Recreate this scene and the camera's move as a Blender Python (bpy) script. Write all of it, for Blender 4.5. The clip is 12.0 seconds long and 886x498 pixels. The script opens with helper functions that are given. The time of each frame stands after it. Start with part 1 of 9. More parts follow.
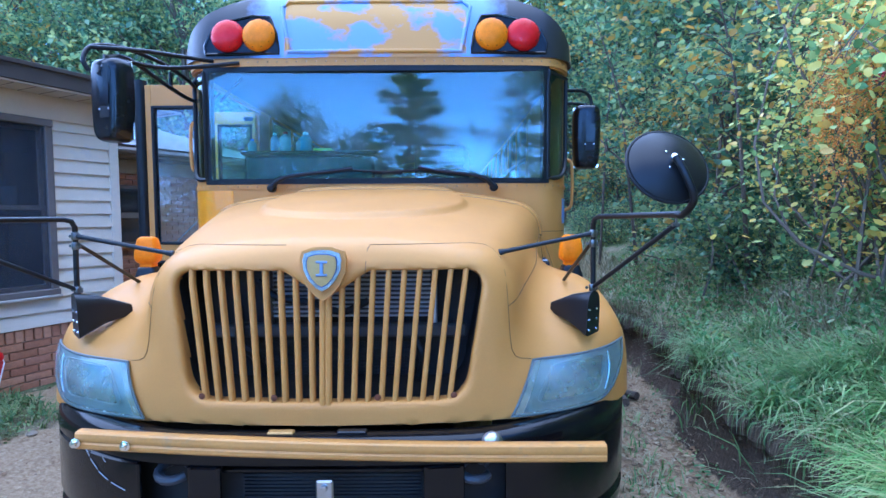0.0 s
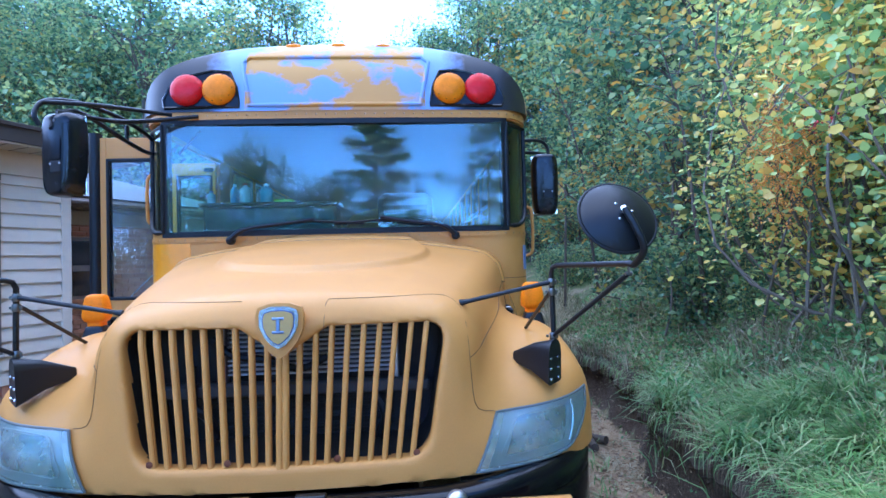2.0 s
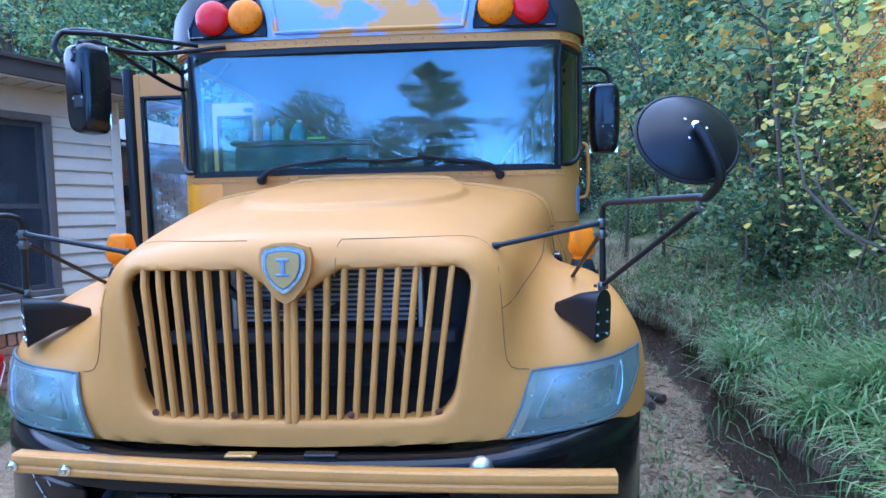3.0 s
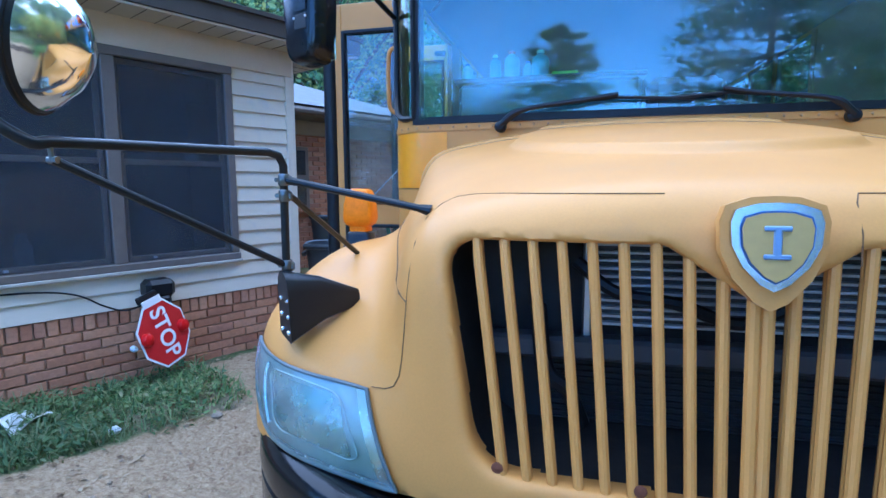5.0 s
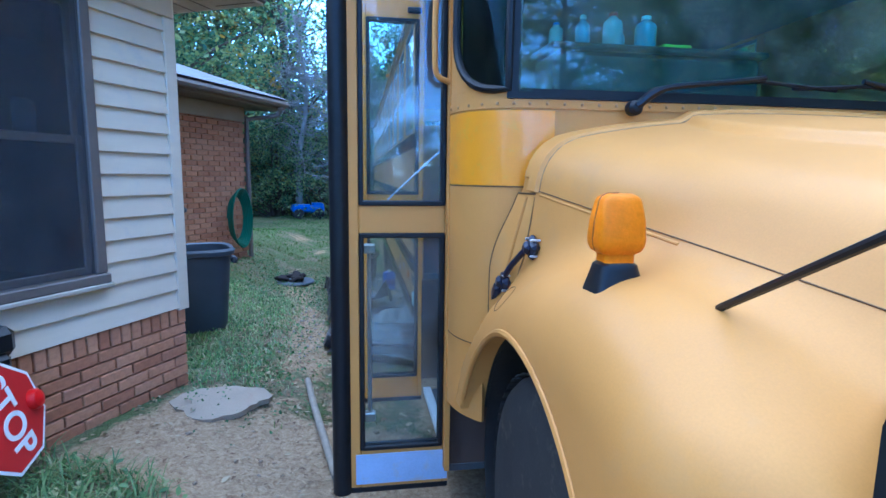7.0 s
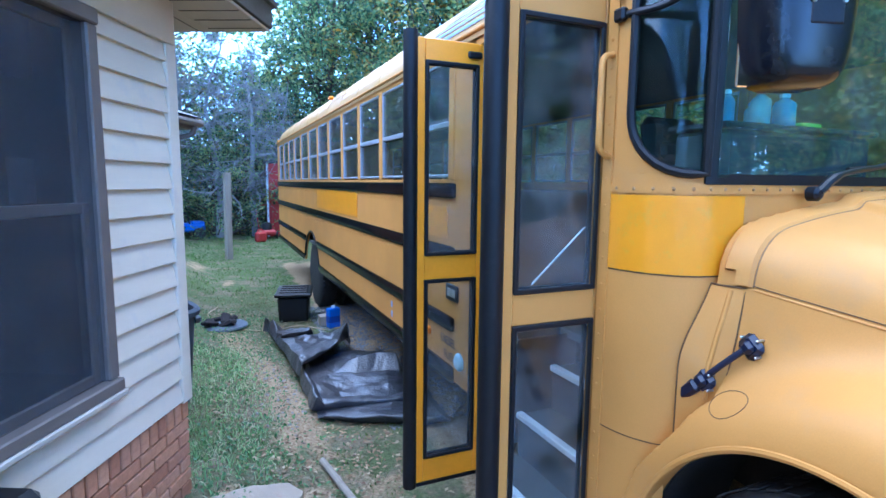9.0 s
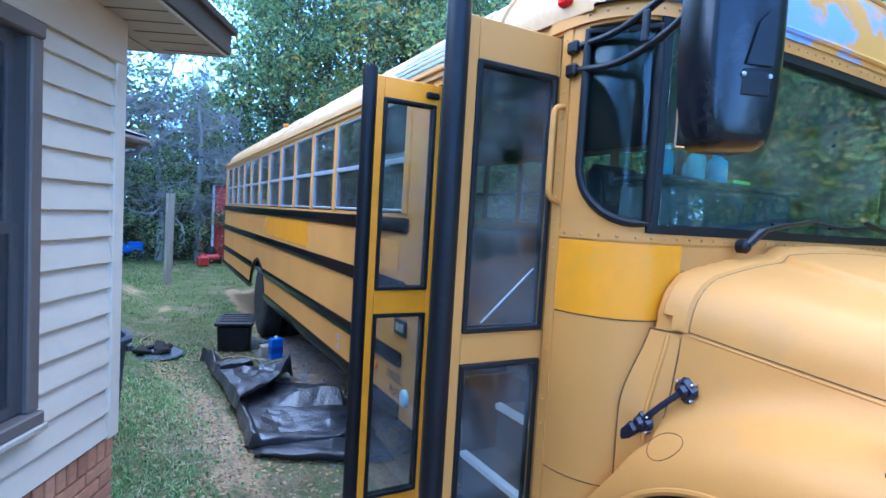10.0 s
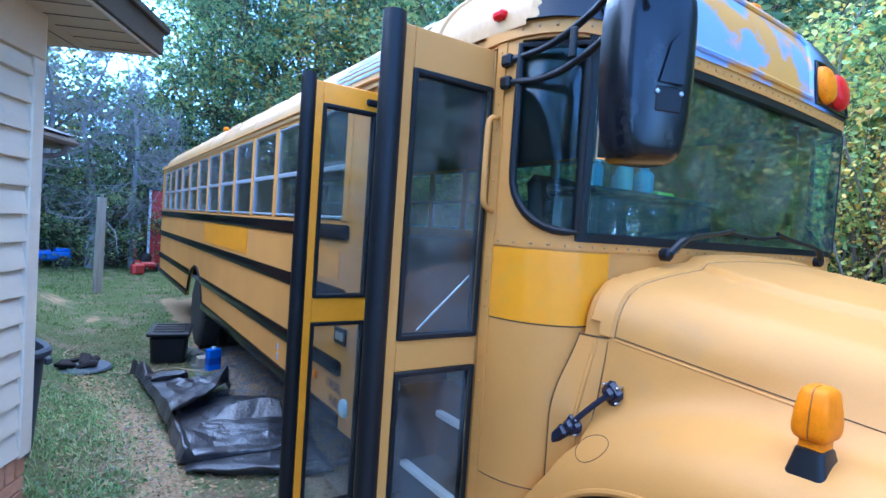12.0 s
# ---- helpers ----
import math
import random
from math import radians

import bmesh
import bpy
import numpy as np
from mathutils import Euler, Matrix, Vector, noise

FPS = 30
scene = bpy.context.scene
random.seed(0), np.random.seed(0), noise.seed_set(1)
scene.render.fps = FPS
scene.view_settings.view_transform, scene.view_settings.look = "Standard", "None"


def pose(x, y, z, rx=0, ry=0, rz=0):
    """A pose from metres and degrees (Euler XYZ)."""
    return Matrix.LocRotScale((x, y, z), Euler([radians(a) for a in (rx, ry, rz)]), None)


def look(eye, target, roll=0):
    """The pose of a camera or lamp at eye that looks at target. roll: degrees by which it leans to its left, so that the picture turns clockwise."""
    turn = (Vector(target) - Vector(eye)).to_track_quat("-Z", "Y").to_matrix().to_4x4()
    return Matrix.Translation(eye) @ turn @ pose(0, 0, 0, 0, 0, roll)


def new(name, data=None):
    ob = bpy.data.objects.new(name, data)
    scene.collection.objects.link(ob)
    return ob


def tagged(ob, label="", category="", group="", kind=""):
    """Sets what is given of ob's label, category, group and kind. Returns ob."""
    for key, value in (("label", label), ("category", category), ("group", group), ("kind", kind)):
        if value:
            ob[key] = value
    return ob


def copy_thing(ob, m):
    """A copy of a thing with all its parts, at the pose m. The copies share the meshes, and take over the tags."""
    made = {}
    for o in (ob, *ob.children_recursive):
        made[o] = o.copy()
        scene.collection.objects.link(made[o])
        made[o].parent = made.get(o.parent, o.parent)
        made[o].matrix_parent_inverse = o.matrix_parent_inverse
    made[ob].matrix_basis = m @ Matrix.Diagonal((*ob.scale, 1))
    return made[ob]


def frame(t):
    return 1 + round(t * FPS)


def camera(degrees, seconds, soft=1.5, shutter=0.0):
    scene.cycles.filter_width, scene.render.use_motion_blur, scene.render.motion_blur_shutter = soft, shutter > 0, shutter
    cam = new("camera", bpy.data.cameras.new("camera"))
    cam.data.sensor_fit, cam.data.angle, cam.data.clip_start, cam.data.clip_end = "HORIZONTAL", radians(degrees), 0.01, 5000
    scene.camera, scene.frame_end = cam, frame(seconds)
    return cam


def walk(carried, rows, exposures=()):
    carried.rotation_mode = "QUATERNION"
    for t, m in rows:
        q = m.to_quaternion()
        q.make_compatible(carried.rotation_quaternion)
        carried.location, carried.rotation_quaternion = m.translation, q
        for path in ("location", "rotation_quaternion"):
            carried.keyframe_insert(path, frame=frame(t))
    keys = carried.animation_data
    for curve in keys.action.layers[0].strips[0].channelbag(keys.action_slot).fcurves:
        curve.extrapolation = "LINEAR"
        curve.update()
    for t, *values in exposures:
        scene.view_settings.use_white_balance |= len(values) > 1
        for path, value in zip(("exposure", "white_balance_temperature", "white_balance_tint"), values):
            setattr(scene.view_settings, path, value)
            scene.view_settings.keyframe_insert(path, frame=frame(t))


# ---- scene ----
EXPOSURE, KELVIN = 3.78, 5250.0
cam = camera(79.8, 12.0)
PATH = [
    (0, (0.412, -1.748, 1.598), (0.409, 0.249, 1.481), -0.3),
    (0.5, (0.43, -1.755, 1.614), (0.436, 0.243, 1.524), -0.5),
    (1, (0.433, -1.767, 1.654), (0.49, 0.231, 1.705), -1.1),
    (1.5, (0.428, -1.771, 1.657), (0.525, 0.223, 1.789), -1.4),
    (2, (0.442, -1.748, 1.627), (0.563, 0.248, 1.673), -1.5),
    (2.5, (0.53, -1.608, 1.595), (0.58, 0.39, 1.523), -1.2),
    (3, (0.55, -1.487, 1.582), (0.445, 0.506, 1.443), -1.2),
    (3.5, (0.444, -1.385, 1.586), (0.208, 0.595, 1.436), -0.9),
    (3.7, (0.349, -1.333, 1.586), (0.076, 0.642, 1.43), -0.7),
    (5.3, (-0.469, -0.819, 1.511), (-0.965, 1.103, 1.267), -0.3),
    (5.5, (-0.587, -0.786, 1.52), (-0.955, 1.165, 1.28), -0.9),
    (6, (-0.913, -0.639, 1.519), (-1.125, 1.334, 1.271), -1.7),
    (6.5, (-1.243, -0.441, 1.533), (-1.274, 1.541, 1.269), -0.9),
    (6.7, (-1.372, -0.36, 1.538), (-1.254, 1.619, 1.271), -0.1),
    (8.3, (-2.382, 0.25, 1.715), (-1.706, 2.102, 1.382), 0.3),
    (8.5, (-2.454, 0.283, 1.766), (-1.752, 2.13, 1.455), -0.1),
    (9, (-2.519, 0.355, 1.807), (-1.726, 2.175, 1.561), 0.6),
    (9.5, (-2.536, 0.357, 1.826), (-1.641, 2.137, 1.653), 2.3),
    (10, (-2.532, 0.347, 1.825), (-1.568, 2.095, 1.707), 3.4),
    (10.5, (-2.523, 0.35, 1.826), (-1.499, 2.066, 1.752), 4.2),
    (11, (-2.519, 0.347, 1.827), (-1.449, 2.036, 1.776), 4.5),
    (11.5, (-2.51, 0.339, 1.827), (-1.407, 2.007, 1.767), 4.2),
    (12, (-2.492, 0.315, 1.825), (-1.367, 1.967, 1.75), 3.9),
]
walk(cam, [(t, look(eye, target, roll)) for t, eye, target, roll in PATH], [(0.0, EXPOSURE, KELVIN - 320, 10.0), (0.5, EXPOSURE - 0.03, KELVIN - 320, 10.0), (1.0, EXPOSURE - 0.22, KELVIN - 260, 11.0), (1.5, EXPOSURE - 0.28, KELVIN - 170, 11.0), (2.0, EXPOSURE - 0.10, KELVIN - 80, 12.0), (2.5, EXPOSURE, KELVIN - 200, 11.0), (3.5, EXPOSURE, KELVIN - 320, 10.0), (5.5, EXPOSURE - 0.12, KELVIN - 360, 2.0), (6.5, EXPOSURE - 0.12, KELVIN - 420, 1.0), (8.5, EXPOSURE + 0.40, KELVIN - 90, 6.0), (10.0, EXPOSURE + 0.30, KELVIN - 60, 6.0), (12.0, EXPOSURE + 0.20, KELVIN - 60, 6.0)])

# ---- sky and sun ----
SUN_ELEVATION, SUN_AZIMUTH = 42.0, -6.0
world = bpy.data.worlds.new("sky")
scene.world = world
world.use_nodes = True
wn = world.node_tree.nodes
sky = wn.new("ShaderNodeTexSky")
sky.sky_type, sky.sun_disc = "NISHITA", False
sky.sun_elevation, sky.sun_rotation = radians(SUN_ELEVATION), radians(SUN_AZIMUTH)
sky.altitude, sky.air_density, sky.dust_density, sky.ozone_density = 7000, 1.0, 0.0, 5.0
wn["Background"].inputs["Strength"].default_value = 0.15
world.node_tree.links.new(sky.outputs[0], wn["Background"].inputs["Color"])
sun_data = bpy.data.lights.new("sun", "SUN")
sun_data.energy, sun_data.angle, sun_data.color = 0.85, radians(165), (0.97, 0.96, 0.95)
sun = new("sun", sun_data)
az = radians(SUN_AZIMUTH)
sun.matrix_world = look((0, 0, 0), (-math.sin(az) * math.cos(radians(SUN_ELEVATION)), -math.cos(az) * math.cos(radians(SUN_ELEVATION)), -math.sin(radians(SUN_ELEVATION))))
sun.location = (-12, 10, 16)

# ---- materials ----
class Nodes:
    """Short hand for building a node material."""

    def __init__(self, name):
        self.m = bpy.data.materials.new(name)
        self.m.use_nodes = True
        self.t = self.m.node_tree
        self.p = self.t.nodes["Principled BSDF"]
        self.out = self.t.nodes["Material Output"]

    def add(self, kind, **values):
        n = self.t.nodes.new("ShaderNode" + kind)
        for key, v in values.items():
            n.inputs[key.replace("_", " ")].default_value = v
        return n

    def link(self, a, b):
        self.t.links.new(a, b)

    def noise(self, scale, detail=4.0, rough=0.55, stretch=None):
        co = self.add("TexCoord")
        src = co.outputs["Object"]
        if stretch:
            mp = self.add("Mapping", Scale=stretch)
            self.link(src, mp.inputs["Vector"])
            src = mp.outputs[0]
        n = self.add("TexNoise", Scale=scale, Detail=detail, Roughness=rough)
        self.link(src, n.inputs["Vector"])
        return n.outputs["Fac"]

    def ramp(self, fac, stops):
        r = self.add("ValToRGB")
        e = r.color_ramp.elements
        while len(e) < len(stops):
            e.new(0.5)
        for el, (at, c) in zip(e, stops):
            el.position = at
            el.color = (*c, 1) if len(c) == 3 else c
        self.link(fac, r.inputs["Fac"])
        return r.outputs["Color"]

    def mix(self, fac, a, b, mode="MIX"):
        x = self.add("Mix")
        x.data_type, x.blend_type = "RGBA", mode
        for sock, v in ((x.inputs[0], fac), (x.inputs[6], a), (x.inputs[7], b)):
            if hasattr(v, "is_linked"):
                self.link(v, sock)
            elif sock == x.inputs[0]:
                sock.default_value = v
            else:
                sock.default_value = (*v, 1)
        return x.outputs[2]

    def math(self, op, a, b=0.0):
        x = self.add("Math")
        x.operation = op
        for sock, v in ((x.inputs[0], a), (x.inputs[1], b)):
            if hasattr(v, "is_linked"):
                self.link(v, sock)
            else:
                sock.default_value = v
        return x.outputs[0]

    def bump(self, height, strength, distance=0.01):
        b = self.add("Bump", Strength=strength, Distance=distance)
        self.link(height, b.inputs["Height"])
        self.link(b.outputs["Normal"], self.p.inputs["Normal"])


def shades(c, k):
    return tuple(min(1.0, v * k) for v in c)


def surface(name, color, rough=0.6, metal=0.0, vary=0.2, scale=3.0, fine=60.0, bump=0.1, dist=0.003, stretch=None, dirt=None, coat=0.0, spec=0.5):
    """A surface with large stains, fine grain and relief."""
    n = Nodes(name)
    big, small = n.noise(scale, 5, 0.6, stretch), n.noise(fine, 3, 0.6, stretch)
    col = n.ramp(big, [(0.3, shades(color, 1 - vary)), (0.7, shades(color, 1 + vary * 0.6))])
    col = n.mix(0.35, col, n.ramp(small, [(0.3, shades(color, 1 - vary * 0.8)), (0.7, shades(color, 1 + vary * 0.5))]))
    if dirt:
        mask = n.ramp(n.noise(scale * 2.3, 7, 0.7), [(0.55, (0, 0, 0)), (0.72, (1, 1, 1))])
        col = n.mix(n.math("MULTIPLY", mask, 0.7), col, dirt)
    n.link(col, n.p.inputs["Base Color"])
    n.link(n.math("ADD", n.math("MULTIPLY", small, 0.2), rough - 0.1), n.p.inputs["Roughness"])
    n.p.inputs["Metallic"].default_value = metal
    n.p.inputs["Specular IOR Level"].default_value = spec
    if coat:
        n.p.inputs["Coat Weight"].default_value = coat
        n.p.inputs["Coat Roughness"].default_value = 0.12
    if bump:
        n.bump(n.math("ADD", n.math("MULTIPLY", big, 0.5), small), bump, dist)
    return n.m


def glass(name, tint=(0.6, 0.75, 0.72), ior=1.75, rough=0.0, haze=0.0):
    """A thin pane: see-through, with real Fresnel reflection."""
    n = Nodes(name)
    tr = n.add("BsdfTransparent", Color=(*tint, 1))
    gl = n.add("BsdfGlossy", Roughness=rough, Color=(1, 1, 1, 1))
    r0 = ((ior - 1) / (ior + 1)) ** 2
    lw = n.add("LayerWeight", Blend=0.5)
    rise = n.math("ADD", n.math("MULTIPLY", n.math("POWER", lw.outputs["Facing"], 5.0), 1 - r0), r0)
    mx = n.add("MixShader")
    n.link(rise, mx.inputs[0])
    n.link(tr.outputs[0], mx.inputs[1])
    n.link(gl.outputs[0], mx.inputs[2])
    last = mx.outputs[0]
    if haze:
        df = n.add("BsdfDiffuse", Color=(0.6, 0.62, 0.62, 1))
        m2 = n.add("MixShader")
        # dust film, strengthened as a painted veil for pale reflections on windscreen and doors
        dust_veil = n.ramp(n.noise(5.0, 6, 0.65), [(0.35, (0, 0, 0)), (0.75, (1, 1, 1))])
        n.link(n.math("MULTIPLY", dust_veil, haze), m2.inputs[0])
        n.link(last, m2.inputs[1])
        n.link(df.outputs[0], m2.inputs[2])
        last = m2.outputs[0]
    n.link(last, n.out.inputs["Surface"])
    return n.m


def leafy(name, colours, rough=0.55, through_light=0.45):
    """Leaves: colour by leaf, part of the light shines through."""
    n = Nodes(name)
    g = n.add("NewGeometry")
    stops = [(i / max(1, len(colours) - 1) * 0.98 + 0.01, c) for i, c in enumerate(colours)]
    col = n.ramp(g.outputs["Random Per Island"], stops)
    col = n.mix(0.5, col, n.ramp(n.noise(0.9, 3), [(0.28, (0.42, 0.50, 0.44)), (0.5, (1.0, 1.0, 0.88)), (0.72, (1.7, 1.6, 1.2))]), "MULTIPLY")
    n.link(col, n.p.inputs["Base Color"])
    n.p.inputs["Roughness"].default_value = rough
    tl = n.add("BsdfTranslucent")
    n.link(col, tl.inputs["Color"])
    mx = n.add("MixShader", Fac=through_light)
    n.link(n.p.outputs[0], mx.inputs[1])
    n.link(tl.outputs[0], mx.inputs[2])
    n.link(mx.outputs[0], n.out.inputs["Surface"])
    return n.m


FADED = (0.565, 0.258, 0.058)
YELLOW = surface("faded_school_bus_paint", FADED, 0.50, vary=0.16, scale=1.6, fine=220, bump=0.04, dirt=(0.49, 0.25, 0.08), coat=0.05, spec=0.28)
ROOF_PAINT = surface("chalky_roof_paint", (0.50, 0.29, 0.10), 0.45, vary=0.15, scale=1.2, fine=150, bump=0.03, coat=0.1)
ORANGE = surface("fresh_yellow_paint", (0.80, 0.300, 0.006), 0.35, vary=0.08, scale=6, fine=200, bump=0.03, dirt=(0.64, 0.35, 0.05), coat=0.3)
LEAF_ORANGE = surface("door_edge_yellow", (0.92, 0.335, 0.010), 0.38, vary=0.1, scale=8, bump=0.03, coat=0.2)
BLACK_PAINT = surface("gloss_black_paint", (0.005, 0.005, 0.006), 0.16, vary=0.3, scale=4, fine=90, bump=0.01, dirt=(0.012, 0.0115, 0.011), spec=0.3)
RUBBER = surface("black_rubber", (0.008, 0.009, 0.011), 0.45, vary=0.35, scale=9, fine=120, bump=0.12, dirt=(0.016, 0.016, 0.017), spec=0.28)
PLASTIC = surface("black_plastic", (0.009, 0.010, 0.012), 0.36, vary=0.25, scale=6, fine=300, bump=0.12, spec=0.32)
TYRE = surface("tyre_rubber", (0.022, 0.021, 0.02), 0.8, vary=0.4, scale=8, fine=100, bump=0.2, dirt=(0.09, 0.075, 0.055))
DARK = surface("dark_machinery", (0.015, 0.014, 0.013), 0.7, vary=0.5, scale=7, fine=80, bump=0.2, dirt=(0.04, 0.03, 0.022))
CHROME = surface("chrome", (0.75, 0.76, 0.78), 0.2, 1.0, vary=0.15, scale=10, bump=0.02)
STEEL = surface("galvanised_steel", (0.5, 0.51, 0.52), 0.4, 1.0, vary=0.25, scale=14, bump=0.08)
ALU = surface("window_aluminium", (0.30, 0.33, 0.36), 0.5, 0.35, vary=0.15, scale=8, bump=0.05)
GAP = surface("panel_shadow_gap", (0.13, 0.065, 0.022), 0.8, vary=0.3, scale=20, bump=0.0)
LATCH = surface("dark_blue_latch", (0.006, 0.010, 0.030), 0.35, vary=0.2, scale=12, bump=0.05)
FIN = surface("radiator_fins", (0.06, 0.06, 0.06), 0.5, 0.6, vary=0.3, scale=12, bump=0.1)
BLUE_PAINT = surface("blue_primer", (0.20, 0.31, 0.60), 0.5, vary=0.15, scale=4, bump=0.05)
AMBER = surface("amber_lens", (0.82, 0.21, 0.0), 0.4, vary=0.25, scale=22, fine=160, bump=0.3, coat=0.03, spec=0.15)
RED_LENS = surface("red_lens", (0.60, 0.008, 0.010), 0.3, vary=0.15, scale=25, fine=160, bump=0.2, coat=0.06, spec=0.2)
WS_GLASS = glass("windscreen_glass", (0.62, 0.88, 0.85), 1.58, haze=0.058)
QUARTER_GLASS = glass("quarter_glass", (0.66, 0.84, 0.82), 1.30, haze=0.01)
DOOR_GLASS = glass("door_glass", (0.80, 0.86, 0.86), 1.40, haze=0.11)
SIDE_GLASS = glass("side_window_glass", (0.74, 0.80, 0.79), 1.5, haze=0.07)
HOUSE_GLASS = glass("house_glass", (0.42, 0.46, 0.50), 1.38, haze=0.10)
LENS = glass("headlamp_lens", (0.76, 0.86, 0.82), 1.6, 0.05, haze=0.34)
HOUSING = surface("glossy_black_housing", (0.005, 0.006, 0.009), 0.20, vary=0.3, scale=5, fine=200, bump=0.05, dirt=(0.03, 0.03, 0.03), spec=0.35)
MIRROR = surface("mirror_glass", (0.9, 0.9, 0.9), 0.1, 1.0, vary=0.0, bump=0.0)
REFLECTOR = surface("lamp_reflector", (0.36, 0.43, 0.44), 0.33, 0.6, vary=0.08, scale=4, fine=20, bump=0.0)
INSIDE = surface("interior_grey", (0.10, 0.105, 0.11), 0.7, vary=0.2, scale=3, bump=0.05)
SEAT_BLACK = surface("seat_vinyl", (0.02, 0.022, 0.028), 0.5, vary=0.2, bump=0.15)
VINYL = surface("cream_vinyl_siding", (0.68, 0.59, 0.455), 0.5, vary=0.07, scale=2.5, fine=90, bump=0.06, stretch=(1, 1, 6), dirt=(0.56, 0.52, 0.46))
BROWN = surface("brown_painted_trim", (0.150, 0.125, 0.108), 0.45, vary=0.2, scale=5, bump=0.08)
FASCIA = surface("dark_fascia", (0.040, 0.032, 0.028), 0.5, vary=0.2, scale=5, bump=0.08)
SOFFIT = surface("soffit_panel", (0.52, 0.45, 0.36), 0.6, vary=0.1, scale=3, bump=0.05)
SHINGLE = surface("grey_shingles", (0.11, 0.115, 0.125), 0.85, vary=0.3, scale=6, fine=50, bump=0.5, dist=0.01)
CONCRETE = surface("rough_concrete", (0.32, 0.255, 0.18), 0.9, vary=0.2, scale=4, fine=70, bump=0.4, dist=0.01, dirt=(0.33, 0.22, 0.15))
MORTAR = surface("mortar", (0.40, 0.25, 0.165), 0.9, vary=0.2, scale=10, fine=120, bump=0.3)
RED_SIGN = surface("red_sign_face", (0.52, 0.016, 0.02), 0.35, vary=0.1, scale=5, bump=0.03)
WHITE = surface("white_paint", (0.75, 0.76, 0.78), 0.45, vary=0.08, scale=6, bump=0.04)
TARP_MAT = surface("black_plastic_tarp", (0.034, 0.035, 0.041), 0.32, vary=0.35, scale=9, fine=45, bump=0.7, dist=0.010, dirt=(0.10, 0.098, 0.10), spec=0.95)
BARK = surface("bark", (0.11, 0.085, 0.065), 0.95, vary=0.4, scale=3, fine=30, bump=0.8, dist=0.03, stretch=(1, 1, 0.25))
WOOD = surface("weathered_wood", (0.30, 0.25, 0.185), 0.85, vary=0.25, scale=5, fine=60, bump=0.3, stretch=(4, 4, 0.4))
RED_PAINT = surface("red_metal_paint", (0.45, 0.03, 0.025), 0.45, vary=0.15, scale=3, bump=0.05)
BLUE_PLASTIC = surface("blue_plastic", (0.02, 0.13, 0.55), 0.35, vary=0.12, scale=5, bump=0.03)
BIN_PLASTIC = surface("grey_blue_bin_plastic", (0.045, 0.06, 0.08), 0.5, vary=0.2, scale=5, bump=0.08)
GREEN_HOSE = surface("green_hose", (0.01, 0.12, 0.07), 0.4, vary=0.2, bump=0.05)
CYAN = surface("pale_blue_plastic", (0.46, 0.62, 0.70), 0.35, vary=0.1, bump=0.02)


def brick_material():
    n = Nodes("red_brick")
    oi = n.add("ObjectInfo")
    col = n.ramp(oi.outputs["Random"], [(0.0, (0.36, 0.150, 0.080)), (0.35, (0.46, 0.215, 0.115)), (0.7, (0.52, 0.265, 0.150)), (1.0, (0.40, 0.185, 0.110))])
    spots = n.noise(30, 5, 0.65)
    col = n.mix(0.6, col, n.ramp(spots, [(0.3, (0.6, 0.58, 0.55)), (0.7, (1.2, 1.15, 1.1))]), "MULTIPLY")
    n.link(col, n.p.inputs["Base Color"])
    n.p.inputs["Roughness"].default_value = 0.9
    n.bump(spots, 0.4, 0.006)
    return n.m


def cap_material():
    """Yellow, sanded and half covered with blue primer, black round the lamps."""
    n = Nodes("patchy_cap_paint")
    co = n.add("TexCoord")
    sep = n.add("SeparateXYZ")
    n.link(co.outputs["Object"], sep.inputs[0])
    ax = n.math("ABSOLUTE", sep.outputs["X"])
    patch = n.noise(3.4, 5.0, 0.55, (1.0, 1.0, 1.6))
    grain = n.noise(40, 4, 0.7)
    edge = n.math("ADD", patch, n.math("MULTIPLY", n.math("SUBTRACT", grain, 0.5), 0.05))
    # more blue towards the crown and the shoulders
    lift = n.math("MULTIPLY", n.math("GREATER_THAN", ax, 0.555), 0.30)
    blue = n.ramp(n.math("ADD", edge, lift), [(0.47, (0, 0, 0)), (0.56, (1, 1, 1))])
    col = n.mix(blue, (0.60, 0.28, 0.05), (0.22, 0.33, 0.58))
    black = n.ramp(n.math("ADD", ax, n.math("MULTIPLY", n.math("SUBTRACT", n.noise(7, 5, 0.7), 0.5), 0.2)), [(0.66, (0, 0, 0)), (0.80, (1, 1, 1))])
    face = n.math("LESS_THAN", n.math("ADD", sep.outputs["Y"], n.math("MULTIPLY", grain, 0.05)), 1.72)
    # the sides behind the lamps kept their old chalky paint
    side = n.ramp(n.math("ADD", ax, n.math("MULTIPLY", n.math("SUBTRACT", patch, 0.5), 0.06)), [(0.80, (0, 0, 0)), (0.83, (1, 1, 1))])
    col = n.mix(side, col, n.ramp(grain, [(0.3, (0.46, 0.26, 0.09)), (0.7, (0.54, 0.32, 0.13))]))
    n.link(n.mix(n.math("MULTIPLY", black, face), col, (0.009, 0.010, 0.014)), n.p.inputs["Base Color"])
    n.p.inputs["Roughness"].default_value = 0.42
    n.bump(grain, 0.08, 0.004)
    return n.m


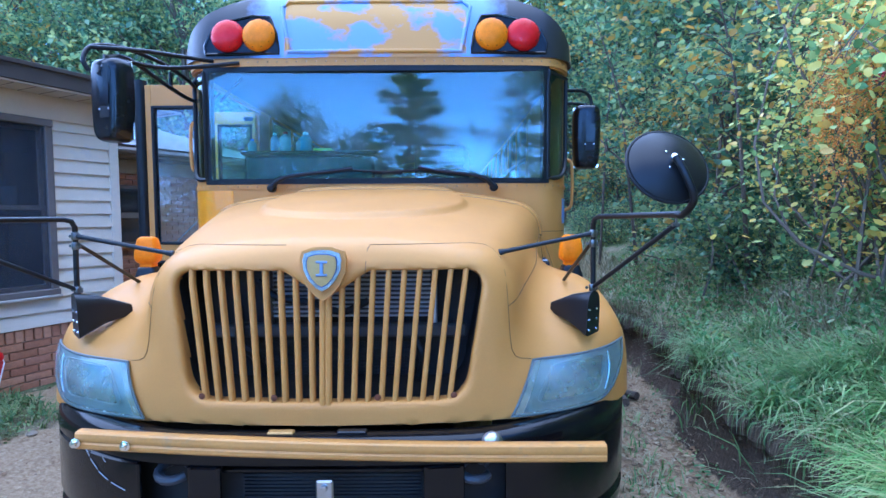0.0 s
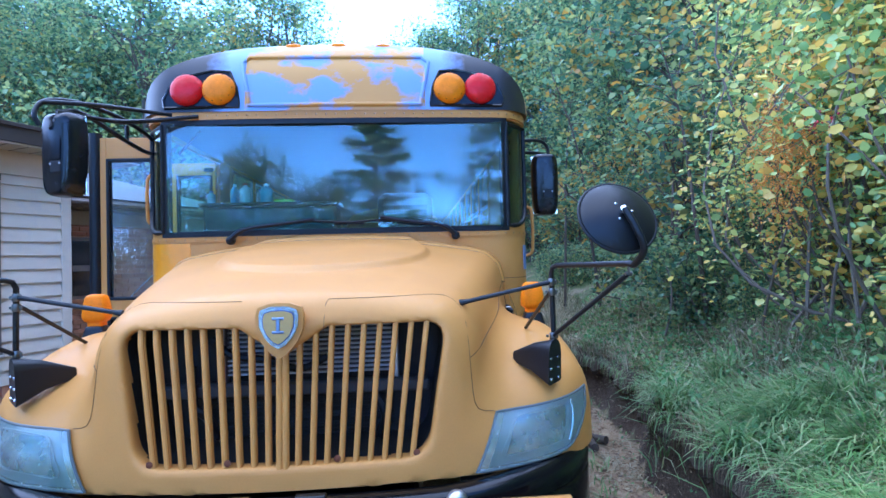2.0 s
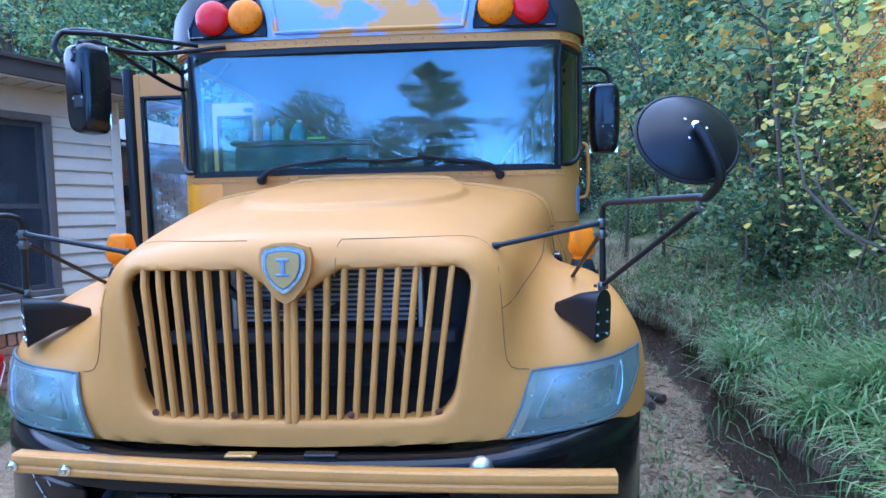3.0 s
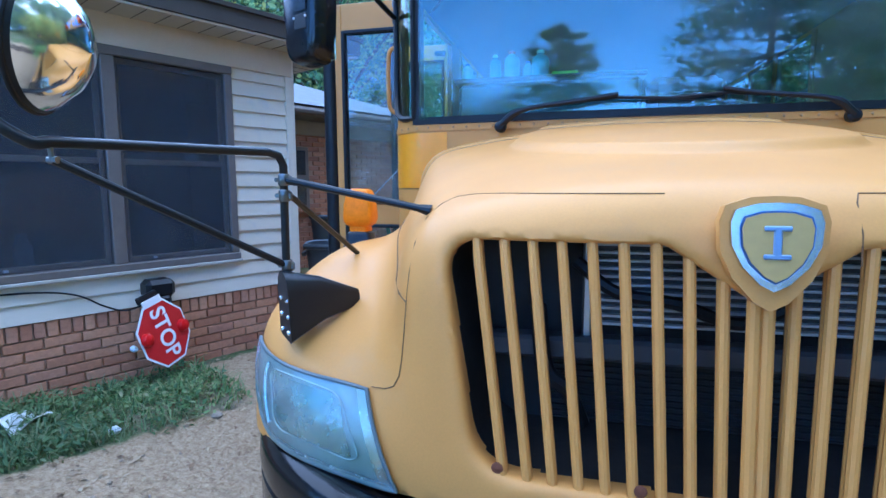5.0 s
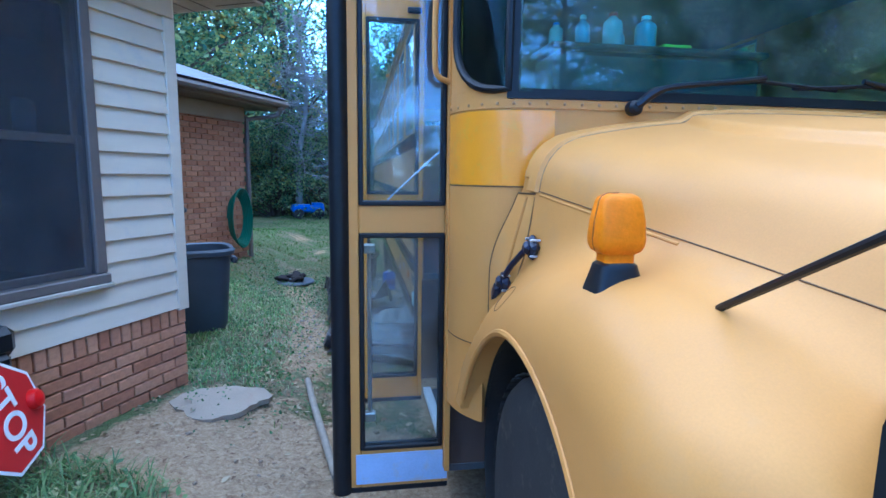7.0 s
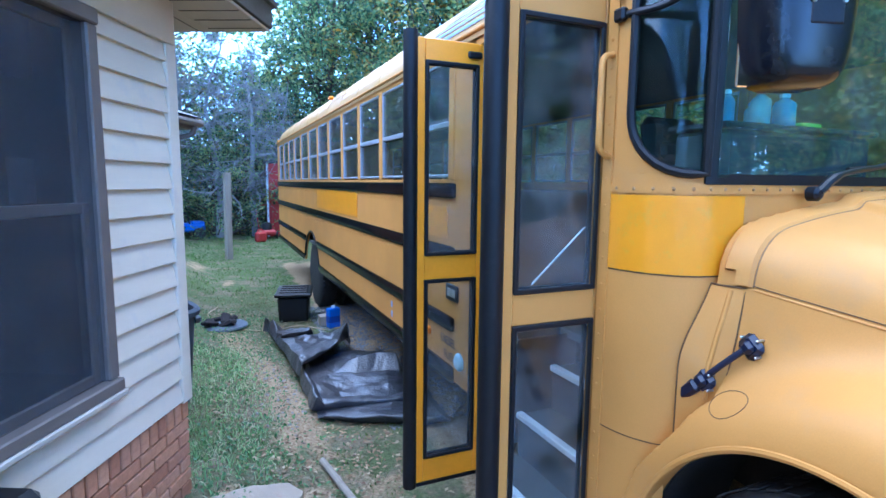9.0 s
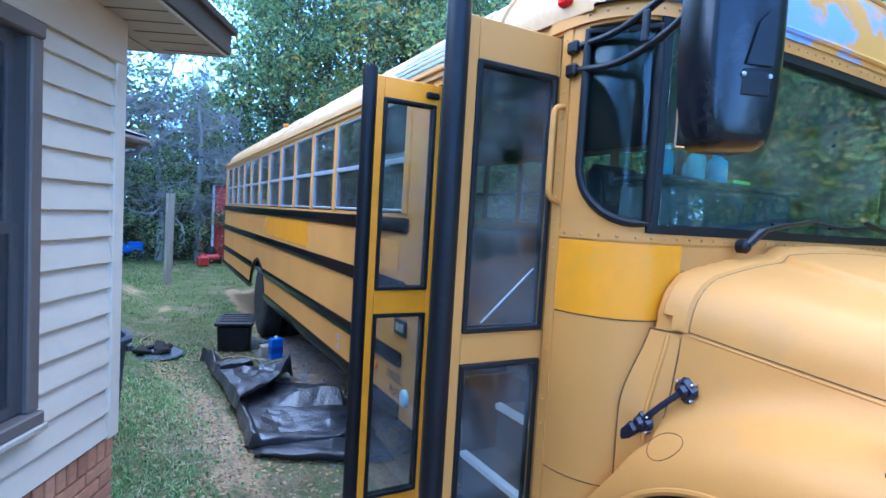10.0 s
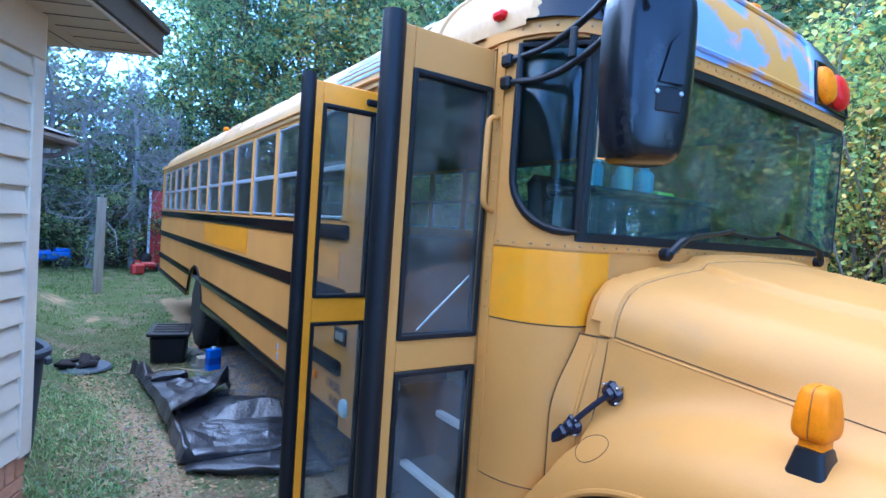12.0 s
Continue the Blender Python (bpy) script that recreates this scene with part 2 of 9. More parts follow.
def ground_material():
    """Worn lawn: clay, dead grass and moss between the blades, by noise."""
    n = Nodes("yard_ground")
    a, b, c = n.noise(0.8, 6, 0.6), n.noise(4.5, 7, 0.7), n.noise(38, 6, 0.7)
    clay = n.ramp(c, [(0.25, (0.20, 0.12, 0.062)), (0.5, (0.38, 0.262, 0.145)), (0.75, (0.56, 0.42, 0.255))])
    turf = n.ramp(c, [(0.3, (0.05, 0.07, 0.022)), (0.6, (0.12, 0.155, 0.05)), (0.8, (0.24, 0.22, 0.11))])
    straw = n.ramp(c, [(0.3, (0.12, 0.09, 0.05)), (0.6, (0.25, 0.20, 0.12)), (0.8, (0.38, 0.32, 0.21))])
    turf = n.mix(n.ramp(n.noise(1.9, 6, 0.65), [(0.48, (0, 0, 0)), (0.62, (1, 1, 1))]), turf, straw)
    at = n.add("Attribute")
    at.attribute_name = "bare"
    mask = n.math("ADD", at.outputs["Fac"], n.math("MULTIPLY", n.math("SUBTRACT", n.math("ADD", n.math("MULTIPLY", a, 0.5), n.math("MULTIPLY", b, 0.9)), 0.7), 1.6))
    col = n.mix(n.ramp(mask, [(0.38, (0, 0, 0)), (0.66, (1, 1, 1))]), turf, clay)
    so = n.add("Attribute")
    so.attribute_name = "soil"
    # brown bank soil, coloured darker to stand in for shade under the bank
    soil = n.ramp(c, [(0.25, (0.040, 0.026, 0.015)), (0.55, (0.115, 0.076, 0.045)), (0.8, (0.24, 0.17, 0.11))])
    col = n.mix(n.ramp(n.math("ADD", so.outputs["Fac"], n.math("MULTIPLY", n.math("SUBTRACT", b, 0.5), 1.2)), [(0.35, (0, 0, 0)), (0.65, (1, 1, 1))]), col, soil)
    n.link(col, n.p.inputs["Base Color"])
    n.p.inputs["Roughness"].default_value = 0.95
    n.bump(n.math("ADD", n.math("MULTIPLY", b, 1.2), c), 0.9, 0.03)
    return n.m


BRICK, CAP_PAINT, GROUND = brick_material(), cap_material(), ground_material()
GREENS = [(0.035, 0.085, 0.055), (0.085, 0.18, 0.10), (0.17, 0.29, 0.14), (0.31, 0.40, 0.18)]
TREE_LEAF = leafy("tree_leaves", GREENS + [(0.36, 0.37, 0.12)], 0.5, 0.52)
MAPLE_LEAF = leafy("turning_leaves", GREENS + [(0.40, 0.33, 0.08), (0.46, 0.24, 0.05)], 0.5, 0.52)
# needle colours raised: the low sun on these trees is put into them
PINE_LEAF = leafy("sunlit_pine_needles", [(0.24, 0.30, 0.15), (0.38, 0.42, 0.20), (0.56, 0.53, 0.24)], 0.6, 0.5)
VINE_LEAF = leafy("vine_leaves", [(0.12, 0.25, 0.10), (0.26, 0.41, 0.15), (0.46, 0.58, 0.20), (0.64, 0.66, 0.22), (0.82, 0.62, 0.14), (0.72, 0.40, 0.10)], 0.4, 0.45)
GRASS_LEAF = leafy("grass_blades", [(0.11, 0.23, 0.085), (0.19, 0.36, 0.12), (0.27, 0.45, 0.17), (0.40, 0.44, 0.23), (0.54, 0.50, 0.33)], 0.5, 0.4)
LAWN_LEAF = leafy("lawn_blades", [(0.06, 0.10, 0.03), (0.10, 0.16, 0.04), (0.16, 0.22, 0.06), (0.23, 0.22, 0.09), (0.29, 0.22, 0.11)], 0.6, 0.35)
BERRY = leafy("orange_berries", [(0.72, 0.27, 0.05), (0.86, 0.40, 0.09), (0.52, 0.24, 0.07)], 0.5, 0.1)
RED_BERRY = leafy("red_berries", [(0.5, 0.04, 0.06), (0.6, 0.08, 0.1)], 0.5, 0.1)
DRY_LEAF = leafy("dry_grass", [(0.13, 0.13, 0.07), (0.26, 0.22, 0.13), (0.40, 0.34, 0.22), (0.54, 0.48, 0.34)], 0.7, 0.25)
TWIG = surface("dry_twigs", (0.16, 0.13, 0.10), 0.95, vary=0.3, scale=4, bump=0.2)

# ---- mesh helpers ----
class Mesh:
    """Collects vertices and faces of one part."""

    def __init__(self):
        self.v, self.f, self.k = [], [], []

    def add(self, verts, faces, k=0):
        n = len(self.v)
        self.v += [tuple(p) for p in verts]
        self.f += [tuple(n + i for i in f) for f in faces]
        self.k += [k] * len(faces)
        return self

    def box(self, c, s, b=0.004, m=None, k=0):
        """A box with chamfered edges: centre, size, chamfer, optional turn."""
        hx, hy, hz = (max(v / 2, 1e-4) for v in s)
        b = min(b, hx * 0.9, hy * 0.9, hz * 0.9)
        P, idx = [], {}
        for sx in (-1, 1):
            for sy in (-1, 1):
                for sz in (-1, 1):
                    for ax in range(3):
                        p = [sx * (hx - b), sy * (hy - b), sz * (hz - b)]
                        p[ax] = (sx * hx, sy * hy, sz * hz)[ax]
                        idx[sx, sy, sz, ax] = len(P)
                        P.append(Vector(p))
        F = []
        for ax in range(3):
            u, w = (ax + 1) % 3, (ax + 2) % 3
            for s0 in (-1, 1):
                ring = []
                for a_, b_ in ((-1, -1), (1, -1), (1, 1), (-1, 1)):
                    q = [0, 0, 0]
                    q[ax], q[u], q[w] = s0, a_, b_
                    ring.append(idx[(*q, ax)])
                F.append(ring if s0 > 0 else ring[::-1])
            for a_ in (-1, 1):
                for b_ in (-1, 1):
                    q0, q1 = [0, 0, 0], [0, 0, 0]
                    q0[ax], q1[ax] = -1, 1
                    q0[u] = q1[u] = a_
                    q0[w] = q1[w] = b_
                    ring = [idx[(*q0, u)], idx[(*q1, u)], idx[(*q1, w)], idx[(*q0, w)]]
                    F.append(ring if a_ * b_ > 0 else ring[::-1])
        for sx in (-1, 1):
            for sy in (-1, 1):
                for sz in (-1, 1):
                    ring = [idx[sx, sy, sz, 0], idx[sx, sy, sz, 1], idx[sx, sy, sz, 2]]
                    F.append(ring if sx * sy * sz > 0 else ring[::-1])
        t = Matrix.Translation(c) @ (m or Matrix())
        return self.add([t @ p for p in P], F, k)

    def tube(self, pts, r, n=10, closed=False, caps=True, k=0, flat=1.0):
        """A round bar along points; r is one radius or one for each point."""
        pts = [Vector(p) for p in pts]
        rs = [r] * len(pts) if not hasattr(r, "__len__") else r
        up, V = None, []
        for i, p in enumerate(pts):
            a = pts[i - 1] if (i or closed) else p
            b = pts[(i + 1) % len(pts)] if (i < len(pts) - 1 or closed) else p
            d = (b - a).normalized()
            if up is None:
                up = d.orthogonal().normalized()
            up = (up - d * up.dot(d)).normalized()
            side = d.cross(up)
            V += [p + (up * math.cos(j * math.tau / n) + side * math.sin(j * math.tau / n) * flat) * rs[i] for j in range(n)]
        F = []
        for i in range(len(pts) if closed else len(pts) - 1):
            o, q = i * n, ((i + 1) % len(pts)) * n
            F += [(o + j, o + (j + 1) % n, q + (j + 1) % n, q + j) for j in range(n)]
        if caps and not closed:
            F += [tuple(range(n))[::-1], tuple((len(pts) - 1) * n + j for j in range(n))]
        return self.add(V, F, k)

    def lathe(self, prof, n=24, m=None, k=0, close=True):
        """Turns (radius, height) pairs round the z axis."""
        V = [Vector((r * math.cos(j * math.tau / n), r * math.sin(j * math.tau / n), z)) for r, z in prof for j in range(n)]
        F = [(i * n + j, i * n + (j + 1) % n, (i + 1) * n + (j + 1) % n, (i + 1) * n + j) for i in range(len(prof) - 1) for j in range(n)]
        if close:
            F += [tuple(range(n))[::-1], tuple((len(prof) - 1) * n + j for j in range(n))]
        return self.add([(m or Matrix()) @ p for p in V], F, k)

    def prism(self, poly, depth, m=None, k=0):
        """Extrudes a polygon in x, y along z."""
        n = len(poly)
        V = [Vector((x, y, 0)) for x, y in poly] + [Vector((x, y, depth)) for x, y in poly]
        F = [tuple(range(n))[::-1], tuple(range(n, 2 * n))] + [(i, (i + 1) % n, n + (i + 1) % n, n + i) for i in range(n)]
        return self.add([(m or Matrix()) @ p for p in V], F, k)

    def grid(self, fn, nu, nv, k=0, flip=False):
        """A sheet from fn(u, v), u and v from 0 to 1."""
        V = [fn(i / nu, j / nv) for j in range(nv + 1) for i in range(nu + 1)]
        F = [(j * (nu + 1) + i, j * (nu + 1) + i + 1, (j + 1) * (nu + 1) + i + 1, (j + 1) * (nu + 1) + i) for j in range(nv) for i in range(nu)]
        return self.add(V, [f[::-1] for f in F] if flip else F, k)

    def slab(self, fn, nu, nv, thick, k=0):
        """A sheet with thickness; fn gives the point, thick is a vector or a function like fn."""
        n = len(self.v)
        self.grid(fn, nu, nv, k)
        back = thick if callable(thick) else (lambda u, v: Vector(fn(u, v)) + Vector(thick))
        m = len(self.v)
        self.grid(back, nu, nv, k, flip=True)
        w = nu + 1
        rim = [i for i in range(nu)] and ([(i, i + 1) for i in range(nu)] + [(nu + j * w, nu + (j + 1) * w) for j in range(nv)]
               + [(nv * w + i + 1, nv * w + i) for i in range(nu)] + [((j + 1) * w, j * w) for j in range(nv)])
        for a, b in rim:
            self.f.append((n + b, n + a, m + a, m + b))
            self.k.append(k)
        return self

    def data(self, name, mats, smooth=35):
        me = bpy.data.meshes.new(name)
        me.from_pydata([tuple(p) for p in self.v], [], self.f)
        for mt in (mats if isinstance(mats, (list, tuple)) else [mats]):
            me.materials.append(mt)
        if any(self.k):
            me.polygons.foreach_set("material_index", self.k)
        if smooth:
            me.polygons.foreach_set("use_smooth", [True] * len(self.f))
            me.set_sharp_from_angle(angle=radians(smooth))
        me.update()
        return me


def thing(name, m=None, label="", category="", group="", kind=""):
    """An empty at a thing's base, to carry its parts."""
    ob = new(name)
    ob.empty_display_size = 0.1
    ob.matrix_basis = m or Matrix()
    return tagged(ob, label, category, group, kind)


def part(name, mesh, mats, parent=None, label="", smooth=35):
    """One mesh as one object under a thing or a part."""
    ob = new(name, mesh.data(name, mats, smooth) if isinstance(mesh, Mesh) else mesh)
    if parent:
        ob.parent = parent
    if label:
        ob["label"] = label
    return ob


def fast(name, V, F, mat):
    """A mesh from arrays: V (n, 3), F (m, corners)."""
    me = bpy.data.meshes.new(name)
    V, F = np.asarray(V, np.float32), np.asarray(F, np.int32)
    me.vertices.add(len(V))
    me.vertices.foreach_set("co", V.ravel())
    me.loops.add(F.size)
    me.loops.foreach_set("vertex_index", F.ravel())
    me.polygons.add(len(F))
    me.polygons.foreach_set("loop_start", np.arange(0, F.size, F.shape[1], dtype=np.int32))
    me.polygons.foreach_set("loop_total", np.full(len(F), F.shape[1], np.int32))
    me.materials.append(mat)
    me.update(calc_edges=True)
    me.validate()
    return me


def arc(c, r, a0, a1, n, u=(1, 0, 0), v=(0, 0, 1)):
    c, u, v = Vector(c), Vector(u), Vector(v)
    return [c + (u * math.cos(radians(a0 + (a1 - a0) * i / n)) + v * math.sin(radians(a0 + (a1 - a0) * i / n))) * r for i in range(n + 1)]


def smooth_path(pts, n=6):
    """Points along a rounded line through the given points."""
    P = [Vector(p) for p in pts]
    P = [P[0] * 2 - P[1]] + P + [P[-1] * 2 - P[-2]]
    out = []
    for i in range(1, len(P) - 2):
        for j in range(n):
            t = j / n
            a, b, c, d = P[i - 1], P[i], P[i + 1], P[i + 2]
            out.append(0.5 * (2 * b + (c - a) * t + (2 * a - 5 * b + 4 * c - d) * t * t + (3 * b - a - 3 * c + d) * t ** 3))
    return out + [P[-2]]


def sstep(x, a=0.0, b=1.0):
    t = min(1.0, max(0.0, (x - a) / (b - a)))
    return t * t * (3 - 2 * t)

# ---- ground ----
def ss(x, a, b):
    t = np.clip((x - a) / (b - a), 0, 1)
    return t * t * (3 - 2 * t)


def waves(x, y):
    """Gentle unevenness that any place can be asked for."""
    return (np.sin(x * 1.7 + 0.6 * np.sin(y * 1.1)) * np.sin(y * 1.3 + 1.2) * 0.5 + np.sin(x * 4.1 + y * 2.3 + 1.0) * 0.25 + np.sin(x * 2.9 - y * 5.3) * 0.25)


def bank_edge(y):
    """Where the cut bank begins, across the yard."""
    return 1.95 + 0.30 * ss(y, 1.2, 3.0) + 0.06 * np.sin(y * 1.9 + 0.7) + 0.04 * np.sin(y * 5.1) - 0.10 * ss(-y, -1.0, 0.6) + 0.25 * ss(y, 5, 14)


def land(x, y):
    """Height of the ground: level under the bus, up to the house, a cut bank on the far side."""
    x, y = np.asarray(x, float), np.asarray(y, float)
    w = waves(x, y)
    z = 0.02 * w
    z = z + 0.20 * ss(-x, 1.6, 2.8) * (1 - 0.7 * ss(y, 5.0, 8.0)) + 0.28 * ss(-x, 2.5, 3.3) * ss(y, 3.8, 7.0) * (1 - ss(y, 11, 15))
    e = x - bank_edge(y)
    near = 0.52 * ss(e, 0.10, 0.26) + 0.52 * ss(e, 0.35, 1.5) + 0.55 * ss(e, 1.2, 3.2) + 0.22 * np.clip(e - 2.5, 0, 9)
    z = z + near * (1 + 0.06 * w) * (1 - 0.6 * ss(-y, 2, 9))
    z = z + 1.2 * ss(y, 22, 45) + 0.6 * ss(-y, 12, 40)
    return z


def make_ground():
    def axis(fine0, fine1, step, far):
        mid = np.arange(fine0, fine1 + 1e-6, step)
        out = np.geomspace(step * 1.3, far, 26)
        return np.concatenate([fine0 - np.cumsum(out * 0.42)[::-1], mid, fine1 + np.cumsum(out * 0.42)])
    xs, ys = axis(-4.2, 4.2, 0.07, 60), axis(-2.6, 9.0, 0.08, 60)
    X, Y = np.meshgrid(xs, ys)
    Z = land(X, Y)
    near = (np.abs(X) < 5) & (Y > -4) & (Y < 11)
    rng = np.random.default_rng(5)
    Z = Z + np.where(near, rng.normal(0, 0.006, X.shape), 0)
    V = np.stack([X, Y, Z], -1).reshape(-1, 3)
    nx, ny = len(xs), len(ys)
    i, j = np.meshgrid(np.arange(nx - 1), np.arange(ny - 1))
    o = (j * nx + i).ravel()
    me = fast("ground", V, np.stack([o, o + 1, o + nx + 1, o + nx], -1), GROUND)
    bare = bare_at(V[:, 0], V[:, 1])
    at = me.attributes.new("bare", "FLOAT", "POINT")
    at.data.foreach_set("value", bare.astype(np.float32))
    e = 0.02
    slope = np.hypot(land(V[:, 0] + e, V[:, 1]) - land(V[:, 0] - e, V[:, 1]), land(V[:, 0], V[:, 1] + e) - land(V[:, 0], V[:, 1] - e)) / (2 * e)
    # steep cut face: bare soil with the bank's shade painted in
    soil = ss(slope, 0.55, 1.3) * (V[:, 0] > 1.2)
    me.attributes.new("soil", "FLOAT", "POINT").data.foreach_set("value", soil.astype(np.float32))
    me.polygons.foreach_set("use_smooth", [True] * len(me.polygons))
    tagged(new("ground", me), "worn yard of sandy clay, dead grass and patchy lawn", "ground", kind="structure")


def bare_at(x, y):
    """How trodden the ground is: 0 turf, 1 bare clay."""
    x, y = np.asarray(x, float), np.asarray(y, float)
    bend = x + 2.03 + 0.055 * np.clip(y - 4, 0, 4) ** 2
    path = (0.40 * np.exp(-(bend / 0.42) ** 2) + 0.36 * np.exp(-(bend / 0.19) ** 2) * ss(y, 3.2, 4.2)) * (1 - ss(y, 6.2, 7.8)) * ss(y, -1.5, 1.5)
    worn = 0.8 * np.exp(-((x + 2.83) / 0.30) ** 2 - ((y - 11.6) / 0.7) ** 2) + 0.8 * np.exp(-((x + 2.31) / 0.14) ** 2 - ((y - 10.1) / 0.45) ** 2) + 0.45 * np.exp(-((x + 1.8) / 0.5) ** 2 - ((y - 12.3) / 0.2) ** 2)
    front = ss(-y, -2.6, -1.6) * ss(x, -2.3 - 0.8 * ss(-y, 0.5, 3.0), -1.9 + 0.6 * ss(-y, 0.5, 3.0)) * (1 - ss(x, 1.6, 1.9)) * (0.9 - 0.4 * ss(-y, 3.0, 8.0))
    under = ss(x, -1.35, -1.0) * (1 - ss(x, 1.5, 1.8)) * ss(y, 0, 1) * (1 - ss(y, 12, 13))
    slope = ss(x, 1.2, 1.4) * (1 - ss(x, 2.25, 2.55)) * 0.85
    edge = np.exp(-((x + 1.75) / 0.5) ** 2) * ss(y, 0.5, 1.2) * (1 - ss(y, 3.0, 4.4)) * 0.72
    house = np.exp(-((x + 2.5) / 0.35) ** 2 - ((y - 2.75) / 0.5) ** 2)
    off, along = (x + 2.684) * 0.899 - (y - 3.277) * 0.438, -(x + 2.684) * 0.438 - (y - 3.277) * 0.899
    sand = np.maximum(ss(off, 0.82, 1.02), 0.9 * ss(-along, -1.15, -0.85)) * ss(off, 0.0, 0.2) * (1 - ss(off, 1.9, 2.6)) * ss(along, -0.3, 0.1) * (1 - 0.7 * ss(along, 2.5, 6.0))
    return np.clip(np.maximum.reduce([path, worn, front, under, slope, edge * 0.6, house, sand]), 0, 1)


make_ground()

# ---- the school bus: nose at y = 0, centre at x = 0 ----
bus = thing("school_bus", label="faded yellow conventional school bus parked with its folding door open", category="bus")


# the tilting hood with its fenders, as one moulded shell
def smax(a, b, k):
    h = np.clip(0.5 + 0.5 * (a - b) / k, 0, 1)
    return b + (a - b) * h + k * h * (1 - h)


def smin(a, b, k):
    return -smax(-a, -b, k)


LIFT = 0.08  # the nose parts are drawn this much lower and raised together


def front_curve(a, z):
    return 0.045 + 0.125 * a ** 2 + 1.5 * np.maximum(0, a - 0.86) ** 2 + 0.08 * (z - 0.9)


def grille_hole(a, y, z):
    top = 1.335 - 0.66 * np.maximum(0, 0.15 - a)
    h = smax(a - (0.484 + 0.17 * (z - 0.885)), z - top, 0.085)
    return smax(smax(h, 0.882 - z, 0.09), y - 0.46, 0.01)


def shell(x, y, z, holes=True):
    """Below zero inside the hood."""
    a = np.abs(x)
    t = np.clip((y - 0.10) / 1.42, 0, 1.2)
    hw = 0.635 + 0.35 * t ** 0.9
    dome = 0.024 * (1 - ss(np.hypot(a / 0.54, (y - 1.15) / 0.66), 0.95, 1.02))
    top = 1.425 + 0.255 * t ** 0.8 - 0.10 * (a / hw) ** 2.6 + dome
    hood = smax(z - top, a - hw - 0.13 * (top - z), 0.13)
    ridge = np.where(y < 0.8, 1.268 - 0.62 * (0.8 - y) ** 2, 1.268 - 0.40 * (y - 0.8) ** 2)
    fender = smax(z - ridge + 0.35 * np.maximum(0, a - 0.85) ** 2, a - 1.172, 0.20)
    f = smin(hood, fender, 0.15)
    f = smax(f, (front_curve(a, z) - y) * 0.9, 0.10)
    f = np.maximum(f, 0.80 + 0.01 * a ** 2 - 0.24 * ss(y, 0.45, 0.8) - z)
    f = np.maximum(f, y - np.interp(z, [0.6, 0.75, 0.85, 0.926, 0.99, 1.03, 1.06, 1.35, 1.375], [1.74, 1.69, 1.62, 1.568, 1.538, 1.509, 1.482, 1.478, 1.565]))
    if holes:
        f = smax(f, -grille_hole(a, y, z), 0.020)
        arch = 0.605 - np.sqrt((y - 1.09) ** 2 + (z - 0.42) ** 2)
        f = np.maximum(f, np.minimum(arch, a - 0.60))
        f = np.maximum(f, np.minimum(np.minimum(0.80 - a, 1.18 - z), y - 0.5))
    return f


def nets(fn, lo, hi, step):
    """Meshes the zero surface of fn."""
    ax = [np.arange(l, h + step, step) for l, h in zip(lo, hi)]
    G = np.meshgrid(*ax, indexing="ij")
    F = fn(*G)
    S = F < 0
    nx, ny, nz = F.shape
    corners = [(i, j, k) for i in (0, 1) for j in (0, 1) for k in (0, 1)]
    cut = lambda A, c: A[c[0]:nx - 1 + c[0], c[1]:ny - 1 + c[1], c[2]:nz - 1 + c[2]]
    cnt = sum(cut(S, c).astype(np.int8) for c in corners)
    cells = (cnt > 0) & (cnt < 8)
    ids = np.full(cells.shape, -1, np.int64)
    ids[cells] = np.arange(cells.sum())
    acc, num = np.zeros((cells.sum(), 3)), np.zeros(cells.sum())
    base = np.argwhere(cells)
    for c in corners:
        for d in range(3):
            if c[d] == 0:
                e = list(c)
                e[d] = 1
                f0, f1 = cut(F, c)[cells], cut(F, tuple(e))[cells]
                m = (f0 < 0) != (f1 < 0)
                t = np.where(m, f0 / np.where(m, f0 - f1, 1), 0)
                p = base + np.array(c)
                p = p.astype(float)
                p[:, d] += t
                acc += p * m[:, None]
                num += m
    V = np.array(lo) + acc / num[:, None] * step
    for _ in range(3):
        e = 1e-4
        f0 = fn(*V.T)
        g = np.stack([(fn(*(V + np.eye(3)[d] * e).T) - f0) / e for d in range(3)], -1)
        mv = f0[:, None] * g / np.maximum(1e-3, (g * g).sum(1))[:, None]
        V = V - np.clip(mv, -step * 0.5, step * 0.5)
    faces = []
    for d in range(3):
        u, w = (d + 1) % 3, (d + 2) % 3
        sl0, sl1 = [slice(1, -1)] * 3, [slice(1, -1)] * 3
        sl0[d], sl1[d] = slice(0, -1), slice(1, None)
        ch = S[tuple(sl0)] != S[tuple(sl1)]
        at = np.argwhere(ch) + np.array([1 if q != d else 0 for q in range(3)])
        inside = S[tuple(sl0)][ch]
        eu, ew = np.eye(3, dtype=int)[u], np.eye(3, dtype=int)[w]
        q = [ids[tuple((at + o).T)] for o in (-eu - ew, -ew, 0 * eu, -eu)]
        Q = np.stack(q, -1)
        Q[~inside] = Q[~inside][:, ::-1]
        faces.append(Q)
    return V, np.concatenate(faces)


def skin(x, z, y0=-0.15):
    """Depth of the hood's front at a place across and up."""
    lo, hi = y0, 1.6
    for y in np.arange(y0, 1.6, 0.02):
        if shell(np.float64(x), np.float64(y), np.float64(z), False) < 0:
            lo, hi = y - 0.02, y
            break
    for _ in range(18):
        mid = (lo + hi) / 2
        if shell(np.float64(x), np.float64(mid), np.float64(z), False) < 0:
            hi = mid
        else:
            lo = mid
    return hi


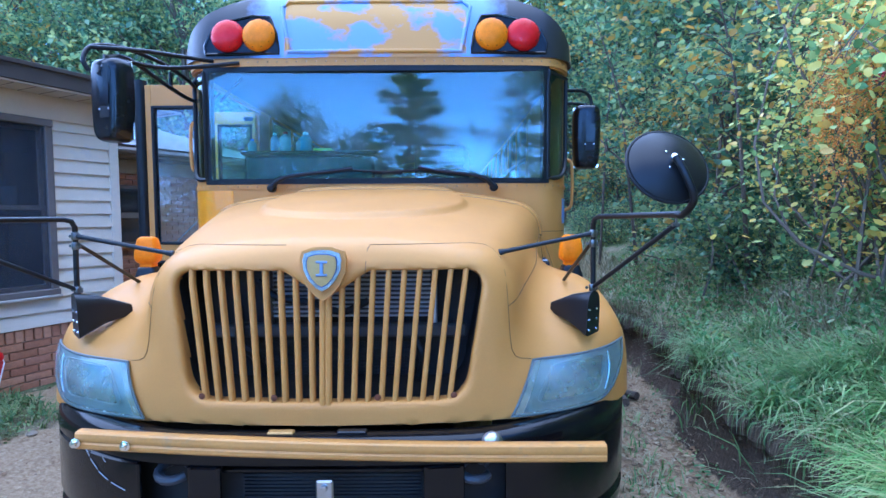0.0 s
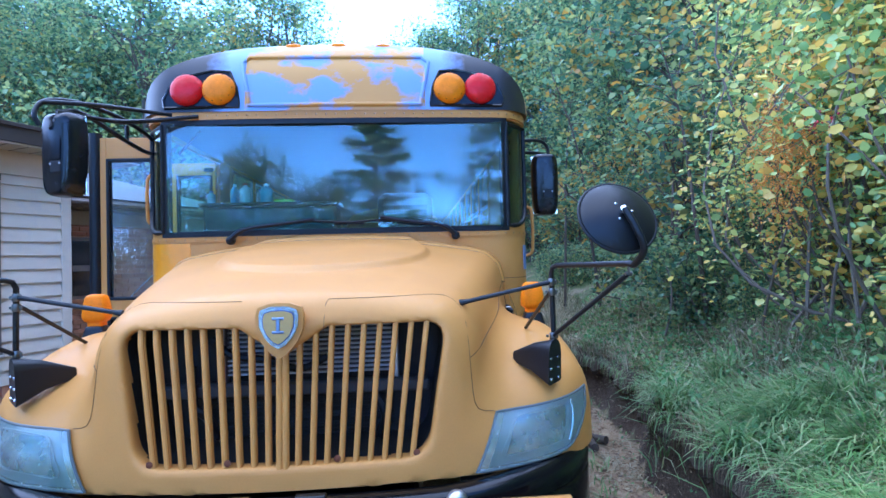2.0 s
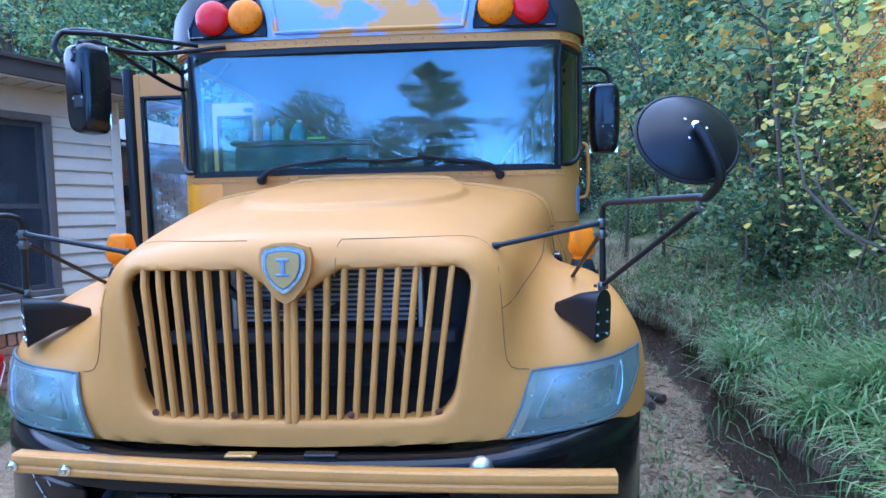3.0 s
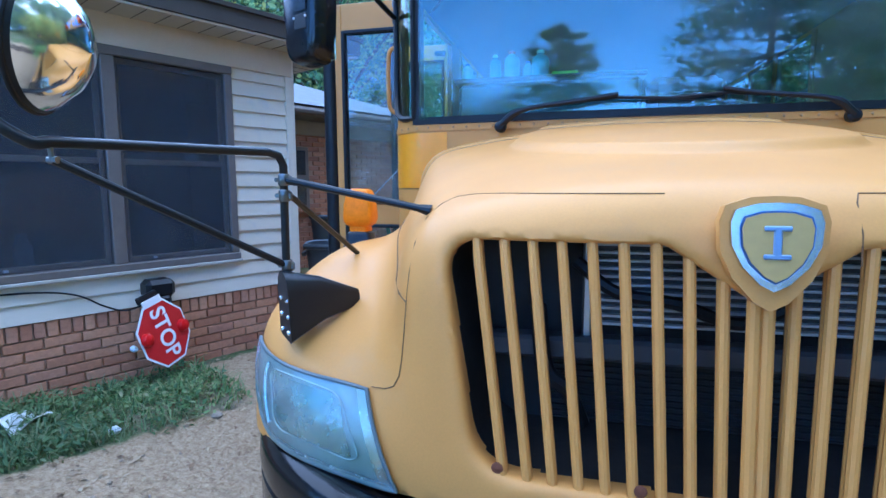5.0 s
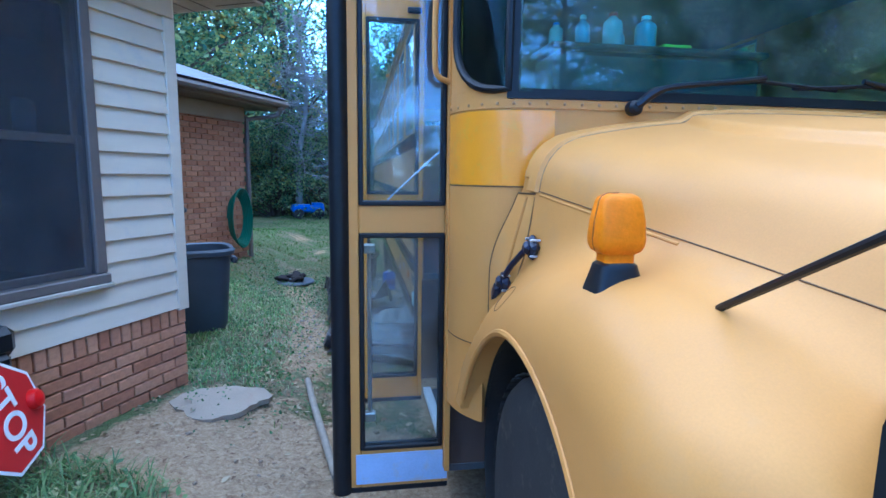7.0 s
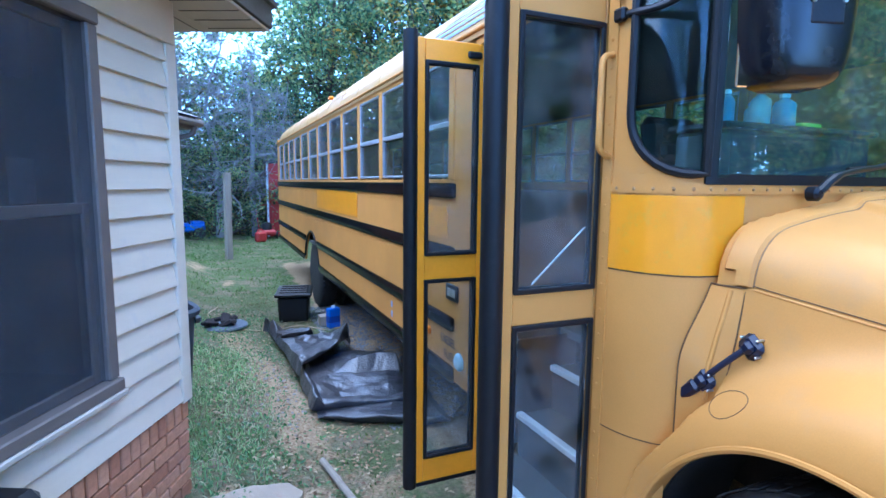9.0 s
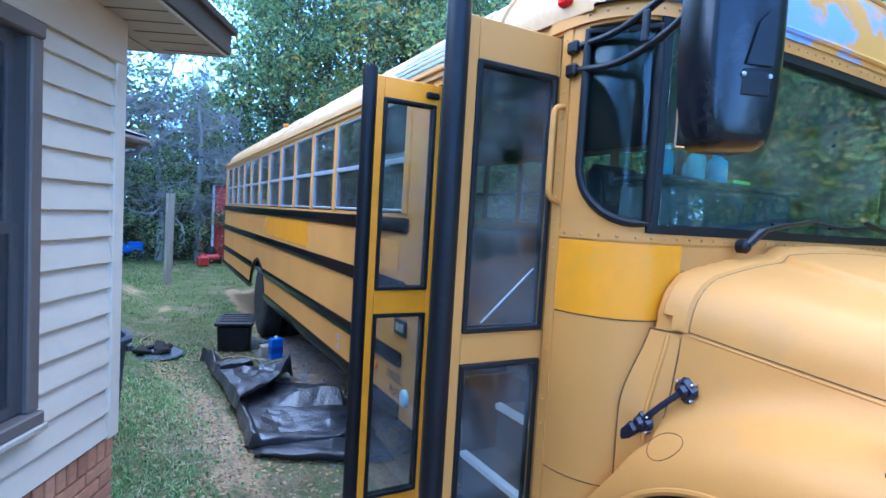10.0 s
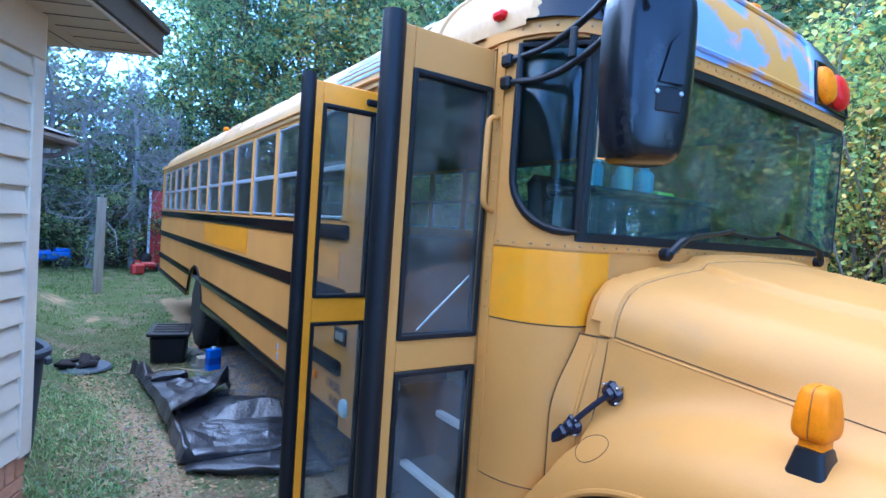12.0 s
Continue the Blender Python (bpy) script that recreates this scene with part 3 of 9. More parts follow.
def skin_top(x, y):
    lo, hi = 0.8, 2.0
    for _ in range(26):
        mid = (lo + hi) / 2
        if shell(np.float64(x), np.float64(y), np.float64(mid), False) < 0:
            lo = mid
        else:
            hi = mid
    return lo


def skin_side(y, z, s):
    lo, hi = 0.3, 1.4
    for _ in range(26):
        mid = (lo + hi) / 2
        if shell(np.float64(mid), np.float64(y), np.float64(z), False) < 0:
            lo = mid
        else:
            hi = mid
    return lo * s


HV, HF = nets(shell, (-1.23, -0.02, 0.5), (1.23, 1.82, 1.86), 0.0135)
hood_mesh = fast("hood", HV, HF, YELLOW)
hood_mesh.materials.append(DARK)
fc = HV[HF].mean(1)
# faces inside grille, arches and bay: shade put in as a dark colour
inner = (grille_hole(np.abs(fc[:, 0]), fc[:, 1], fc[:, 2]) < 0.012) & (fc[:, 1] > front_curve(np.abs(fc[:, 0]), fc[:, 2]) + 0.055)
inner |= (np.hypot(fc[:, 1] - 1.09, fc[:, 2] - 0.42) < 0.63) & (np.abs(fc[:, 0]) < 1.10)
inner |= (np.abs(fc[:, 0]) < 0.81) & (fc[:, 2] < 1.19) & (fc[:, 1] > 0.49)
hood_mesh.polygons.foreach_set("material_index", inner.astype(np.int32))
hood_mesh.polygons.foreach_set("use_smooth", [True] * len(HF))
hood_mesh.set_sharp_from_angle(angle=radians(50))
hood = part("hood", hood_mesh, None, bus, "faded yellow moulded hood with rounded fenders")
hood.location.z = LIFT

# panel gaps of the hood
def gap(pts, r=0.0013):
    part("panel_gap", Mesh().tube(pts, r, 6), GAP, hood, "dark gap between hood panels")


for s in (-1, 1):
    seam = [(0.15 + 0.30 * i / 8, 1.425) for i in range(9)] + [(0.52, 1.423), (0.565, 1.417), (0.60, 1.40), (0.625, 1.37), (0.636, 1.32), (0.640, 1.26), (0.643, 1.20), (0.646, 1.14), (0.65, 1.08), (0.655, 1.045), (0.668, 1.022), (0.69, 1.012), (0.725, 1.008)]
    if s > 0:
        seam = [(0.138, 1.31), (0.14, 1.36), (0.142, 1.41)] + seam
    gap([(s * x, skin(s * x, z) - 0.0008, z) for x, z in seam])
    # straight seam between the hood and the fender
    back, front = Vector((skin_side(1.45, 1.42, s), 1.45, 1.42)), Vector((s * 0.644, skin(s * 0.644, 1.20), 1.20))
    facing = (front - back).cross(Vector((s * 0.8, -0.5, 0.3)))
    side = []
    for i in range(20):
        y = 1.45 - (1.45 - front.y - 0.03) * i / 19
        lo, hi = 1.08, 1.56
        rise = 1 if (Vector((s * 0.9, y, 1.56)) - back).dot(facing) > 0 else -1
        for _ in range(24):
            m = (lo + hi) / 2
            if (Vector((skin_side(y, m, s), y, m)) - back).dot(facing) * rise < 0:
                lo = m
            else:
                hi = m
        side.append((skin_side(y, lo, s) + s * 0.0014, y, lo))
    gap(side + [tuple(front)], 0.0019)
    part("hood_ledge", Mesh().tube([(skin_side(y, z - 0.012, s) - s * 0.0025, y, z - 0.012) for _, y, z in side[:10]], 0.0052, 8), YELLOW, hood, "narrow ledge under the hood seam")
    hatch = [(s * (1.105 + 0.03 * math.cos(a)), 1.42 + 0.06 * math.sin(a)) for a in np.linspace(0, math.tau, 19)[:-1]]
    part("panel_gap", Mesh().tube([(x, y, skin_top(x, y)) for x, y in hatch], 0.0016, 6, closed=True), GAP, hood)

def skin_ring(y, a0, a1, n):
    """Points round the hood's cross-section at y."""
    out = []
    for i in range(n + 1):
        a = radians(a0 + (a1 - a0) * i / n)
        lo, hi = 0.1, 1.5
        for _ in range(24):
            mid = (lo + hi) / 2
            if shell(np.float64(mid * math.cos(a)), np.float64(y), np.float64(1.15 + mid * math.sin(a)), False) < 0:
                lo = mid
            else:
                hi = mid
        out.append(Vector((lo * math.cos(a), y, 1.15 + lo * math.sin(a))))
    return out


# raised band along the hood's rear edge, with a brown groove line before it
def ring_band(u, v):
    prof = [(1.454, -0.003), (1.462, 0.012), (1.50, 0.016), (1.535, 0.013), (1.556, -0.012)]
    y, off = prof[min(4, round(v * 4))]
    p = BAND[min(4, round(v * 4))][round(u * 64)]
    d = Vector((p.x, 0, p.z - 1.15)).normalized()
    return p + d * off


BAND = [skin_ring(y, 15, 165, 64) for y in (1.454, 1.462, 1.50, 1.535, 1.556)]
part("rear_band", Mesh().grid(ring_band, 64, 4), YELLOW, hood, "raised band along the hood's rear edge")
part("rib_groove", Mesh().tube(skin_ring(1.452, 15, 165, 70), 0.0024, 5), surface("brown_groove", (0.20, 0.105, 0.04), 0.7), hood)
for s in (-1, 1):
    lip = []
    for q in range(20, 158, 2):
        y, z = 1.09 + 0.608 * math.cos(radians(q)), 0.42 + 0.608 * math.sin(radians(q))
        x = skin_side(y, z, s)
        if abs(x) > 0.95:
            lip.append((x - s * 0.005, y, z))
    part("arch_lip", Mesh().tube(lip, 0.0125, 8), YELLOW, hood, "rolled edge of the wheel arch")
    part("wheel_liner", Mesh().slab(lambda u, v: Vector((s * (0.72 + 0.37 * u), 1.09 + 0.602 * math.cos(radians(-38 + 85 * v)), 0.42 + 0.602 * math.sin(radians(-38 + 85 * v)))), 2, 18, (0, 0.006, 0.0)), DARK, hood, "black liner inside the wheel arch")


def hole_span(x):
    """Lowest and highest place of the grille opening at x."""
    ends = []
    for far in (0.80, 1.45):
        lo, hi = 1.08, far
        for _ in range(24):
            m = (lo + hi) / 2
            if grille_hole(np.float64(abs(x)), np.float64(0.2), np.float64(m)) < 0:
                lo = m
            else:
                hi = m
        ends.append(lo)
    return ends


# grille bars, fanned towards the top
for s in (-1, 1):
    for k in range(1, 10):
        xt, xb = 0.0548 * k, 0.0548 * k * 0.868
        low, top = hole_span(xb)[0] - 0.020, hole_span(xt)[1] + 0.012
        pts = []
        for i in range(9):
            q = i / 8
            x, z = xb + (xt - xb) * q, low + (top - low) * q
            pts.append((s * x, max(float(front_curve(np.float64(x), np.float64(z))) + 0.020, skin(x, min(z, 1.36)) + 0.0190), z))
        bar = Mesh().tube(pts, 0.0100, 10, flat=1.0)
        bar.add([(x, y + 0.012, z) for x, y, z in bar.v], bar.f)
        part("grille_bar", bar, YELLOW, hood)
centre = Mesh()
for dx in (-0.0100, 0.0100):
    centre.tube([(dx, 0.055 + 0.03 * i / 6, 0.872 + 0.40 * i / 6) for i in range(7)], 0.0120, 10)
part("grille_centre_bar", centre, YELLOW, hood)
RUST = surface("rust", (0.16, 0.05, 0.02), 0.9, vary=0.4, scale=40, bump=0.4)
for x in (-0.44, -0.18, 0.18, 0.445):
    rust = Mesh().lathe([(0.0, 0.0), (0.010, 0.0), (0.012, 0.005), (0.0, 0.008)], 10, Matrix.Translation((x, skin(x, 0.897) + 0.014, 0.897)) @ pose(0, 0, 0, 90), close=False)
    part("rusty_bolt", rust, RUST, hood, "rusty grille bolt")

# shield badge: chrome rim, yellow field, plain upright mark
def shield(w, h):
    pts = [(0, 0.5), (0.22, 0.49), (0.45, 0.42), (0.5, 0.28), (0.48, 0.02), (0.36, -0.22), (0.16, -0.42), (0, -0.5)]
    pts = pts + [(-x, y) for x, y in pts[-2:0:-1]]
    return [(x * w, y * h) for x, y in pts][::-1]


bz = pose(0, 0.052, 1.337, 86, 0, 0) @ Matrix.Scale(0.92, 4)
part("badge_mount", Mesh().prism(shield(0.172, 0.200), 0.03, bz @ Matrix.Translation((0, -0.008, -0.022))), YELLOW, hood)
badge = part("badge", Mesh().prism(shield(0.142, 0.152), 0.014, bz @ Matrix.Translation((0, 0.004, 0.008))), surface("badge_chrome", (0.56, 0.57, 0.59), 0.22, 1.0, vary=0.2, scale=30, bump=0.05), bus, "chrome-rimmed shield badge")
badge.location.z = LIFT
part("badge_ring", Mesh().prism(shield(0.115, 0.125), 0.003, bz @ Matrix.Translation((0, 0.004, 0.022))), surface("navy_ring", (0.03, 0.07, 0.20), 0.35), badge)
part("badge_field", Mesh().prism(shield(0.108, 0.118), 0.004, bz @ Matrix.Translation((0, 0.004, 0.024))), surface("badge_field", (0.45, 0.30, 0.09), 0.5), badge)
mark = Mesh()
mark.box((0, 0.012, 0.029), (0.013, 0.05, 0.006), 0.002).box((0, 0.036, 0.029), (0.042, 0.009, 0.006), 0.002).box((0, -0.012, 0.029), (0.042, 0.009, 0.006), 0.002)
mark.v = [tuple(bz @ Vector(p)) for p in mark.v]
part("badge_mark", mark, surface("badge_mark", (0.22, 0.30, 0.45), 0.35, 0.5), badge)

# cooling pack behind the grille
pack = part("cooling_pack", Mesh().box((0, 0.40, 1.06), (1.16, 0.05, 0.62), 0.01), DARK, bus, "dark radiator behind the grille")
pack.location.z = LIFT
cond = part("condenser", Mesh().box((0.05, 0.335, 1.225), (0.62, 0.02, 0.19), 0.004), FIN, pack, "silver finned condenser")
tube_mesh = Mesh().box((0, 0, 0), (0.62, 0.018, 0.0065), 0.001).data("condenser_tube", surface("bright_condenser", (0.46, 0.47, 0.48), 0.45, 0.4))
for i in range(11):
    part("condenser_tube", tube_mesh, None, cond).location = (0.05, 0.318, 1.137 + i * 0.0176)
for x in (-0.275, 0.375):
    part("bracket", Mesh().box((x, 0.325, 1.22), (0.02, 0.05, 0.24), 0.004), STEEL, pack)
part("crossmember", Mesh().box((0, 0.30, 1.085), (1.0, 0.06, 0.05), 0.008), surface("dull_bar", (0.05, 0.045, 0.042), 0.6), pack)
hoses = Mesh()
hoses.tube(smooth_path([(-0.30, 0.27, 1.28), (-0.22, 0.25, 1.22), (-0.1, 0.25, 1.20), (0.02, 0.27, 1.16), (0.12, 0.28, 1.2)]), 0.014, 8)
hoses.tube(smooth_path([(-0.38, 0.28, 1.18), (-0.36, 0.24, 1.05), (-0.31, 0.24, 1.0), (-0.28, 0.27, 0.92)]), 0.018, 8)
hoses.tube(smooth_path([(0.30, 0.27, 1.05), (0.33, 0.25, 0.98), (0.31, 0.27, 0.90)]), 0.016, 8)
part("hose", hoses, RUBBER, pack)
fin_mesh = Mesh().box((0, 0, 0), (0.72, 0.008, 0.004), 0.001).data("radiator_fin", DARK)
for i in range(18):
    part("radiator_fin", fin_mesh, None, pack).location = (0, 0.372, 0.80 + i * 0.0145)

# headlamps following the corner of the fascia
def lamp_patch(s, off, u0=0.0, u1=1.0, v0=0.0, v1=1.0):
    def fn(u, v):
        u, v = u0 + (u1 - u0) * u, v0 + (v1 - v0) * v
        x = (0.648 + 0.085 * v ** 0.85) + (1.118 - 0.648 - 0.085 * v ** 0.85 - 0.012 * (1 - v)) * u
        lo, hi = 0.818 + 0.045 * u ** 1.5 + 0.11 * max(0.0, (u - 0.72) / 0.28) ** 2.2, 1.005 + 0.035 * u ** 1.4
        z = lo + (hi - lo) * v
        return Vector((s * x, skin(s * x, z) - off, z))
    return fn


BEZEL = surface("dull_chrome_bezel", (0.72, 0.76, 0.78), 0.25, 0.9, vary=0.12, scale=8, bump=0.02)
for s in (-1, 1):
    lamp = part("headlamp", Mesh().grid(lamp_patch(s, 0.003), 22, 10, flip=s < 0), REFLECTOR, bus, "hazy clear headlamp with bright reflector")
    lamp.location.z = LIFT
    part("lens", Mesh().grid(lamp_patch(s, 0.020), 24, 12, flip=s < 0), LENS, lamp, "scuffed clear plastic lens")
    f = lamp_patch(s, 0.012)
    rim = [f(i / 16, 0) for i in range(17)] + [f(1, j / 6) for j in range(1, 7)] + [f(1 - i / 16, 1) for i in range(1, 17)] + [f(0, 1 - j / 6) for j in range(1, 6)]
    part("lens_rim", Mesh().tube(rim, 0.0048, 8, closed=True), surface("grey_lens_edge", (0.10, 0.125, 0.13), 0.35), lamp)
    # bright bezel along the inner end and the foot, round a rounded bowl
    part("bezel", Mesh().grid(lamp_patch(s, 0.008, 0.0, 0.08, 0.0, 1.0), 4, 10, flip=s < 0).grid(lamp_patch(s, 0.008, 0.06, 0.97, 0.0, 0.05), 20, 3, flip=s < 0), BEZEL, lamp, "dull chrome bezel")
    g = lamp_patch(s, 0.010)
    bowl = []
    for cu, cv, a0 in ((0.66, 0.76, 0), (0.28, 0.76, 90), (0.24, 0.32, 180), (0.64, 0.32, 270)):
        bowl += [g(cu + 0.09 * math.cos(radians(a0 + k * 18)), cv + 0.13 * math.sin(radians(a0 + k * 18))) for k in range(6)]
    part("bowl_rim", Mesh().tube(bowl, 0.0022, 8, closed=True), REFLECTOR, lamp, "bright rim of the lamp bowl")
    part("bowl", Mesh().grid(lamp_patch(s, 0.006, 0.20, 0.72, 0.22, 0.86), 12, 8, flip=s < 0), surface("blue_lamp_bowl", (0.34, 0.43, 0.43), 0.26, 0.8, vary=0.2, scale=9, fine=30, bump=0.06, dist=0.01), lamp, "bluish mirrored lamp bowl")
    part("divider", Mesh().tube([g(0.78 + 0.03 * math.sin(k / 8 * math.pi), 0.14 + 0.76 * k / 8) for k in range(9)], 0.005, 8), BEZEL, lamp)

# front bumper: a pressed channel that wraps round the corners
def bumper_line(q):
    """q from -1 to 1 along the bumper; place and outward direction in plan."""
    th = abs(q) * math.pi / 2
    e1, e2 = 2 / 3.2, 2 / 2.4
    x, y = 1.17 * math.sin(th) ** e1, 0.62 - 0.67 * max(0.0, math.cos(th)) ** e2
    return x * (1 if q >= 0 else -1), y


def bumper_strip(prof, q0, q1, n):
    """Sweeps (outwards, height) pairs along the bumper."""
    def fn(u, v):
        q = q0 + (q1 - q0) * u
        i = min(len(prof) - 2, int(v * (len(prof) - 1)))
        w = v * (len(prof) - 1) - i
        o = prof[i][0] * (1 - w) + prof[i + 1][0] * w
        z = prof[i][1] * (1 - w) + prof[i + 1][1] * w
        x, y = bumper_line(q)
        x2, y2 = bumper_line(q + 1e-3)
        d = Vector((x2 - x, y2 - y)).normalized()
        rise = 0.045 * ss(abs(x), 0.5, 1.1)
        return Vector((x + d.y * o, y - d.x * o, z + rise * (z - 0.4) / 0.4))
    return Mesh().grid(fn, n, len(prof) - 1)


bumper = part("front_bumper", bumper_strip([(-0.17, 0.750), (-0.12, 0.778), (-0.075, 0.793), (-0.040, 0.797), (-0.018, 0.791), (-0.005, 0.776), (0.0, 0.756), (0.003, 0.730), (0.001, 0.706), (-0.015, 0.694), (-0.10, 0.690)], -0.98, 0.98, 80), BLACK_PAINT, bus, "gloss black steel front bumper")
bumper.location.z = LIFT
part("lower_lip", bumper_strip([(-0.10, 0.47), (-0.012, 0.465), (0.0, 0.45), (-0.004, 0.41), (-0.05, 0.385), (-0.14, 0.385)], -0.98, 0.98, 80), BLACK_PAINT, bumper)
for q0, q1 in ((-0.98, -0.239), (-0.132, -0.0885), (0.093, 0.148), (0.239, 0.98)):
    part("bumper_face", bumper_strip([(-0.010, 0.700), (0.001, 0.690), (0.002, 0.50), (-0.014, 0.46)], q0, q1, 20), BLACK_PAINT, bumper)
    for q in (q0, q1):
        if abs(q) < 0.9:
            ex, ey = bumper_line(q)
            part("opening_rim", Mesh().tube([(ex, ey + 0.008, 0.695), (ex, ey + 0.008, 0.46)], 0.010, 8), BLACK_PAINT, bumper)
SCUFF = surface("pale_scuffs", (0.35, 0.36, 0.38), 0.7)
for k, (qa, qb, za, zb) in enumerate(((-0.40, -0.385, 0.725, 0.700), (-0.38, -0.355, 0.690, 0.660), (-0.35, -0.32, 0.652, 0.628), (-0.31, -0.27, 0.622, 0.602), (-0.335, -0.325, 0.705, 0.690))):
    ends = [bumper_line(qa + (qb - qa) * i / 3) + (za + (zb - za) * i / 3,) for i in range(4)]
    part("scratch", Mesh().tube([(x * 1.002, y - 0.004, z) for x, y, z in ends], 0.0016, 5), SCUFF, bumper, "pale scratch in the black paint")
part("bumper_back", bumper_strip([(-0.10, 0.75), (-0.11, 0.40)], -0.97, 0.97, 60), DARK, bumper)
for s in (-1, 1):
    hook = arc((s * 0.515, 0.02, 0.660), 0.052, 30, 330, 14, (1, 0, 0), (0, 0.75, 0.35))
    part("tow_hook", Mesh().tube(hook, 0.016, 10), surface("worn_black_steel", (0.045, 0.05, 0.058), 0.4, vary=0.3, scale=20, bump=0.1), bumper, "black tow hook")
slats = Mesh()
for i in range(13):
    slats.box((0.02, 0.055, 0.485 + i * 0.013), (0.62, 0.015, 0.005), 0.001)
part("lower_grille", slats, DARK, bumper)
part("lower_grille_rail", Mesh().box((0.0, 0.0, 0.672), (0.68, 0.03, 0.018), 0.005), BLACK_PAINT, bumper)
part("latch_plate", Mesh().box((0.014, -0.045, 0.612), (0.058, 0.012, 0.085), 0.006).lathe([(0.012, 0), (0.01, 0.01), (0, 0.012)], 10, Matrix.Translation((0.014, -0.05, 0.632)) @ pose(0, 0, 0, 90)), STEEL, bumper, "chrome latch plate")
part("chrome_knob", Mesh().lathe([(0.036, 0.0), (0.034, 0.010), (0.022, 0.022), (0.0, 0.026)], 20, Matrix.Translation((0.570, -0.020, 0.770)) @ pose(0, 0, 0, 75)), STEEL, bumper, "dull steel dome fitting")

# crossing arm lying across the bumper
arm_dir = Vector((1.74, 0.0, -0.052)).normalized()
def arm_section(q):
    p = Vector((-0.80, -0.075, 0.795)) + arm_dir * (1.745 * q)
    p.y += 0.035 * (2 * q - 1) ** 2
    return p


prof = [(0.0, 0.029), (0.008, 0.029), (0.013, 0.024), (0.015, 0.012), (0.014, 0.002), (0.0105, -0.004), (0.0145, -0.010), (0.014, -0.022), (0.008, -0.029), (0.0, -0.029)]
am = Mesh()
def arm_fn(u, v):
    i = min(len(prof) - 1, round(v * (len(prof) - 1)))
    p = arm_section(u)
    return p + Vector((0, -prof[i][0], prof[i][1]))


am.slab(arm_fn, 24, len(prof) - 1, (0, 0.022, 0))
arm = part("crossing_arm", am, surface("yellow_arm", (0.58, 0.27, 0.06), 0.5, vary=0.2, scale=5, fine=80, bump=0.15, dirt=(0.35, 0.22, 0.09)), bumper, "ribbed yellow crossing arm")
for q in (0.003, 0.10):
    part("arm_bolt", Mesh().lathe([(0.017, 0), (0.017, 0.006), (0.010, 0.008), (0.010, 0.018), (0.0, 0.02)], 12, Matrix.Translation(arm_section(q) + Vector((0, -0.015, -0.005))) @ pose(0, 0, 0, 90)), CHROME, arm, "bright bolt")
part("hood_catch", Mesh().box((-0.14, -0.0, 0.795), (0.09, 0.03, 0.018), 0.004), surface("brass_catch", (0.5, 0.28, 0.08), 0.4, 0.3), bumper, "brassy hood catch")
part("hood_catch", Mesh().box((0.10, 0.0, 0.798), (0.10, 0.03, 0.016), 0.004), PLASTIC, bumper)

# ---- cab front: panels follow one plan line round the corner ----
YF = 1.55
CORNER = 1.0


def plan(w):
    """Plan line from the middle of the front (w = 0): flat, round corner, then along the side."""
    s, a = (1 if w >= 0 else -1), abs(w)
    L = 0.40
    if a <= CORNER:
        p, n = (a, YF + 0.03 * a * a), (0.06 * a, -1)
    elif a <= CORNER + L:
        t = (a - CORNER) / L * math.pi / 2
        p, n = (1.0 + 0.22 * math.sin(t), 1.86 - 0.28 * math.cos(t)), (math.sin(t) / 0.22, -math.cos(t) / 0.28)
    else:
        p, n = (1.22, 1.86 + a - CORNER - L), (1, 0)
    k = math.hypot(*n)
    return Vector((p[0] * s, p[1])), Vector((n[0] / k * s, n[1] / k))


W_POST = CORNER + 0.40


def band(w0, w1, z0, z1, off=0.0, thick=0.02, n=None):
    """A curved panel between two places on the plan line and two heights."""
    n = n or max(2, int(abs(w1 - w0) / 0.035))

    def at(o):
        def fn(u, v):
            p, d = plan(w0 + (w1 - w0) * u)
            return Vector((p.x + d.x * o, p.y + d.y * o, z0 + (z1 - z0) * v))
        return fn
    return Mesh().slab(at(off), n, 1, at(off - thick))


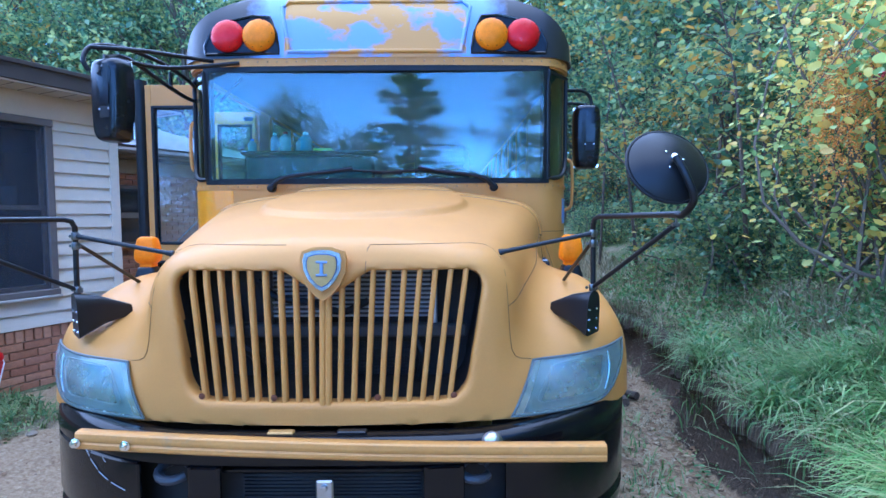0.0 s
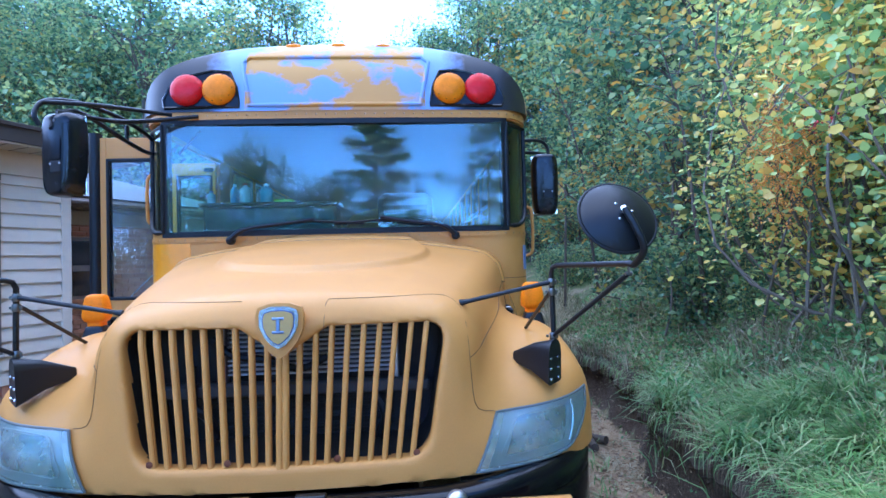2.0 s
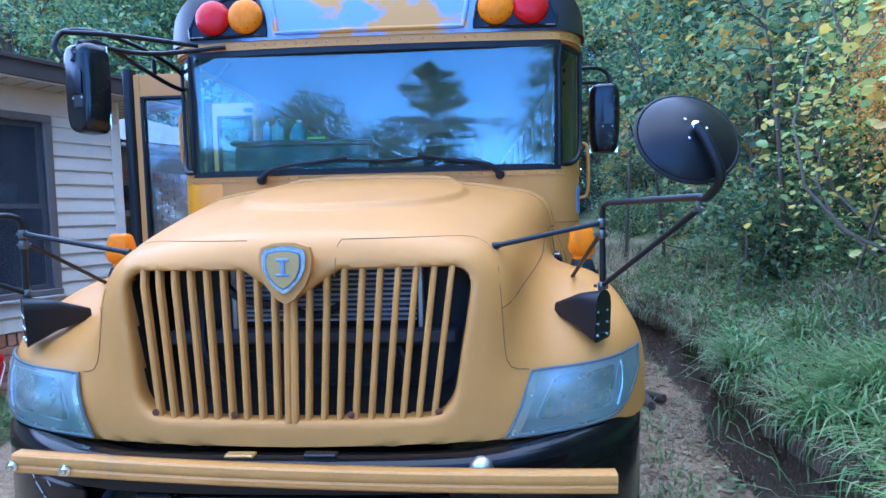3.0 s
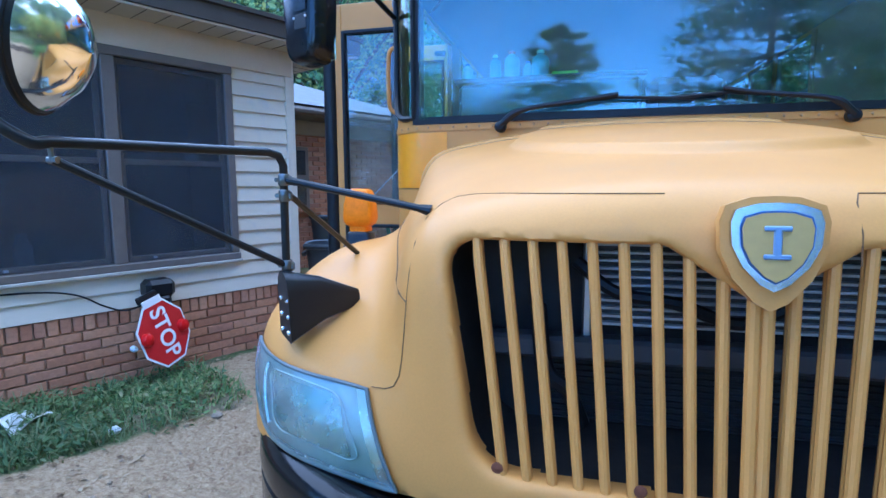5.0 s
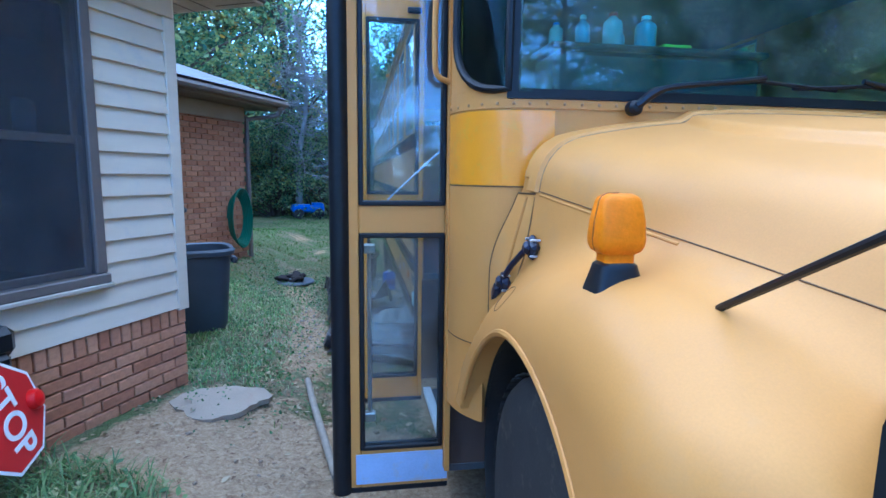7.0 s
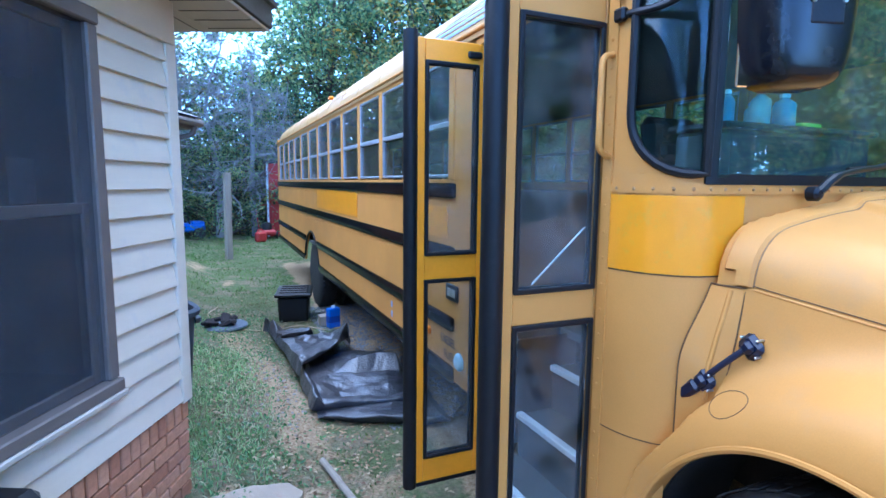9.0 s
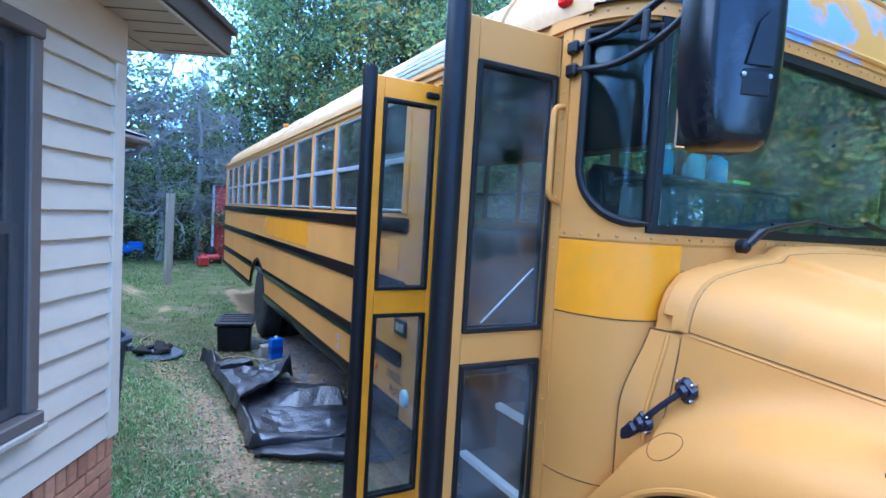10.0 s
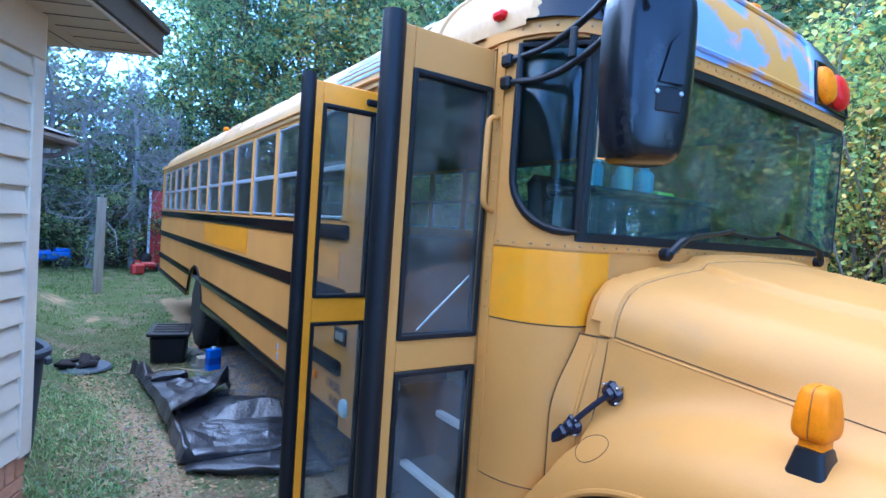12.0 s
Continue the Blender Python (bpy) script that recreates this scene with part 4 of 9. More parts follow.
cab = part("cab_front", band(-W_POST, W_POST, 0.95, 1.812), YELLOW, bus, "faded yellow cowl under the windscreen")
for s in (-1, 1):
    if s < 0:
        part("paint_patch", band(s * 0.90, s * (W_POST - 0.01), 1.515, 1.775, 0.003, 0.003), ORANGE, cab, "bright yellow patch over old lettering")
    if s > 0:
        part("paint_patch", band(1.24, 1.33, 1.56, 1.72, 0.003, 0.003), BLUE_PAINT, cab, "smudge of pale blue primer")
    part("lower_cowl", band(s * 1.15, s * (W_POST - 0.005), 0.62, 0.97, 0.0), YELLOW, cab)
    part("corner_post", band(s * (W_POST - 0.075), s * W_POST, 1.80, 2.56), YELLOW, cab)
    # vertical flange with rivets beside the door
    part("post_flange", band(s * (W_POST - 0.012), s * (W_POST + 0.035), 0.30, 2.54, 0.006, 0.02), YELLOW, cab)
    riv = Mesh()
    for i in range(22):
        p, d = plan(s * (W_POST + 0.012))
        riv.lathe([(0.006, 0), (0.005, 0.003), (0, 0.005)], 6, Matrix.Translation((p.x + d.x * 0.006, p.y, 0.5 + i * 0.095)) @ pose(0, 0, 0, 0, s * 90), close=False)
    tagged(part("rivet_row", riv, YELLOW, cab), kind="stuff")
    part("corner_sill", band(s * 1.07, s * W_POST, 1.805, 1.852, 0.0, 0.02), YELLOW, cab)
    part("seam", band(s * 0.95, s * W_POST, 1.509, 1.513, 0.0015, 0.003), GAP, cab)
    part("seam", band(s * 1.05, s * W_POST, 0.918, 0.922, 0.0015, 0.003), GAP, cab)
    part("side_lamp_cap", Mesh().lathe([(0.018, 0), (0.016, 0.006), (0, 0.008)], 14, Matrix.Translation((s * 1.175, 1.745, 0.96)) @ pose(0, 0, 0, 90, 0, s * 60)), YELLOW, cab)
    # quarter window with a broad rounded lower corner
    q0, q1, zb, zt = 1.075, W_POST - 0.075, 1.845, 2.50
    part("quarter_glass", band(s * q0, s * q1, zb - 0.01, zt + 0.01, -0.012, 0.005), QUARTER_GLASS, bus, "curved greenish quarter window").visible_shadow = False
    r = 0.20
    fil = Mesh()
    fn_f = lambda u, v: (lambda ang: (lambda w, z: Vector((*(plan(s * w)[0]), z)))(
        (q1 - r + r * math.cos(ang)) * (1 - v) + (q1 if True else 0) * v, (zb + r - r * math.sin(ang)) * (1 - v) + zb * v))(u * math.pi / 2)
    fil.grid(fn_f, 14, 4)
    fil.add([(x * 0.992, y + 0.008, z) for x, y, z in fil.v], [f[::-1] for f in fil.f])
    part("quarter_corner", fil, YELLOW, cab)
    g = []
    for w, z in ([(q0, zt), (q1, zt), (q1, zb + r)] + [(q1 - r + r * math.cos(a), zb + r - r * math.sin(a)) for a in np.linspace(0, math.pi / 2, 9)] + [(q0, zb)]):
        p, d = plan(s * w)
        g.append((p.x + d.x * 0.004, p.y + d.y * 0.004, z))
    dense = []
    for a, b in zip(g, g[1:] + g[:1]):
        k = max(1, int((Vector(a) - Vector(b)).length / 0.08))
        dense += [tuple(Vector(a).lerp(Vector(b), i / k)) for i in range(k)]
    part("quarter_gasket", Mesh().tube(dense, 0.015, 8, closed=True), RUBBER, cab, "black rubber gasket")
    part("windscreen_pillar", band(s * 1.03, s * 1.078, 1.825, 2.53, 0.008, 0.04), RUBBER, cab, "black windscreen pillar")
part("windscreen", Mesh().box((0, YF + 0.022, 2.172), (2.07, 0.006, 0.675), 0.001), WS_GLASS, bus, "one-piece windscreen reflecting sky and trees").visible_shadow = False
part("windscreen_gasket", band(-1.08, 1.08, 1.814, 1.846, 0.010, 0.035), RUBBER, cab, "black rubber gasket")
part("windscreen_gasket", band(-1.08, 1.08, 2.498, 2.53, 0.010, 0.035), RUBBER, cab, "black rubber gasket")
part("header_panel", band(-W_POST, W_POST, 2.52, 2.56, 0.0), YELLOW, cab)
part("drip_rail", band(-W_POST - 0.1, W_POST + 0.1, 2.53, 2.58, 0.014, 0.04), YELLOW, cab, "riveted yellow rail above the windscreen")
part("cowl_rail", band(-W_POST, W_POST, 1.782, 1.812, 0.005, 0.02), YELLOW, cab)
rv = Mesh()
for i in range(-22, 23):
    for z, o, st in ((2.555, 0.014, 0.06), (1.797, 0.005, 0.062)):
        p, d = plan(i * st)
        rv.lathe([(0.0065, 0), (0.005, 0.003), (0, 0.005)], 6, Matrix.Translation((p.x + d.x * o, p.y + d.y * o, z)) @ pose(0, 0, 0, 90, 0, math.degrees(math.atan2(d.x, -d.y))), close=False)
tagged(part("rivet_row", rv, surface("rusty_rivets", (0.42, 0.22, 0.08), 0.6, vary=0.5, scale=30), cab), kind="stuff")

# roof: one arch profile, a leaning cap at the front
def arch(q, half=1.235, rise=0.505, base=2.58):
    """q from -1 to 1 across the roof."""
    t = q * math.pi / 2
    x = math.sin(abs(t)) ** 0.82 * half * (1 if q >= 0 else -1)
    return x, base + rise * max(0.0, math.cos(t)) ** 0.95


def front_y(x, z):
    """Depth of the cap's face."""
    a = abs(x)
    base = YF + 0.03 * a * a if a < 1 else YF + 0.03 + 0.28 * (1 - math.sqrt(max(0, 1 - ((a - 1.0) / 0.26) ** 2)))
    h = max(0.0, (z - 2.577) / 0.505)
    return base - 0.02 + 0.07 * h + 0.16 * h ** 4


capm = Mesh()
def cap_fn(u, v):
    q = u * 2 - 1
    x, z = arch(q)
    zz = 2.577 + (z - 2.577) * min(1.0, v * 1.02)
    return Vector((x, front_y(x, zz) if v < 0.999 else front_y(x, zz) + 0.02, zz))


capm.grid(cap_fn, 64, 20, flip=False)
roof_cap = part("roof_cap", capm, CAP_PAINT, bus, "front roof cap, yellow with patchy blue primer, black round the lamps")
crown = Mesh()
def crown_fn(u, v):
    x, z = arch(u * 2 - 1)
    y0 = front_y(x, z) + 0.02
    return Vector((x, y0 + (2.32 - y0) * v, z + 0.012 * math.sin(v * math.pi)))


crown.slab(crown_fn, 64, 8, (0, 0, -0.02))
part("cap_crown", crown, CAP_PAINT, roof_cap)
part("cap_joint", Mesh().tube([(arch(i / 20 - 1)[0] * 1.002, 2.32, arch(i / 20 - 1)[1] + 0.004) for i in range(41)], 0.012, 6), ROOF_PAINT, roof_cap)
# raised frame of the sign board
def on_cap(x, z, o=0.0):
    return Vector((x, front_y(x, z) - o, z))


frame_line = [(-0.525, 2.612), (0.525, 2.612), (0.58, 2.90), (0.54, 2.94), (-0.54, 2.94), (-0.58, 2.90)]
dense = []
for (x0, z0), (x1, z1) in zip(frame_line, frame_line[1:] + frame_line[:1]):
    k = max(1, int(math.hypot(x1 - x0, z1 - z0) / 0.06))
    dense += [on_cap(x0 + (x1 - x0) * i / k, z0 + (z1 - z0) * i / k, 0.002) for i in range(k)]
part("sign_frame", Mesh().tube(dense, 0.014, 8, closed=True), CAP_PAINT, roof_cap, "raised rim of the blanked sign board")
for s in (-1, 1):
    hous = [(0.585, 2.604), (0.605, 2.73), (0.65, 2.835), (0.76, 2.845), (0.91, 2.81), (1.01, 2.75), (1.05, 2.66), (1.04, 2.604)]
    fan = Mesh()
    c = on_cap(s * 0.82, 2.71, 0.004)
    ring = []
    for (x0, z0), (x1, z1) in zip(hous, hous[1:] + hous[:1]):
        ring += [on_cap(s * (x0 + (x1 - x0) * i / 5), z0 + (z1 - z0) * i / 5, 0.004) for i in range(5)]
    mid = [c.lerp(p, 0.5) for p in ring]
    for p in mid:
        p.y = front_y(p.x, p.z) - 0.004
    nr = len(ring)
    F = [(i, (i + 1) % nr, nr + (i + 1) % nr, nr + i) for i in range(nr)] + [(nr + i, nr + (i + 1) % nr, 2 * nr) for i in range(nr)]
    fan.add(ring + mid + [c], [f if s < 0 else f[::-1] for f in F])
    lh = part("lamp_housing", fan, BLACK_PAINT, roof_cap, "black recess for the warning lamps")
    part("housing_rim", Mesh().tube(ring, 0.009, 6, closed=True), BLACK_PAINT, lh)
    for x, mt, nm in ((0.905, RED_LENS, "red_warning_lamp"), (0.710, AMBER, "amber_warning_lamp")):
        z = 2.715
        tilt = math.degrees(math.atan2(front_y(s * x, z + 0.05) - front_y(s * x, z - 0.05), 0.1))
        yaw = math.degrees(math.atan2(front_y(x + 0.05, z) - front_y(x - 0.05, z), 0.1)) * 0.6
        mm = Matrix.Translation(on_cap(s * x, z, 0.0)) @ pose(0, 0, 0, 90 - tilt, 0, s * yaw)
        wl = part(nm, Mesh().lathe([(0.102, 0.0), (0.100, 0.016), (0.094, 0.030), (0.078, 0.042), (0.045, 0.052), (0.0, 0.055)], 36, mm, close=False), mt, roof_cap, nm.split("_")[0] + " domed warning lamp")
        sc = Mesh()
        for i in range(10):
            a = i * math.tau / 10
            sc = Mesh().lathe([(0.004, 0), (0.003, 0.002), (0, 0.003)], 6, mm @ Matrix.Translation((0.088 * math.cos(a), 0.088 * math.sin(a), 0.034)), close=False)
            part("lens_screw", sc, DARK, wl)
for x in (-0.29, 0.0, 0.29):
    z = arch(math.asin((abs(x) / 1.235) ** (1 / 0.82)) / math.pi * 2)[1]
    cl = part("clearance_lamp", Mesh().lathe([(1.0, 0.0), (0.95, 0.35), (0.7, 0.75), (0.3, 0.97), (0, 1.0)], 20, Matrix.Translation((x, front_y(x, z) - 0.012, z - 0.036)) @ pose(0, 0, 0, 58) @ Matrix.Diagonal((0.068, 0.030, 0.034, 1)), close=False), AMBER, roof_cap, "amber clearance lamp")
roofm = Mesh()
def roof_fn(u, v):
    q = u * 2 - 1
    y = 2.32 + (12.05 - 2.32) * v
    end = sstep(y, 11.4, 12.05)
    x, z = arch(q, 1.235, 0.485 * (1 - 0.55 * end ** 2))
    return Vector((x * (1 - 0.03 * end), y, z))


roofm.slab(roof_fn, 48, 40, (0, 0, -0.025))
roof = part("roof", roofm, ROOF_PAINT, bus, "chalky yellow steel roof")
for k in range(13):
    y = 3.219 + 0.711 * k
    if y < 11.5:
        part("roof_joint", Mesh().tube([(arch(i / 16 - 1)[0], y, 2.58 + 0.485 / 0.505 * (arch(i / 16 - 1)[1] - 2.58) + 0.001) for i in range(33)], 0.004, 5), ROOF_PAINT, roof)

# ---- bus body sides ----
PILLARS = [3.219 + 0.711 * k for k in range(13)]
REAR = 12.05


def side_panel(s, y0, y1, z_of, z1, t=0.03):
    """A flat side panel whose lower edge follows z_of(y)."""
    n = max(2, int((y1 - y0) / 0.05))
    fn = lambda u, v: Vector((s * 1.22, y0 + (y1 - y0) * u, z_of(y0 + (y1 - y0) * u) * (1 - v) + z1 * v))
    return Mesh().slab(fn, n, 6, (-s * t, 0, 0))


def wheel_edge(y):
    d = 0.61 ** 2 - (y - 8.09) ** 2
    return max(0.62, 0.49 + math.sqrt(d)) if d > 0 else 0.62


def rub_rail(s, y0, y1, z, h=0.09):
    m = Mesh()
    prof = [(0, h / 2), (0.012, h / 2), (0.022, h / 4), (0.018, 0), (0.022, -h / 4), (0.012, -h / 2), (0, -h / 2)]
    V, F = [], []
    for y in (y0, y0 + 0.03, y1):
        k = 0.3 if y == y0 else 1.0
        V += [(s * (1.222 + o * k), y, z + zz * (0.8 if y == y0 else 1)) for o, zz in prof]
    n = len(prof)
    for j in range(2):
        F += [(j * n + i, j * n + i + 1, (j + 1) * n + i + 1, (j + 1) * n + i) for i in range(n - 1)]
    F += [tuple(range(n)), tuple(range(2 * n, 3 * n))]
    return m.add(V, F)


RIVET = Mesh().lathe([(0.006, 0), (0.005, 0.003), (0, 0.0045)], 6, close=False)
for s in (-1, 1):
    y0 = 2.93 if s < 0 else 1.86
    wall = part("body_side", side_panel(s, y0, REAR, wheel_edge, 1.832), YELLOW, bus, "faded yellow riveted body side")
    part("window_header", side_panel(s, y0, REAR, lambda y: 2.528, 2.60), YELLOW, wall)
    if s < 0:
        part("door_header", side_panel(s, 1.86, 2.95, lambda y: 2.52, 2.60), YELLOW, wall)
        part("patch_panel", Mesh().box((-1.2225, 6.51, 1.59), (0.005, 2.13, 0.24), 0.001), ORANGE, wall, "rectangle of brighter yellow paint")
        part("patch_panel", Mesh().box((-1.2225, 3.44, 1.57), (0.005, 0.34, 0.19), 0.001), ORANGE, wall, "small rectangle of brighter yellow paint")
    part("end_panel", side_panel(s, 11.77, REAR, lambda y: 1.83, 2.53), YELLOW, wall)
    part("front_panel", side_panel(s, y0, 3.19, lambda y: 1.83, 2.53), YELLOW, wall)
    for z, a, b in ((1.765, y0 + 0.22, REAR), (1.39, y0 + 0.22, REAR), (0.965, y0 + 0.22, 7.62), (0.965, 8.56, REAR), (0.66, y0 + 0.22, 7.48), (0.66, 8.70, REAR)):
        part("rub_rail", rub_rail(s, a, b, z), BLACK_PAINT, wall, "black steel rub rail")
    part("drip_gutter", Mesh().box((s * 1.236, (2.2 + REAR) / 2, 2.592), (0.03, REAR - 2.2, 0.018), 0.005), YELLOW, wall)
    rr = Mesh()
    for k in range(12):
        yy = y0 + 0.06
        rr.add([Matrix.Translation((s * 1.22, yy, 0.85 + k * 0.14)) @ pose(0, 0, 0, 0, s * 90) @ Vector(p) for p in RIVET.v], RIVET.f)
        rr.add([Matrix.Translation((s * 1.22, yy + 0.12, 0.85 + k * 0.14)) @ pose(0, 0, 0, 0, s * 90) @ Vector(p) for p in RIVET.v], RIVET.f)
    for k in range(90):
        yy = y0 + 0.1 + k * 0.1
        for z in (2.565, 1.68, 1.30):
            rr.add([Matrix.Translation((s * 1.22, yy, z)) @ pose(0, 0, 0, 0, s * 90) @ Vector(p) for p in RIVET.v], RIVET.f)
    tagged(part("rivet_row", rr, YELLOW, wall), kind="stuff")
    pillar_mesh = Mesh().box((0, 0, 2.18), (0.045, 0.078, 0.71), 0.006).data("pillar", YELLOW)
    for y in PILLARS:
        part("pillar", pillar_mesh, None, wall).location = (s * 1.205, y, 0)
    fr = Mesh()
    w, zl, zh = 0.633, 1.843, 2.525
    for y in (-w / 2 + 0.008, w / 2 - 0.008):
        fr.box((0, y, (zl + zh) / 2), (0.03, 0.016, zh - zl), 0.003)
    for z, h in ((zl + 0.009, 0.018), (zh - 0.009, 0.018), (2.155, 0.034)):
        fr.box((0, 0, z), (0.034, w - 0.030, h), 0.004)
    frame_mesh = fr.data("window_frame", ALU)
    up = Mesh().box((s * 0.004, 0, 2.335), (0.005, w - 0.04, 0.34), 0.001).data("pane", SIDE_GLASS)
    lo = Mesh().box((-s * 0.004, 0, 2.0), (0.005, w - 0.04, 0.29), 0.001).data("pane", SIDE_GLASS)
    for k in range(12):
        win = part("window", frame_mesh, None, bus, "aluminium split-sash bus window, closed")
        win.location = (s * 1.205, (PILLARS[k] + PILLARS[k + 1]) / 2, 0)
        for me in (up, lo):
            part("pane", me, None, win).visible_shadow = False
    # wheel arch rim
    rim = [(s * 1.222, 8.09 + 0.61 * math.cos(a), 0.49 + 0.61 * math.sin(a)) for a in np.linspace(0.32, math.pi - 0.32, 25)]
    part("arch_rim", Mesh().tube(rim, 0.014, 6), RUBBER, wall)
# rear wall and floor close the body
part("rear_wall", Mesh().box((0, REAR + 0.012, 1.70), (2.44, 0.03, 1.95), 0.01), YELLOW, bus, "yellow rear wall")
part("cabin_floor", Mesh().box((0.0, 7.45, 0.93), (2.38, 9.05, 0.05), 0.005).box((0.28, 2.3, 0.93), (1.80, 1.26, 0.05), 0.005), INSIDE, bus, "grey cabin floor")
part("chassis", Mesh().box((0, 6.0, 0.62), (0.9, 11.6, 0.22), 0.02).box((-0.8, 5.2, 0.62), (0.5, 1.6, 0.35), 0.02), DARK, bus, "dark chassis rails")
part("ceiling_lining", Mesh().slab(lambda u, v: Vector((arch(u * 2 - 1, 1.19, 0.47)[0], 1.95 + v * 10.0, arch(u * 2 - 1, 1.19, 0.45, 2.56)[1])), 24, 4, (0, 0, -0.01)), INSIDE, bus)

# fuel door lettering and fittings by the entrance
TEXT_PAINT = surface("faded_black_lettering", (0.08, 0.06, 0.04), 0.6, vary=0.3, scale=30)


def lettering(body, size, m, mat, parent, name="lettering", label="", bold=0.0):
    cu = bpy.data.curves.new(name, "FONT")
    cu.body, cu.size, cu.align_x, cu.align_y, cu.extrude = body, size, "CENTER", "CENTER", 0.0008
    cu.offset = bold
    tmp = bpy.data.objects.new(name, cu)
    me = bpy.data.meshes.new_from_object(tmp)
    bpy.data.objects.remove(tmp)
    me.materials.clear()
    me.materials.append(mat)
    ob = part(name, me, None, parent, label)
    ob.matrix_basis = m
    return ob


LEFT_FACE = lambda y, z: Matrix(((0, 0, -1, -1.2235), (-1, 0, 0, y), (0, 1, 0, z), (0, 0, 0, 1)))
lettering("DIESEL", 0.075, LEFT_FACE(3.24, 0.845), TEXT_PAINT, bus, label="faded black stencilled word")
lettering("FUEL", 0.075, LEFT_FACE(3.22, 0.755), TEXT_PAINT, bus, label="faded black stencilled word")
plate = part("number_plate", Mesh().box((-1.226, 3.18, 1.16), (0.012, 0.17, 0.10), 0.012), PLASTIC, bus, "small black plaque with pale bars")
part("plate_bars", Mesh().box((-1.234, 3.21, 1.16), (0.003, 0.05, 0.05), 0.002).box((-1.234, 3.15, 1.16), (0.003, 0.05, 0.05), 0.002), surface("plaque_bars", (0.35, 0.33, 0.28), 0.5), plate)
part("fuel_cap", Mesh().lathe([(0.052, 0), (0.052, 0.012), (0.04, 0.022), (0.0, 0.024)], 20, Matrix.Translation((-1.222, 3.07, 0.765)) @ pose(0, 0, 0, 0, -90)), CYAN, bus, "pale grey-blue fuel cap")
part("side_marker", Mesh().lathe([(0.03, 0), (0.026, 0.012), (0, 0.016)], 14, Matrix.Translation((-1.222, 3.54, 0.84)) @ pose(0, 0, 0, 0, -90)), AMBER, bus, "round amber side marker")
part("roof_marker", Mesh().box((-1.20, 6.7, 2.78), (0.05, 0.09, 0.04), 0.01), AMBER, bus, "amber side clearance lamp")
part("roof_marker", Mesh().box((-1.235, 1.88, 2.63), (0.05, 0.06, 0.035), 0.01), RED_LENS, bus, "red corner clearance lamp")
part("roof_marker", Mesh().box((1.235, 1.88, 2.61), (0.05, 0.06, 0.035), 0.01), RED_LENS, bus, "red corner clearance lamp")
bars = Mesh()
for i in range(3):
    bars.box((-1.235, 6.05, 2.70 + i * 0.02), (0.004, 0.6 - 0.1 * i, 0.008), 0.001)
part("faded_lettering_bars", bars, surface("faded_print", (0.5, 0.32, 0.12), 0.6), bus)
for y, z in ((4.35, 0.84), (4.35, 0.76), (4.0, 0.82)):
    part("scuff_patch", Mesh().box((-1.2225, y, z), (0.003, 0.03, 0.05), 0.001), BLUE_PAINT, bus)

# winged shield and stripes on the roof side above the door
def on_roof(q, y, o=0.006):
    x, z = arch(q, 1.235, 0.485)
    x2, z2 = arch(q + 0.004, 1.235, 0.485)
    n = Vector((-(z2 - z), 0, x2 - x)).normalized()
    return Vector((x, y, z)) + n * o


deco = Mesh()
for i in range(5):
    q = -0.94 + 0.045 * i
    deco.grid(lambda u, v, q=q, i=i: on_roof(q + 0.02 * v, 2.78 + 0.05 * i * 0 + (0.95 - 0.10 * i) * u), 10, 1)
part("roof_stripes", deco, BLUE_PAINT, roof, "blue stripes beside a shield emblem")
emb = Mesh()
emb.grid(lambda u, v: on_roof(-0.95 + 0.24 * v, 2.62 + (u - 0.5) * 0.26 * math.sqrt(max(0.05, 1 - (1 - v) ** 2.2)), 0.009), 8, 8)
part("roof_shield", emb, surface("shield_print", (0.55, 0.62, 0.78), 0.5), roof, "pale blue shield emblem")
emb2 = Mesh().grid(lambda u, v: on_roof(-0.91 + 0.17 * v, 2.62 + (u - 0.5) * 0.16 * math.sqrt(max(0.05, 1 - (1 - v) ** 2.2)), 0.012), 8, 8)
part("roof_shield_field", emb2, ROOF_PAINT, roof)

# ---- entrance doors, both leaves folded out ----
KICK = surface("pale_blue_primer", (0.33, 0.42, 0.58), 0.55, vary=0.2, scale=6, fine=120, bump=0.08, dirt=(0.42, 0.36, 0.28))


